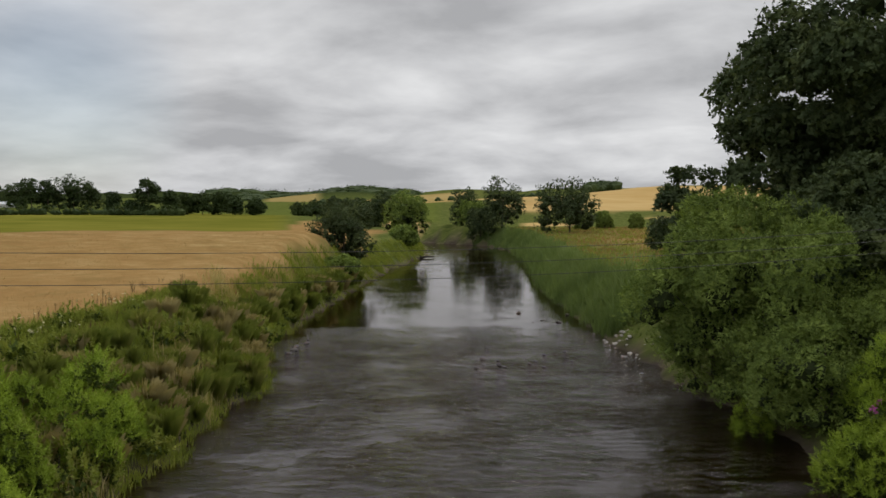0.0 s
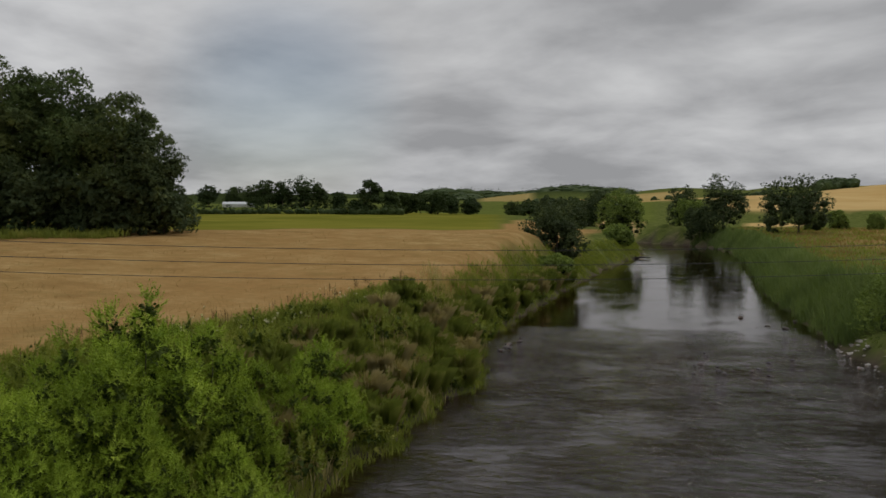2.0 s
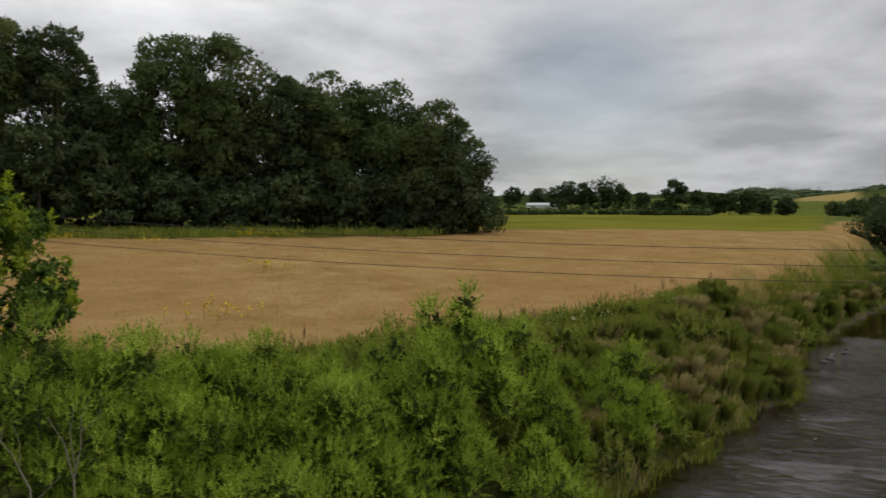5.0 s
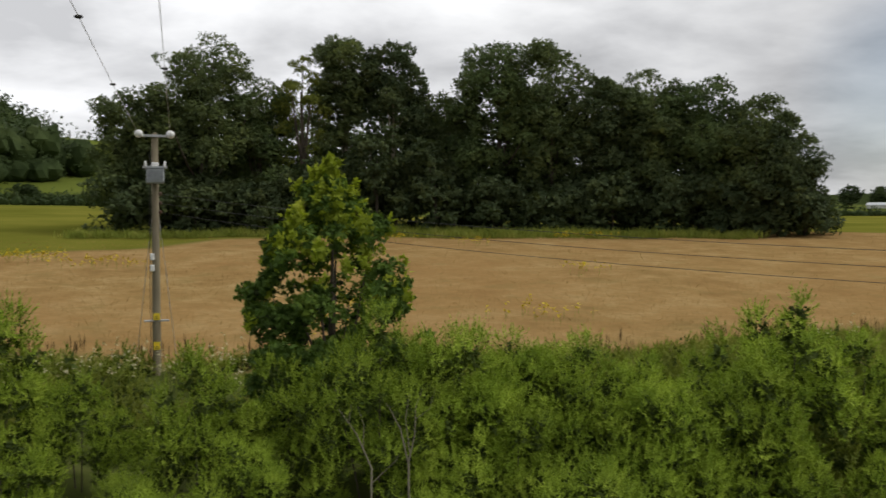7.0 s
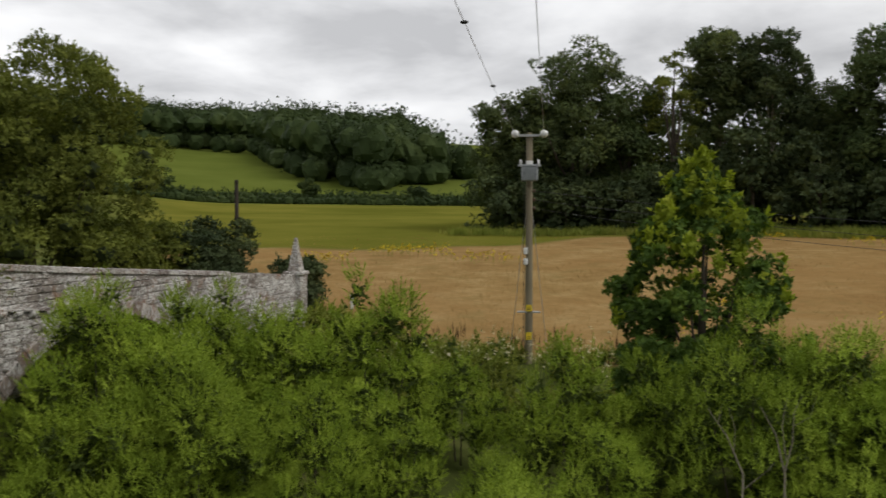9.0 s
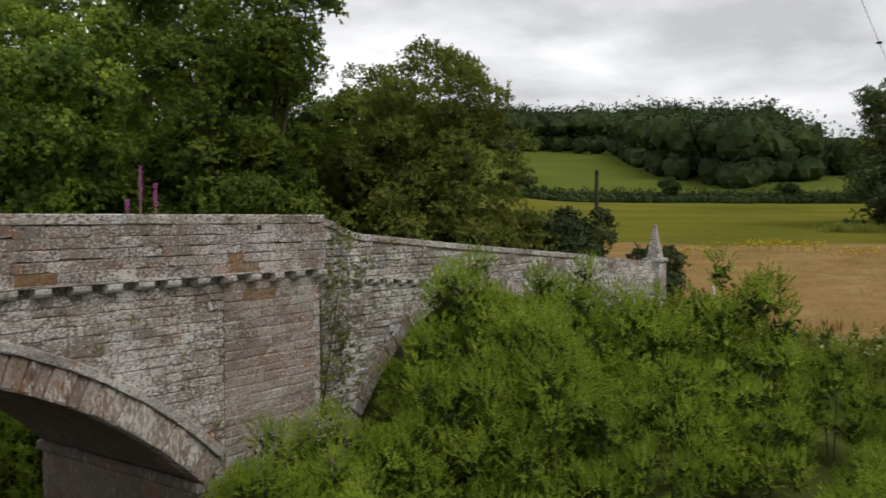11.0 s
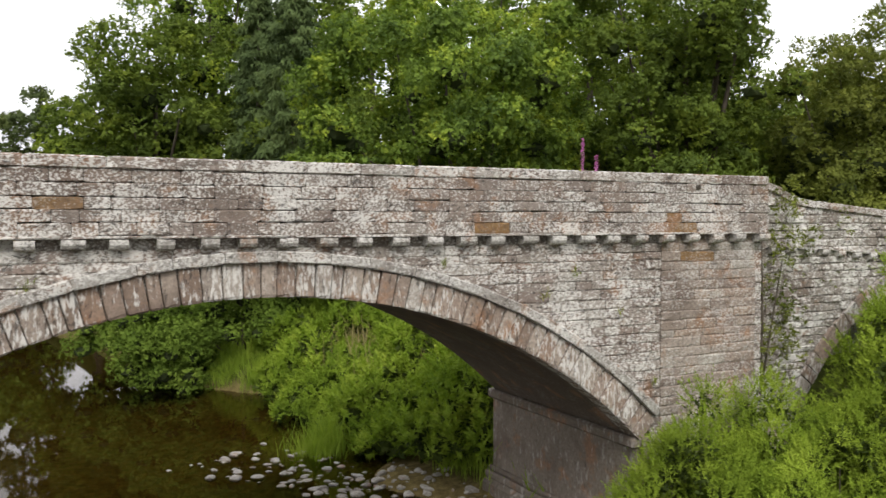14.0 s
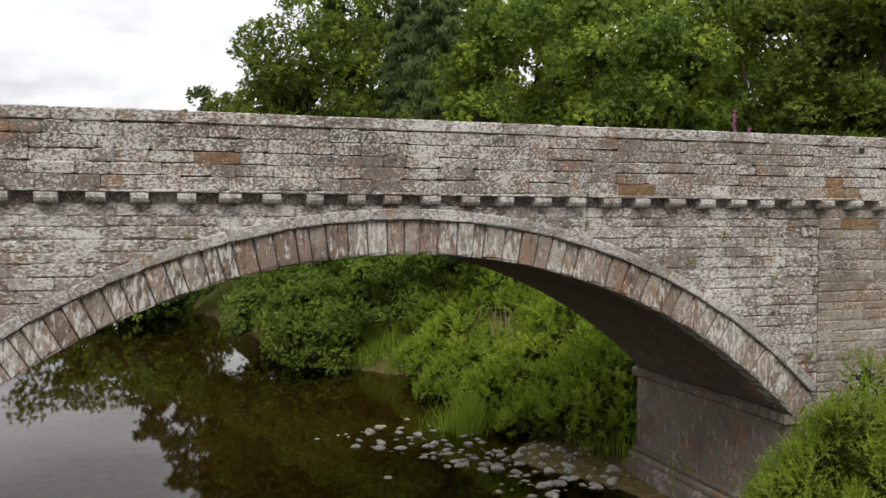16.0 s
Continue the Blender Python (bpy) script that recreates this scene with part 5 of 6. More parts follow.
# arching grass tussocks crowding the water's edge and the slope above it
def tussock_mesh(seed, mat, n=260, height=1.15):
    rng = np.random.default_rng(seed)
    a, r = rng.uniform(0, 6.28, n), 0.34 * np.sqrt(rng.random(n))
    out = np.stack([np.cos(a), np.sin(a), 0 * a], 1)
    foot = out * r[:, None]
    h = height * rng.uniform(0.55, 1.1, (n, 1))
    fall = rng.uniform(0.05, 0.6, (n, 1)) ** 1.3
    side = np.cross(out, [0, 0, 1.0]) * 0.012
    mid = foot + out * h * fall * 0.4 + np.array([0, 0, 1.0]) * h * 0.75
    tip = foot + out * h * fall + np.array([0, 0, 1.0]) * h * (1.0 - 0.3 * fall)
    v = np.stack([foot - side * 0.6, foot + side * 0.6, mid + side, tip, mid - side], 1).reshape(-1, 3)
    return mesh_of("grass_tussock", v, np.arange(5 * n).reshape(n, 5), mat)


TUSSOCKS = [tussock_mesh(440 + k, (M_GRASS, M_GRASS, M_SEED)[k % 3]) for k in range(6)]
tp = scatter(6000, 441, -30, 0, 27, 118, lambda x, y, g: (x < 0) & (g > 0.1) & (g < 5.0) & (x > hx(y) + 0.8))
gaps = river_gap(tp[:, 0], tp[:, 1])
tp = np.concatenate([tp[gaps < 1.3][:110], tp[gaps >= 1.3][:90]])
for k, (x, y) in enumerate(tp):
    q = V_RNG.uniform(0.75, 1.35) * (1.25 if y > 60 else 1.0)
    ob = tagged(new("grass_tussock", TUSSOCKS[k % 6]), "pale seeding grass tussock on the bank" if k % 3 == 2 else "arching green grass tussock on the bank", "grass", "bank tussocks")
    ob.matrix_world = pose(x, y, ground_z(x, y) - 0.05, 0, 0, V_RNG.uniform(0, 360)) @ Matrix.Diagonal((q, q, q, 1))

# reed bed on the right bank
p = scatter(40000, 411, 5, 40, 63, 270, lambda x, y, g: (g > -0.6) & (g < np.interp(y, [44, 60, 90, 120, 200, 270], [5, 5.5, 4.2, 3.4, 3.2, 3.2])))
near = p[p[:, 1] < 110]
tuft_field("reed_bed", "dense tall green reeds lining the river", near[:3600], 12, 0.25, 2.1, 0.065, M_REED, 412, 0.4, "reeds")
farp = p[p[:, 1] >= 110]
tuft_field("reed_bed", "dense tall green reeds lining the river", farp[:3000], 9, 0.35, 2.2, 0.13, M_REED, 413, 0.35, "reeds")
p = scatter(30000, 414, 8, 110, 60, 260, lambda x, y, g: (g > 5))
tuft_field("rough_grass", "rough green and straw-coloured grass field", p[:2600], 7, 0.6, 0.7, 0.14, M_GRASS, 415)
tuft_field("rough_grass", "rough straw-coloured grass beyond the reeds", p[2600:6200], 7, 0.6, 0.6, 0.12, M_HAY, 416)

# hay meadow
p = scatter(30000, 423, -110, -20, 10, 100, lambda x, y, g: (np.abs(np.hypot(x, y) - 97 - 2 * np.sin(x * 0.2)) < 3.5) & (np.degrees(np.arctan2(-x, y)) > 34) & (np.degrees(np.arctan2(-x, y)) < 77))
tuft_field("rough_grass", "dark green rough grass at the foot of the copse", p[:1500], 9, 0.5, 0.95, 0.12, M_GRASS, 424)
p = scatter(60000, 417, -95, -12, -10, 118, lambda x, y, g: (x < hx(y) + 0.8) & (np.hypot(x, y) < 108) & (np.degrees(np.arctan2(-x, y)) < 100))
d = np.hypot(p[:, 0], p[:, 1])
tuft_field("hay_meadow", "dry golden hay grass in a wide meadow", p[d < 62][:2600], 7, 0.5, 0.22, 0.016, M_HAY, 418, 0.5)
tuft_field("hay_meadow", "dry golden hay grass in a wide meadow", p[d >= 62][:2200], 6, 0.8, 0.2, 0.03, M_HAY, 419, 0.5)


def flower_patch(name, label, spots, per, spread, height, mat, seed, size=0.09):
    """Dots of flower on thin green stems."""
    rng = np.random.default_rng(seed)
    c = np.repeat(np.asarray(spots), per, 0) + rng.normal(0, spread, (len(spots) * per, 2))
    z = land(c[:, 0], c[:, 1]) + height * rng.uniform(0.7, 1.1, len(c))
    pts = np.stack([c[:, 0], c[:, 1], z], 1)
    v, f = leaves(rng, np.repeat(pts, 4, 0) + rng.normal(0, size * 0.5, (len(pts) * 4, 3)), np.tile([0.6, 0.2, 0.1], (len(pts) * 4, 1)), np.tile([0, 0, 1.0], (len(pts) * 4, 1)), size, size, spread=0.9)
    tagged(new(name, mesh_of(name, v, f, mat)), label, "flowers", kind="stuff")
    stems = np.stack([c[:, 0], c[:, 1], land(c[:, 0], c[:, 1])], 1)
    v, f = blades(rng, stems, height, 0.03, 0.1)
    tagged(new(name.replace("flowers", "stems"), mesh_of("stems", v, f, M_GRASS)), "thin green flower stems", "stems", kind="stuff")


flower_patch("ragwort_flowers", "yellow ragwort flowering in the meadow", [at(a, r) for a, r in ((81.5, 70), (80.5, 70), (79, 72), (78, 69), (76, 66), (74.5, 66), (60.5, 45), (48, 43), (45, 60), (52, 82), (57, 88), (46, 90), (44, 92), (63, 40), (85, 66), (86, 67))], 22, 1.0, 0.75, M_RAG, 421, 0.17)
flower_patch("white_flowers", "white umbel flowers among bank herbs", [at(a, r) for a, r in ((70, 30.5), (72.5, 30), (74, 30.5), (76, 31), (78, 30), (68.5, 30), (66.5, 29), (80, 29.5), (20, 46), (24, 40), (84, 30), (30, 37))], 16, 0.9, 1.35, M_WHITE, 422, 0.09)

# ---- poles and wires ----
M_POLE = bark_mat("weathered_pole_wood", (0.16, 0.135, 0.09), (0.27, 0.235, 0.16))
M_TAR = bark_mat("tarred_pole_wood", (0.03, 0.025, 0.02), (0.06, 0.05, 0.04))


def plain(name, col, rough=0.5, metal=0.0, var=0.15):
    a = Mat(name, rough, 0.4)
    a.bsdf.inputs["Metallic"].default_value = metal
    t = a.noise(6.0, 4)
    a.color(a.ramp(t, [(0.3, tuple(c * (1 - var) for c in col)), (0.7, tuple(min(1, c * (1 + var)) for c in col))]))
    return a.m


M_GREYBOX = plain("grey_painted_steel", (0.32, 0.34, 0.35))
M_PORC = plain("white_porcelain", (0.72, 0.72, 0.7), 0.25)
M_YEL = plain("yellow_warning_plate", (0.75, 0.55, 0.03))
M_STEEL = plain("galvanised_steel", (0.42, 0.43, 0.44), 0.45, 0.8)
M_WIRE = plain("dark_cable", (0.035, 0.033, 0.032), 0.6)
M_BROWNINS = plain("brown_insulator", (0.1, 0.05, 0.03), 0.3)


def turned(bm, prof, m, seg=10):
    """A lathe shape from (radius, height) pairs."""
    rings = []
    for r, z in prof:
        rings.append([bm.verts.new(m @ Vector((r * math.cos(2 * math.pi * i / seg), r * math.sin(2 * math.pi * i / seg), z))) for i in range(seg)])
    for a, b in zip(rings[:-1], rings[1:]):
        for i in range(seg):
            j = (i + 1) % seg
            bm.faces.new((a[i], a[j], b[j], b[i]))
    bm.faces.new(rings[0][::-1])
    bm.faces.new(rings[-1])


def pole_shaft(h, r0, r1, mat, root):
    v, f = tubes([[(0, 0, -0.6, r0), (0, 0, h * 0.5, (r0 + r1) / 2), (0, 0, h - 0.08, r1), (0, 0, h, r1 * 0.55)]], 12)
    part_of("shaft", mesh_of("shaft", v, f, mat, True), root)


PX, PY = at(72.4, 33.0)
PZ = ground_z(PX, PY)
PTOP = 12.0
wire_pole = tagged(new("utility_pole"), "weathered wooden power pole with grey transformer and yellow plates", "utility pole")
wire_pole.matrix_world = pose(PX, PY, PZ, 0, 0, 72.4)     # local -y faces the river
pole_shaft(PTOP - PZ, 0.155, 0.115, M_POLE, wire_pole)


def on_pole(z):
    return z - PZ


# top cross arm with two white insulators
bm = bmesh.new()
box(bm, -0.6, 0.6, -0.16, -0.1, on_pole(11.84), on_pole(11.92))
part("cross_arm", bm, M_STEEL, wire_pole)
for s in (-1, 1):
    bm = bmesh.new()
    turned(bm, [(0.05, -0.08), (0.13, -0.05), (0.15, 0.02), (0.12, 0.09), (0.05, 0.13)], pose(s * 0.53, -0.2, on_pole(11.93), 90, 0, 0))
    part("insulator", bm, M_PORC, wire_pole, "round white insulator", True)
# transformer tank with cooling ribs and bushings
bm = bmesh.new()
box(bm, -0.3, 0.3, -0.62, -0.16, on_pole(10.2), on_pole(10.72))
bevelled(bm, 0.03)
tank = part("transformer", bm, M_GREYBOX, wire_pole, "grey steel transformer tank")
bm = bmesh.new()
box(bm, -0.33, 0.33, -0.65, -0.13, on_pole(10.72), on_pole(10.78))
part("tank_lid", bm, M_GREYBOX, tank)
for k in range(6):
    bm = bmesh.new()
    box(bm, -0.25 + k * 0.1 - 0.012, -0.25 + k * 0.1 + 0.012, -0.68, -0.61, on_pole(10.26), on_pole(10.66))
    part("cooling_fin", bm, M_GREYBOX, tank)
for x in (-0.34, 0.34):
    bm = bmesh.new()
    turned(bm, [(0.03, 0), (0.06, 0.03), (0.03, 0.06), (0.06, 0.09), (0.03, 0.12), (0.05, 0.15), (0.02, 0.2)], pose(x * 0.95, -0.38, on_pole(10.78)))
    part("bushing", bm, M_PORC, tank, "white ribbed bushing", True)
bm = bmesh.new()
box(bm, -0.12, 0.12, -0.5, -0.3, on_pole(10.78), on_pole(10.93))
bevelled(bm, 0.02)
part("fuse_box", bm, M_PORC, tank)
bm = bmesh.new()
box(bm, -0.42, 0.42, -0.19, -0.12, on_pole(10.74), on_pole(10.82))
part("bracket", bm, M_STEEL, wire_pole)
LV = [9.85, 9.52, 9.2]
for z in LV:
    bm = bmesh.new()
    turned(bm, [(0.035, -0.06), (0.06, -0.03), (0.035, 0.0), (0.06, 0.03), (0.03, 0.06)], pose(0.17, 0.0, on_pole(z), 0, 0, 0))
    part("wire_insulator", bm, M_BROWNINS, wire_pole, "small brown wire insulator", True)
for z in (7.62, 7.22):
    bm = bmesh.new()
    box(bm, -0.2, -0.05, -0.22, -0.08, on_pole(z - 0.12), on_pole(z + 0.12))
    bevelled(bm, 0.025)
    part("fuse_carrier", bm, M_PORC, wire_pole, "white cut-out fuse box")
bm = bmesh.new()
box(bm, -0.42, 0.42, -0.13, 0.13, on_pole(5.32), on_pole(5.36))
part("climbing_guard", bm, M_STEEL, wire_pole)
for z0, z1 in ((5.38, 5.62), (4.32, 4.6)):
    bm = bmesh.new()
    box(bm, -0.11, 0.11, -0.175, -0.155, on_pole(z0), on_pole(z1))
    bevelled(bm, 0.004)
    part("warning_plate", bm, M_YEL, wire_pole, "yellow warning plate")
    bm = bmesh.new()
    box(bm, -0.07, 0.07, -0.179, -0.174, on_pole(z0 + 0.05), on_pole(z0 + 0.075))
    box(bm, -0.05, 0.05, -0.179, -0.174, on_pole(z0 + 0.11), on_pole(z0 + 0.13))
    part("plate_marks", bm, M_WIRE, wire_pole)
v, f = tubes([[(-0.17, 0.02, on_pole(11.5), 0.012), (-0.2, 0.02, on_pole(8.0), 0.012), (-0.2, 0.02, on_pole(4.2), 0.012)]], 5)
part_of("earth_cable", mesh_of("earth_cable", v, f, M_WIRE), wire_pole)
for s in (-1, 1):
    v, f = tubes([[(s * 0.12, 0.05, on_pole(9.0), 0.01), (s * 0.75, 0.3, -0.1, 0.01)]], 4)
    part_of("stay_wire", mesh_of("stay_wire", v, f, M_STEEL), wire_pole)

# a dark telegraph pole behind the approach wall
TX, TY = at(90.9, 48)
tele = tagged(new("telegraph_pole"), "dark tarred telegraph pole behind the bridge wall", "utility pole")
tele.matrix_world = pose(TX, TY, ground_z(TX, TY))
pole_shaft(10.75 - ground_z(TX, TY), 0.13, 0.1, M_TAR, tele)
bm = bmesh.new()
box(bm, -0.14, 0.14, -0.1, 0.1, 10.6 - ground_z(TX, TY), 10.8 - ground_z(TX, TY))
bevelled(bm, 0.03)
part("pole_cap", bm, M_TAR, tele)


def run_wire(name, label, a, b, low, width, n=40, at_low=None, mat=None):
    """A hanging wire from a to b; low: height of its lowest point."""
    a, b = Vector(a), Vector(b)
    pts = []
    for i in range(n + 1):
        t = i / n
        x, y = a.x + t * (b.x - a.x), a.y + t * (b.y - a.y)
        t0 = at_low
        k = (a.z - low) / t0 ** 2 if t < t0 else (b.z - low) / (1 - t0) ** 2
        pts.append((x, y, low + k * (t - t0) ** 2, width))
    v, f = tubes([pts], 5)
    return tagged(new(name, mesh_of(name, v, f, mat or M_WIRE, True)), label, "cable")


FAR_POLE = (40.0, 33.9)
for i, z in enumerate(LV):
    run_wire("power_cable", "thin dark cable sagging across the river", (PX + 0.15, PY + 0.05, z), (*FAR_POLE, 11.8 - 0.32 * i), 8.3 - 0.33 * i, 0.007, 60, 0.41)
end_pole = tagged(new("utility_pole"), "weathered wooden pole carrying the river cables", "utility pole")
end_pole.matrix_world = pose(*FAR_POLE, ground_z(*FAR_POLE))
pole_shaft(12.2 - ground_z(*FAR_POLE), 0.15, 0.11, M_POLE, end_pole)
ax, ay = -PX / 33.0, -PY / 33.0            # from the pole towards the start point
lx, ly = ay, -ax                           # to the left of the line of sight


def hv(d, lat):
    return PX + ax * (33.0 - d) - lx * lat * -1.0, PY + ay * (33.0 - d) - ly * lat * -1.0


for s in (-1, 1):
    x0, y0 = hv(33.0, 0.53 * s)
    x1, y1 = hv(-42.0, 2.5 + 0.55 * s)
    run_wire("overhead_line", "bare overhead power line running from the pole", (x0, y0, 11.93), (x1, y1, 12.6), 11.75, 0.006, 60, 0.45, M_STEEL)
    for d in ((20.0, 13.3) if s > 0 else (17.5,)):
        t = (33 - d) / 75
        px_, py_ = x0 + t * (x1 - x0), y0 + t * (y1 - y0)
        bm = bmesh.new()
        turned(bm, [(0.01, -0.06), (0.028, -0.03), (0.028, 0.03), (0.01, 0.06)], pose(px_, py_, 11.75 + 0.18 * ((t - 0.45) / 0.45) ** 2, 90, 0, 90 + 71.6), 8)
        ob = part("line_damper", bm, M_WIRE, None)
        tagged(ob, "small dark damper clipped on the line", "line damper")
hx_, hy_ = hv(-42.0, 2.5)
hp_ = tagged(new("utility_pole"), "weathered wooden pole carrying overhead lines", "utility pole")
hp_.matrix_world = pose(hx_, hy_, ground_z(hx_, hy_), 0, 0, 71.6)
pole_shaft(12.7 - ground_z(hx_, hy_), 0.15, 0.11, M_POLE, hp_)
bm = bmesh.new()
box(bm, -0.7, 0.7, -0.06, 0.06, 12.55 - ground_z(hx_, hy_), 12.63 - ground_z(hx_, hy_))
part("cross_arm", bm, M_STEEL, hp_)

# white marker post by the meadow
wx, wy = at(83.7, 46)
mp_ = tagged(new("marker_post"), "short white marker post at the field edge", "post")
mp_.matrix_world = pose(wx, wy, ground_z(wx, wy))
bm = bmesh.new()
box(bm, -0.12, 0.12, -0.08, 0.08, -0.3, 0.75)
bevelled(bm, 0.03)
part("post", bm, M_PORC, mp_)


def farm_shed():
    """A low white-roofed shed far off among trees."""
    x, y = at(26.9, 470)
    root = tagged(new("farm_shed"), "long white farm shed among distant trees", "shed")
    root.matrix_world = pose(x, y, ground_z(x, y), 0, 0, 20)
    bm = bmesh.new()
    box(bm, -8, 8, -4, 4, -0.5, 1.8)
    part("wall", bm, plain("white_render", (0.7, 0.7, 0.68)), root)
    bm = bmesh.new()
    vs = [bm.verts.new(c) for c in ((-8.3, -4.4, 1.7), (8.3, -4.4, 1.7), (8.3, 0, 3.0), (-8.3, 0, 3.0), (-8.3, 4.4, 1.7), (8.3, 4.4, 1.7))]
    bm.faces.new((vs[0], vs[1], vs[2], vs[3]))
    bm.faces.new((vs[3], vs[2], vs[5], vs[4]))
    bm.faces.new((vs[0], vs[3], vs[4]))
    bm.faces.new((vs[1], vs[5], vs[2]))
    part("roof", bm, plain("pale_sheet_roof", (0.55, 0.57, 0.6)), root)


farm_shed()

# ---- stones in and by the river ----
def rock_meshes(n, seed, mat):
    rng = np.random.default_rng(seed)
    out = []
    for k in range(n):
        bm = bmesh.new()
        bmesh.ops.create_icosphere(bm, subdivisions=2, radius=1.0)
        s = rng.uniform(0.6, 1.1, 3)
        off = Vector(rng.uniform(-50, 50, 3))
        for v in bm.verts:
            d = 1 + 0.35 * noise.noise(v.co * 0.9 + off) + 0.12 * noise.noise(v.co * 2.6 + off)
            v.co = Vector((v.co.x * s[0] * d, v.co.y * s[1] * d, v.co.z * 0.62 * s[2] * d))
        me = bpy.data.meshes.new("river_stone")
        bm.to_mesh(me)
        bm.free()
        me.materials.append(mat)
        out.append(me)
    return out


ROCKS = rock_meshes(8, 9, M_ROCK)
M_WET = stone_mat("wet_stones", [(0.05, 0.045, 0.04), (0.09, 0.08, 0.07), (0.13, 0.12, 0.1)], 0.05)
WETROCKS = rock_meshes(5, 10, M_WET)
R_RNG = np.random.default_rng(91)


def strew(n, pick, kinds, size, label, group, sink=0.3):
    for k in range(n):
        x, y = pick()
        s = float(np.exp(R_RNG.uniform(math.log(size[0]), math.log(size[1]))))
        ob = tagged(new("river_stone", kinds[int(R_RNG.integers(len(kinds)))]), label, "stone", group)
        z = max(ground_z(x, y), -0.03)
        ob.matrix_world = pose(x, y, z + s * (0.3 - sink), R_RNG.uniform(-15, 15), R_RNG.uniform(-15, 15), R_RNG.uniform(0, 360)) @ Matrix.Diagonal((s, s, s, 1))


def spit():
    t = R_RNG.random() ** 0.8
    return -18.6 + 2.4 * t + R_RNG.normal(0, 0.7) - 0.4, -12.8 - 8.5 * R_RNG.random() - 1.5 * t


strew(210, spit, ROCKS, (0.04, 0.2), "pale grey river cobble on the gravel spit", "spit cobbles")
strew(26, lambda: (R_RNG.uniform(-19, -15.5), R_RNG.uniform(-23, -17)), ROCKS, (0.07, 0.2), "pale grey cobble in shallow water", "spit cobbles")
strew(60, lambda: (12.6 + R_RNG.normal(0, 0.7), 61 + R_RNG.normal(0, 4)), ROCKS, (0.07, 0.24), "pale stones on a small gravel beach", "beach stones")
strew(18, lambda: (5.5 + R_RNG.normal(0, 2.0), 55 + R_RNG.normal(0, 2.5)), WETROCKS, (0.07, 0.22), "dark wet stone breaking the water", "wet stones", 0.15)
strew(8, lambda: (9.0 + R_RNG.normal(0, 1.8), 78 + R_RNG.normal(0, 5)), WETROCKS, (0.1, 0.3), "dark wet stone breaking the water", "wet stones", 0.15)
strew(8, lambda: (-9.5 + R_RNG.normal(0, 0.8), 60 + R_RNG.normal(0, 2)), WETROCKS, (0.12, 0.35), "dark wet stone breaking the water", "wet stones", 0.15)

# drift log by the left bank far upstream
v, f = tubes([[(0, 0, 0.1, 0.25), (1.6, 0.6, 0.35, 0.2), (3.4, 0.8, 0.3, 0.1)], [(1.5, 0.5, 0.3, 0.1), (2.0, 1.2, 1.0, 0.04)], [(0.6, 0.2, 0.3, 0.12), (0.3, -1.0, 0.8, 0.05)]], 6)
log = tagged(new("drift_log", mesh_of("drift_log", v, f, M_TAR, True)), "dark driftwood log stranded at the bank", "log")
log.matrix_world = pose(-5.2, 186, 0.0)

# ---- growth round the bridge ----
def bp(u, v, z=0.0):
    return BRIDGE @ Vector((u, v, z))


# bushes and tall grass on the far bank, seen under the arch
for k, (x, y, h, rad, m) in enumerate([(-22.8, -33.5, 3.4, 2.0, 0), (-23.5, -36, 5.4, 3.4, 0), (-26, -32.5, 4.8, 2.8, 0), (-29, -38, 6.5, 3.6, 0), (-33, -33, 6, 3.5, 0), (-31, -27, 5, 3.0, 0), (-25, -58, 6, 4, 0), (-36, -74, 7, 5, 0), (-3.5, -72, 7, 5, 0), (-12, -84, 8, 6, 0), (-26, -90, 8, 6, 0), (3, -60, 6, 4.5, 0), (-24, -70, 9, 4.5, 0), (-31, -66, 9, 4.5, 0), (-16, -76, 9, 4.5, 0)]):
    tree_xy(x, y, "alder_bush", "dense green alder bush at the water's edge", h, rad, 0.0, M_ALDER, 500 + k, puffs=60, size=0.75 if k < 5 else 1.4, count=14000 if k < 6 else 3000, leaf=0.16 if k < 5 else 0.4, wide=0.11 if k < 5 else 0.3, limbs=4, group="alders below the bridge", category="bush", share=0.95)
p = scatter(14000, 431, -36, -15, -34, -11, lambda x, y, g: (g > -0.1) & (g < 9))
tuft_field("bank_grass", "lush tall grass on the bank below the bridge", p[:1900], 16, 0.2, 1.1, 0.04, M_LUSH, 432, 0.5)
p = scatter(6000, 434, -27, -20, -27, -15, lambda x, y, g: (g > 1.0) & (g < 7))
tuft_field("seeding_grass", "pale brown seeding grass on the bank below the bridge", p[:150], 14, 0.25, 1.9, 0.03, M_SEED, 435, 0.3)
LUSH = [make_shrub("bank_bush", "lush bright green bush on the bank below the bridge", 340 + k, 2.0, 1.5, M_LUSH, 8000, leaf=0.15, wide=0.07, sprays=7, group="bushes below the bridge", size=0.62, category="bush") for k in range(2)]
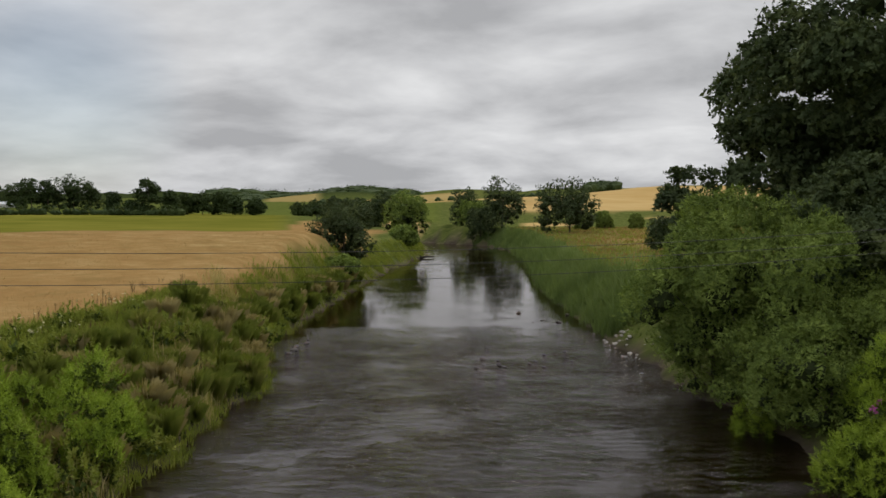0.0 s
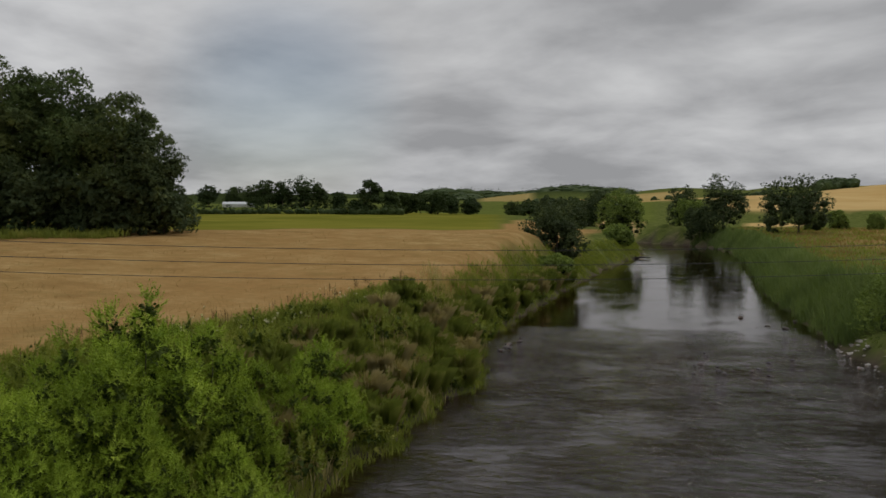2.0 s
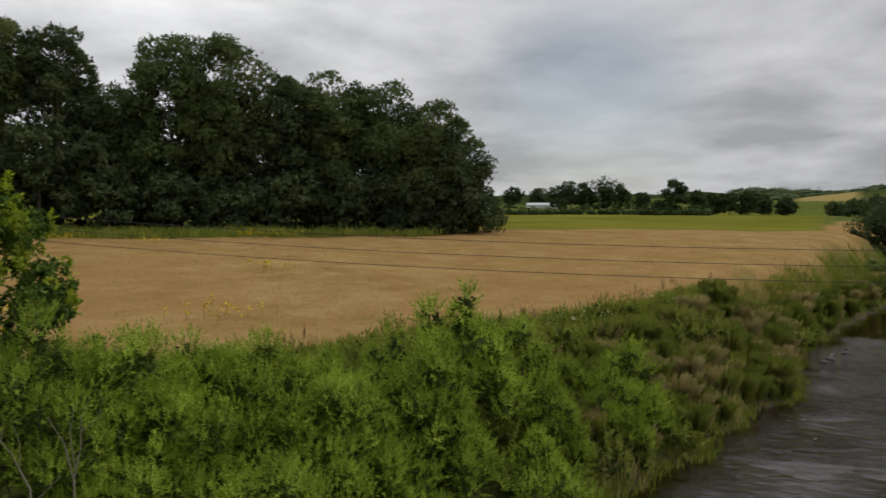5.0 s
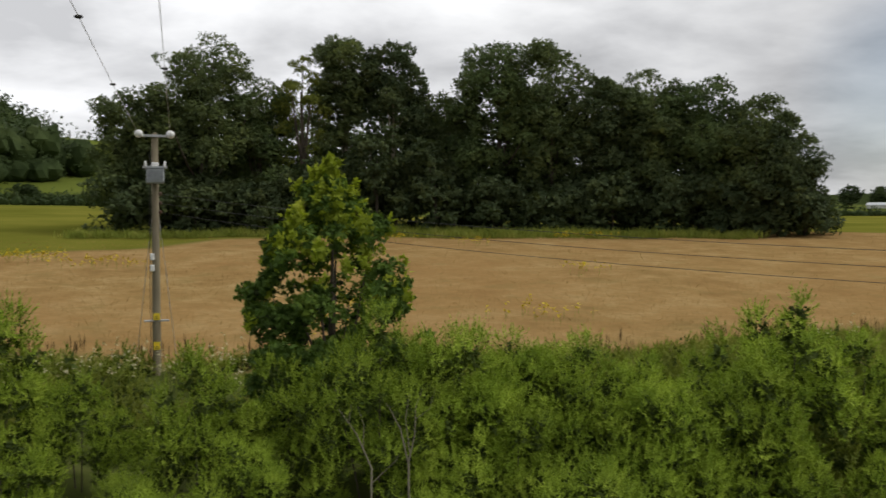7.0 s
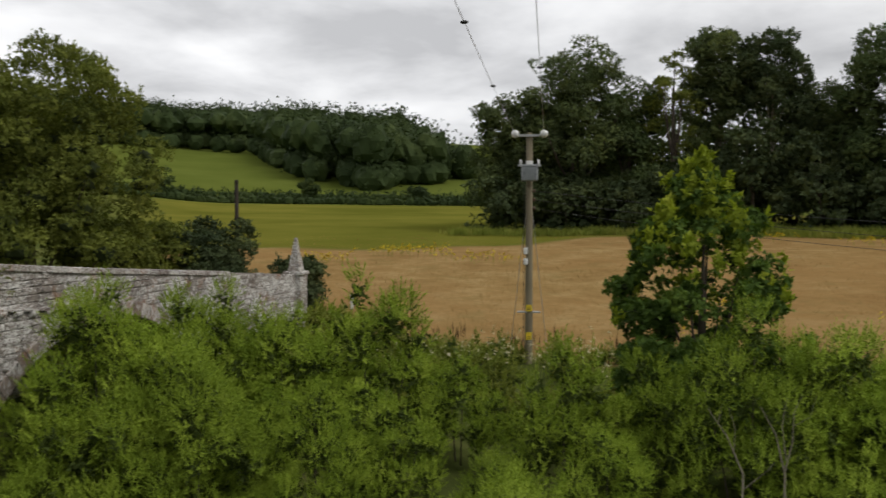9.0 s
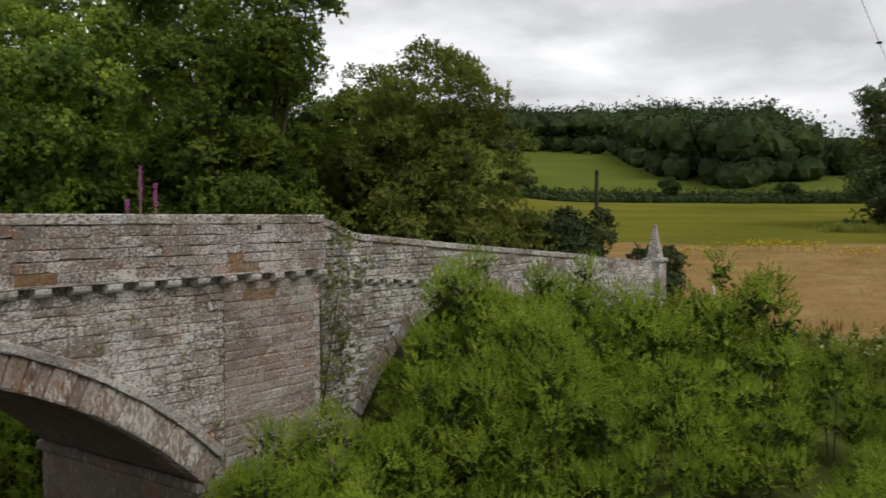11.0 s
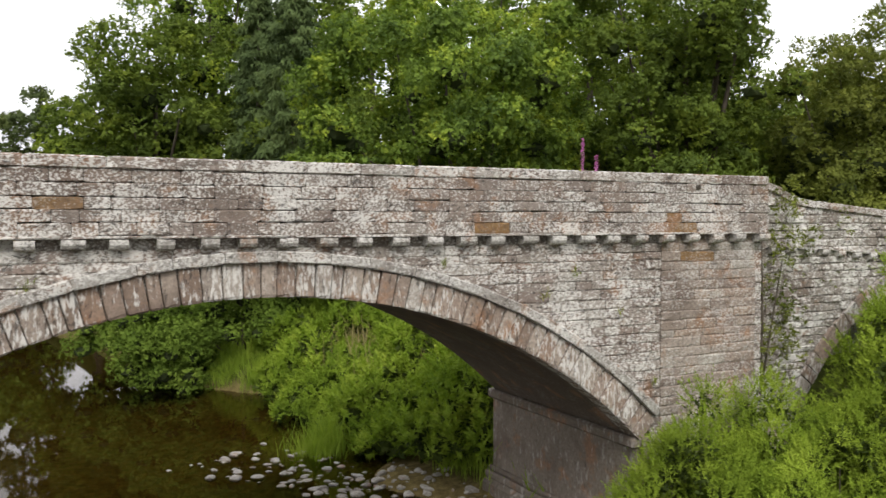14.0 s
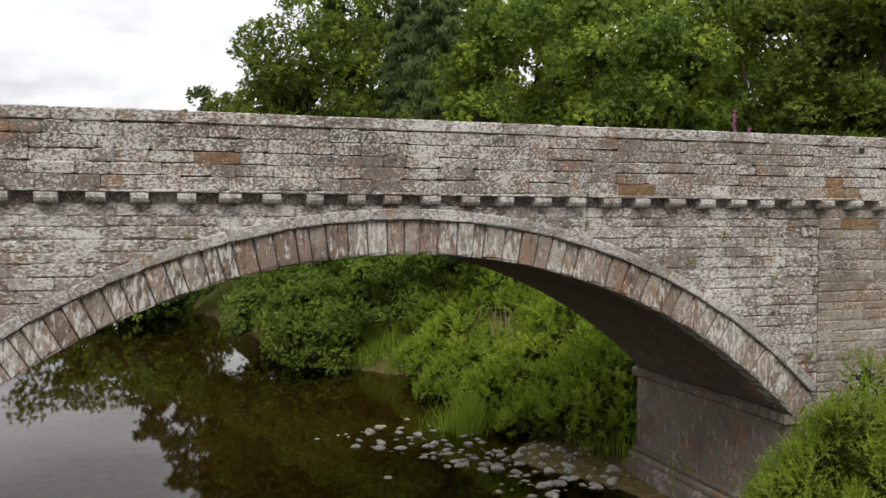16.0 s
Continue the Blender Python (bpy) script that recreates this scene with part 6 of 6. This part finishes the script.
for k, (x, y, s) in enumerate([(-20.2, -15.0, 1.2), (-20.9, -19.2, 1.0), (-22.5, -24.5, 1.1), (-24.0, -27.0, 1.2), (-21.8, -21.8, 1.0), (-29, -22, 1.7), (-28, -18, 1.7), (-30.5, -26, 1.7), (-20.6, -15.3, 1.7), (-21.2, -17.5, 1.5), (-22.0, -20.0, 1.6), (-23.8, -23.0, 1.4), (-25.0, -26.5, 1.5), (-23.0, -16.5, 1.8), (-24.0, -19.5, 1.7), (-26.5, -22.5, 1.6), (-27.5, -26, 1.6), (-25.5, -15.5, 1.9), (-22.3, -13.2, 1.6), (-26.6, -29.3, 1.5)]):
    ob = copy_thing(LUSH[k % 2], pose(x, y, ground_z(x, y) - 0.05, 0, 0, k * 77)) if k > 1 else LUSH[k]
    ob.matrix_world = pose(x, y, ground_z(x, y) - 0.05, 0, 0, k * 77)
    ob.scale = (s * 0.8, s * 0.8, s * 0.8)
p = np.array([(-19.4 + 0.4 * math.sin(k * 2.1), -20.6 + 0.5 * math.cos(k * 1.7)) for k in range(26)])
tuft_field("reed_clump", "bright green reed clump at the water", p, 26, 0.35, 1.5, 0.035, M_LUSH, 433, 0.35, "reeds")

# scrub along the approach wall, behind it and at its foot
for k, (az, r, h, rad, m) in enumerate([(96.6, 47, 4.4, 2.6, 1), (91.9, 47, 4.6, 1.8, 2), (93.6, 50, 4.2, 2.0, 2), (87.0, 46.0, 2.8, 0.75, 2), (99, 48, 4.5, 2.4, 1)]):
    tree_at(az, r, "roadside_bush", "rounded green bush behind the stone wall", h, rad, 0.0, (M_SYC, M_ASH, M_OAK)[m], 540 + k, puffs=34, size=0.75, count=5600, leaf=0.24, wide=0.17, limbs=3, group="roadside bushes", category="bush", share=0.95)
for k, (az, r, s) in enumerate([(86.5, 36, 1.5), (84.5, 38, 1.4), (88.5, 34, 1.5), (82.5, 36, 1.2), (86, 40, 1.2), (90.5, 32, 1.6), (81, 33, 1.2), (79, 34, 1.0), (83.5, 33, 1.4), (86.5, 31, 1.5)]):
    x, y = at(az, r)
    ob = copy_thing(HERBS[k % 3], pose(x, y, ground_z(x, y) - 0.05, 0, 0, k * 53))
    ob.scale = (s * 1.2, s * 1.2, s)
# climber in the corner by the buttress
rng = np.random.default_rng(55)
pf = []
for k in range(60):
    z = rng.uniform(3.4, 8.2)
    q = bp(14.95 + abs(rng.normal(0.0, 0.95)) + 0.12, 0.3 + rng.uniform(-0.15, 0.15), z)
    pf.append((q.x, q.y, q.z, 0.2, 0.3))
iv = tagged(new("climbing_shrub"), "straggly green climber on the wall corner", "climber")
v, f = tubes([[(*bp(15.1, 0.3, 2.2), 0.05), (*bp(15.3, 0.3, 5.0), 0.035), (*bp(15.2, 0.3, 8.0), 0.012)], [(*bp(15.2, 0.3, 3.2), 0.03), (*bp(15.9, 0.3, 6.5), 0.012)]], 5)
part_of("stem", mesh_of("stem", v, f, M_BARK, True), iv)
part_of("foliage", foliage_mesh("foliage", rng, pf, 2600, 0.085, 0.05, M_ASH, share=0.0, spread=0.9), iv)
# wall plants sprouting from joints
for u, z in ((-0.35, 5.98), (0.2, 6.35), (7.0, 6.55), (9.9, 6.3), (11.0, 5.5), (11.9, 4.0), (9.2, 5.9)):
    rng = np.random.default_rng(int(abs(u) * 100))
    q = bp(u, -0.08, z)
    v, f = blades(rng, np.tile(np.array(q[:]), (14, 1)) + rng.normal(0, 0.04, (14, 3)), 0.16, 0.02, 0.9)
    tagged(new("wall_fern", mesh_of("wall_fern", v, f, M_GRASS)), "tiny green tuft growing from a wall joint", "plant", "wall tufts")


def foxglove(u, v, h, seed):
    """Tall flower spikes rooted in the far parapet."""
    rng = np.random.default_rng(seed)
    b = bp(u, v, TOP)
    root = tagged(new("foxglove"), "tall pink foxglove spike on the parapet", "flower")
    vv, f = tubes([[(b.x, b.y, b.z - 0.15, 0.03), (b.x, b.y, b.z + h * 0.6, 0.025), (b.x, b.y, b.z + h, 0.008)]], 6)
    part_of("stem", mesh_of("stem", vv, f, plain("foxglove_stem", (0.2, 0.12, 0.12)), True), root)
    t = rng.random(170)
    a = rng.uniform(0, 6.28, 170)
    pts = np.stack([b.x + 0.02 * np.cos(a), b.y + 0.02 * np.sin(a), b.z + h * (0.25 + 0.75 * t)], 1)
    ax_ = np.stack([np.cos(a), np.sin(a), -0.5 + 0 * a], 1)
    vv, f = leaves(rng, pts, ax_, np.tile([0, 0, 1.0], (170, 1)), 0.06, 0.05, spread=0.2)
    part_of("bells", mesh_of("bells", vv, f, M_PINK), root, "pink bell flowers")


foxglove(14.2, 5.75, 1.3, 1)
foxglove(14.66, 5.75, 0.85, 2)
foxglove(13.8, 5.75, 0.4, 3)

# willowherb clump on the right bank, in flower
x, y = at(-27.4, 31)
wh = make_shrub("willowherb_clump", "bright green willowherb clump with pink flowers", 360, 3.4, 2.2, M_WILLOW, 24000, leaf=0.17, wide=0.045, sprays=40, size=0.55)
wh.matrix_world = pose(x, y, ground_z(x, y) - 0.2)
rng = np.random.default_rng(361)
pf = [(rng.normal(0, 0.7), rng.normal(0, 0.7), 3.1 + rng.uniform(-.2, .3), 0.08, 0.2) for _ in range(14)]
part_of("blossom", foliage_mesh("blossom", rng, pf, 500, 0.07, 0.06, M_PINK, share=0.0), wh, "pink flower spikes")
for k, (az, r, s) in enumerate([(-29.5, 31, 1.2), (-27.5, 36, 1.3), (-30.5, 34, 1.6), (-19.6, 38.6, 0.7)]):
    x, y = at(az, r)
    ob = copy_thing(SHRUBS[k % 5], pose(x, y, ground_z(x, y) - 0.2, 0, 0, 40 * k))
    ob.scale = (s * 0.8,) * 3
# willows crowding the foot of the buttress
for k, (u, v, s) in enumerate([(12.9, -1.3, 0.95), (13.9, -1.4, 1.05), (15.0, -1.6, 0.62), (12.0, -1.2, 1.05), (11.3, -1.5, 0.9), (12.6, -2.8, 0.95), (13.9, -3.0, 1.0), (15.6, -3.2, 0.7)]):
    q = bp(u, v)
    ob = copy_thing(SHRUBS[k % 5], pose(q.x, q.y, ground_z(q.x, q.y) - 0.1, 0, 0, 61 * k))
    ob.scale = (s, s, s)
# bare pale twigs in the willows
tx_, ty_ = at(58.2, 17.4)
tw = tagged(new("dead_branch"), "bare pale forked branch among the willows", "branch")
tw.matrix_world = pose(tx_, ty_, ground_z(tx_, ty_) - 0.1, 0, 0, 58.2)
lines = [[(0.3, 0, 0, 0.045), (0.28, 0, 3.15, 0.035), (0.12, 0.05, 3.85, 0.022), (-0.15, 0.1, 4.35, 0.008)],
         [(0.27, 0, 3.15, 0.03), (0.4, -0.05, 3.75, 0.02), (0.42, 0, 4.3, 0.01), (0.56, 0, 4.65, 0.005)],
         [(0.3, 0, 3.4, 0.02), (0.22, 0, 4.05, 0.014), (0.3, 0.05, 4.55, 0.005)],
         [(-0.5, 0.1, 0, 0.045), (-0.45, 0.1, 3.05, 0.035), (-0.75, 0.1, 3.75, 0.022), (-1.1, 0.1, 4.25, 0.008)],
         [(-0.62, 0.1, 3.45, 0.016), (-0.6, 0.1, 3.9, 0.01), (-0.72, 0.1, 4.3, 0.004)],
         [(-0.9, 0.1, 4, 0.012), (-0.85, 0.12, 4.35, 0.004)],
         [(0.42, 0, 4.05, 0.012), (0.7, 0, 4.25, 0.006), (0.8, 0, 4.65, 0.003)],
         [(-0.45, 0.1, 2.75, 0.02), (0, 0, 3.2, 0.012), (0.1, 0, 3.35, 0.005)]]
lines = [[(x, y, z, r * 0.6) for x, y, z, r in ln] for ln in lines]
v, f = tubes(lines, 5)
part_of("forked_branch", mesh_of("twigs", v, f, M_PALEBARK, True), tw)

# ---- cut stones of the bridge ----
def block_meshes(name, mat, kinds, seed, bev=0.06, rough=0.05, recess=(0.02, 0.06)):
    """Unit blocks, x and z from -0.5 to 0.5, front at y = 0, with worn edges and an uneven face."""
    rng = np.random.default_rng(seed)
    out = []
    for k in range(kinds):
        vs, fs = [], []
        g = np.linspace(-0.5, 0.5, 4)
        g[1], g[2] = -0.5 + bev * 2.2, 0.5 - bev * 2.2
        for i in range(4):
            for j in range(4):
                edge = i in (0, 3) or j in (0, 3)
                corner = i in (0, 3) and j in (0, 3)
                x, z = g[i], g[j]
                y = rng.uniform(*recess) if edge else rng.uniform(-rough, rough)
                if corner:
                    x, z, y = x * rng.uniform(0.93, 1.0), z * rng.uniform(0.9, 1.0), y + 0.03
                vs.append((x + (0 if edge else rng.uniform(-.05, .05)), y, z + (0 if edge else rng.uniform(-.06, .06))))
        for i in range(3):
            for j in range(3):
                a = 4 * i + j
                fs.append((a, a + 4, a + 5, a + 1))
        rim = [0, 4, 8, 12, 13, 14, 15, 11, 7, 3, 2, 1]
        back = len(vs)
        for q in rim:
            vs.append((vs[q][0] * 0.98, 1.0, vs[q][2] * 0.98))
        for q in range(12):
            w = (q + 1) % 12
            fs.append((rim[w], rim[q], back + q, back + w))
        out.append(mesh_of(name, vs, fs, mat))
    return out


def lay(parent, kinds, rows, spans, y, rng, name="stone", depth=0.22, length=(0.35, 0.85), joint=0.007, bulge=0.012, limit=300, rest_mat=None, near=None, slip=0.009):
    """Courses of blocks. rows: heights of the bed joints; spans(z0, z1): stretches of u to fill. Past the limit, or outside the
    stretch near, the blocks are joined into one mesh."""
    made = 0
    rest_v, rest_f, base = [], [], 0
    for z0, z1 in zip(rows[:-1], rows[1:]):
        for a, b in spans(z0, z1):
            u = a
            first = rng.uniform(0.4, 1.0)
            while u < b - 0.02:
                w = rng.uniform(*length) * first
                first = 1.0
                if b - u - w < length[0] * 0.6:
                    w = b - u
                me = kinds[int(rng.integers(len(kinds)))]
                c = (u + w / 2, y + rng.uniform(-bulge, bulge), (z0 + z1) / 2 + rng.uniform(-slip, slip))
                sc = (max(0.03, w - joint), depth, max(0.03, (z1 - z0) * (rng.uniform(0.93, 1.05) if slip > 0.004 else 1.0) - joint))
                flip = -1 if rng.random() < 0.5 else 1
                inside = near is None or near[0] < c[0] < near[1]
                if any(abs(c[0] - ru) < rw and abs(c[2] - rz) < 0.1 for ru, rw, rz in RUSTY):
                    me = K_RUST[made % 3]
                if inside and made < limit:
                    ob = new(name, me)
                    ob.parent = parent
                    ob.matrix_basis = Matrix.LocRotScale(c, Euler((0, rng.uniform(-1.5, 1.5) * slip, 0)), (sc[0], sc[1], sc[2]))
                    made += 1
                else:
                    co = np.array([v.co[:] for v in me.vertices]) * np.array(sc) + np.array(c)
                    rest_v.append(co)
                    rest_f.append(np.array([p.vertices[:] for p in me.polygons]) + base)
                    base += len(co)
                u += w
    if rest_v:
        part_of("stones", mesh_of("stones", np.concatenate(rest_v), np.concatenate(rest_f), rest_mat or kinds[0].materials[0]), parent, kind="stuff")


S_RNG = np.random.default_rng(77)
RUSTY = [(12.35, 0.4, 7.28), (12.3, 0.25, 7.45), (0.4, 0.35, 7.6), (13.3, 0.3, 6.7), (7.8, 0.3, 7.3)]     # iron-stained blocks
K_STONE = block_meshes("stone", M_STONE, 12, 1)
K_PAR = block_meshes("stone", M_PARAPET, 12, 6, recess=(0.0, 0.03), rough=0.035)
K_RING = block_meshes("voussoir", M_RING, 8, 2, bev=0.03, rough=0.02)
K_CAP = block_meshes("coping_stone", M_STONE, 6, 3, bev=0.05, rough=0.03)
K_HOOD = block_meshes("moulding_stone", M_HOOD, 5, 4, bev=0.05, rough=0.02)
K_BUTT = block_meshes("stone", M_BUTT, 10, 7)
K_WING = block_meshes("stone", M_WING, 10, 8, rough=0.1, recess=(0.05, 0.14))
K_RUST = block_meshes("stone", M_RUST, 3, 5)


def beds(z0, z1, step, rng):
    n = max(1, round((z1 - z0) / step))
    z = np.linspace(z0, z1, n + 1)
    z[1:-1] += rng.uniform(-0.025, 0.025, n - 1)
    return list(z)


FACE = -0.17     # the parapet stands proud of the wall below
lay(parapet, K_PAR, beds(STRING + 0.04, TOP - 0.2, 0.21, S_RNG), lambda a, b: [(END_L, END_R)], FACE, S_RNG, near=(-3.4, 15.0), rest_mat=M_PARAPET, depth=0.3, bulge=0.006)
lay(parapet, K_CAP, [TOP - 0.2, TOP], lambda a, b: [(END_L, END_R)], FACE - 0.03, S_RNG, "coping_stone", slip=0.003, depth=0.58, length=(0.7, 1.2), near=(-3.4, 15.0), rest_mat=M_STONE, bulge=0.004)

PIL = (12.08, 14.72)
HOOD_R = ARCH_R + RING


def spandrel_spans(z0, z1):
    """Stretches of wall between hood mouldings and buttresses."""
    zm = (z0 + z1) / 2
    stops = []
    for c in BAYS:
        r = HOOD_R + 0.07
        h = zm - (ARCH_Z - ARCH_R)
        if h < r:
            d = math.sqrt(r * r - h * h)
            if zm > 3.0:
                stops.append((c - d, c + d))
            else:
                stops.append((c - HALF - 0.5, c + HALF + 0.5))
    pils = [(PIL[0] + 0.12, PIL[1]), (BAYS[0] - HALF - PIER_W + 0.15, BAYS[0] - HALF - 0.15)]
    cuts = sorted(stops + pils)
    out, u = [], END_L
    for a, b in cuts:
        if a > u + 0.12:
            out.append((u, a))
        u = max(u, b)
    if END_R - u > 0.12:
        out.append((u, END_R - 0.0))
    return out


lay(spandrel, K_STONE, beds(2.6, STRING - 0.17, 0.185, S_RNG), spandrel_spans, 0.0, S_RNG, near=(-3.4, 12.3), rest_mat=M_STONE, length=(0.28, 0.75), bulge=0.012)


def buttress(u0, u1, parts):
    root = part_of("buttress", None, bridge)
    bm = bmesh.new()
    box(bm, u0 + 0.02, u1 - 0.02, -0.02, 0.3, -0.6, STRING)
    part("buttress_core", bm, M_BUTT, root)
    lay(root, K_BUTT, beds(0.9, STRING - 0.17, 0.2, S_RNG), lambda a, b: [(u0, u1)], -0.045, S_RNG, length=(0.45, 1.0), bulge=0.006, limit=parts, rest_mat=M_BUTT, depth=0.26)


buttress(PIL[0], PIL[1], 200)
buttress(BAYS[0] - HALF - PIER_W + 0.15, BAYS[0] - HALF - 0.15, 0)


def ring_of(c, zc, r0, r1, a0, a1, count, y0, depth, kinds, name, parent, rng, proud=0.012, joint=0.01):
    """Wedge stones of uneven width round an arch."""
    cuts = np.concatenate([[0.0], np.cumsum(rng.uniform(0.72, 1.3, count))])
    cuts = a0 + (a1 - a0) * cuts / cuts[-1]
    for t0, t1 in zip(cuts[:-1], cuts[1:]):
        t = (t0 + t1) / 2
        w = (r0 + r1) / 2 * (t1 - t0)
        ob = new(name, kinds[int(rng.integers(len(kinds)))])
        ob.parent = parent
        rm = (r0 + r1) / 2
        ob.matrix_basis = Matrix.LocRotScale((c + rm * math.sin(t), y0 + rng.uniform(-proud, proud), zc + rm * math.cos(t)), Euler((0, t, 0)), (w - joint, depth, r1 - r0 - 0.004))


A0 = math.asin(HALF / ARCH_R)
for b, c in enumerate(BAYS):
    arch = part_of("arch_ring", None, bridge, "rough wedge stones streaked with white lime")
    ring_of(c, ARCH_Z - ARCH_R, ARCH_R, HOOD_R, -A0, A0, 62, -0.04, 0.5, K_RING, "voussoir", arch, S_RNG, 0.028, 0.022)
    hood = part_of("hood_moulding", None, bridge, "pale projecting arch moulding")
    ring_of(c, ARCH_Z - ARCH_R, HOOD_R, HOOD_R + 0.19, -A0 * 0.985, A0 * 0.985, 24, -0.12, 0.35, K_HOOD, "moulding_stone", hood, S_RNG)
fl = part_of("flood_arch_ring", None, bridge)
ring_of(FLOOD_U, FLOOD_Z, FLOOD_R, FLOOD_R + 0.45, -0.98, 0.98, 34, WING_V - 0.05, 0.4, K_RING, "voussoir", fl, S_RNG)


def corbel_mesh():
    bm = bmesh.new()
    vs = []
    prof = [(0.3, 0.0), (-0.18, 0.0), (-0.2, -0.03), (-0.2, -0.09), (-0.17, -0.14), (-0.1, -0.17), (0.3, -0.17)]
    for x in (-0.155, 0.155):
        vs.append([bm.verts.new((x, y, z)) for y, z in prof])
    n = len(prof)
    bm.faces.new(vs[0][::-1])
    bm.faces.new(vs[1])
    for i in range(n):
        j = (i + 1) % n
        bm.faces.new((vs[0][i], vs[0][j], vs[1][j], vs[1][i]))
    bmesh.ops.recalc_face_normals(bm, faces=bm.faces[:])
    me = bpy.data.meshes.new("corbel")
    bm.to_mesh(me)
    bm.free()
    me.materials.append(M_HOOD)
    return me


CORBEL = corbel_mesh()
string = part_of("string_course", None, bridge, "thin projecting stone band over small corbels")
lay(string, K_CAP, [STRING - 0.0, STRING + 0.05], lambda a, b: [(END_L, END_R)], FACE - 0.035, S_RNG, "band_stone", slip=0.0, depth=0.4, length=(0.8, 1.4), near=(-3.4, 15.0), rest_mat=M_STONE, bulge=0.003)
u = END_R - 0.2
while u > END_L + 0.2:
    near_butt = PIL[0] - 0.1 < u < PIL[1] + 0.1
    ob = new("corbel", CORBEL)
    ob.parent = string
    ob.matrix_basis = Matrix.LocRotScale((u + S_RNG.uniform(-.03, .03), -0.06 if near_butt else 0.0, STRING - 0.002), None, (S_RNG.uniform(0.85, 1.1), 1, S_RNG.uniform(0.92, 1.1)))
    u -= 0.662


def wing_spans(z0, z1):
    zm = (z0 + z1) / 2
    hi = 14.75
    for q in np.linspace(29.6, 15.0, 120):
        if wing_top(q) - 0.14 >= zm + 0.06:
            hi = q
            break
    h = zm - FLOOD_Z
    r = FLOOD_R + 0.46
    if h < r:
        d = math.sqrt(r * r - h * h)
        return [(14.75, FLOOD_U - d)] + ([(FLOOD_U + d, hi)] if FLOOD_U + d < hi - 0.2 else [])
    return [(14.75, hi)] if hi > 15.2 else []


lay(wing, K_WING, beds(2.9, 8.3, 0.19, S_RNG), wing_spans, WING_V, S_RNG, limit=280, near=(14.7, 24.5), rest_mat=M_WING, length=(0.25, 0.6), joint=0.022, bulge=0.02)
wband = part_of("approach_coping", None, bridge)
for i in range(26):
    a, b = 14.96 + 0.56 * i, 14.96 + 0.56 * (i + 1)
    m = (a + b) / 2
    ob = new("coping_stone", K_CAP[i % 6])
    ob.parent = wband
    ob.matrix_basis = Matrix.LocRotScale((m, WING_V - 0.04, wing_top(m) - 0.07), Euler((0, -math.atan2(wing_top(b) - wing_top(a), b - a), 0)), (0.56, 0.55, 0.17))
for i in range(14):
    u = 15.2 + 0.56 * i
    z = wing_top(max(16.6, u)) - 1.12 - (0.05 if u < 17 else 0)
    ob = new("corbel", CORBEL)
    ob.parent = wband
    ob.matrix_basis = Matrix.LocRotScale((u, WING_V + 0.02, z), None, (0.75, 0.7, 0.8))
    ob = new("band_stone", K_CAP[i % 6])
    ob.parent = wband
    ob.matrix_basis = Matrix.LocRotScale((u, WING_V - 0.1, z + 0.03), Euler((0, 0.07, 0)), (0.57, 0.3, 0.06))
# curved end: joined blocks
cv, cf, cb = [], [], 0
for z0, z1 in zip(beds(3.4, 6.9, 0.19, S_RNG)[:-1], beds(3.4, 6.9, 0.19, S_RNG)[1:]):
    s = 0.02
    while s < 0.97:
        u, v = bend(s)
        if z1 < wing_top(u) + 0.02:
            me = K_WING[int(S_RNG.integers(10))]
            m = Matrix.LocRotScale((u, v - 0.02, (z0 + z1) / 2), Euler((0, 0, -math.atan2(1.5 * s, 5.0))), (0.48, 0.2, z1 - z0 - 0.015))
            co = np.array([(m @ q.co)[:] for q in me.vertices])
            cv.append(co)
            cf.append(np.array([p.vertices[:] for p in me.polygons]) + cb)
            cb += len(co)
        s += 0.1 * S_RNG.uniform(0.8, 1.2)
part_of("end_wall_stones", mesh_of("end_wall_stones", np.concatenate(cv), np.concatenate(cf), M_WING), bridge, kind="stuff")

# weep hole: a black block on the parapet face paints its dark inside
bm = bmesh.new()
box(bm, 12.86, 12.98, FACE - 0.022, FACE + 0.02, 8.03, 8.14)
part("weep_hole_shade", bm, M_TAR, parapet, "small square black block painted as a weep hole's shade")
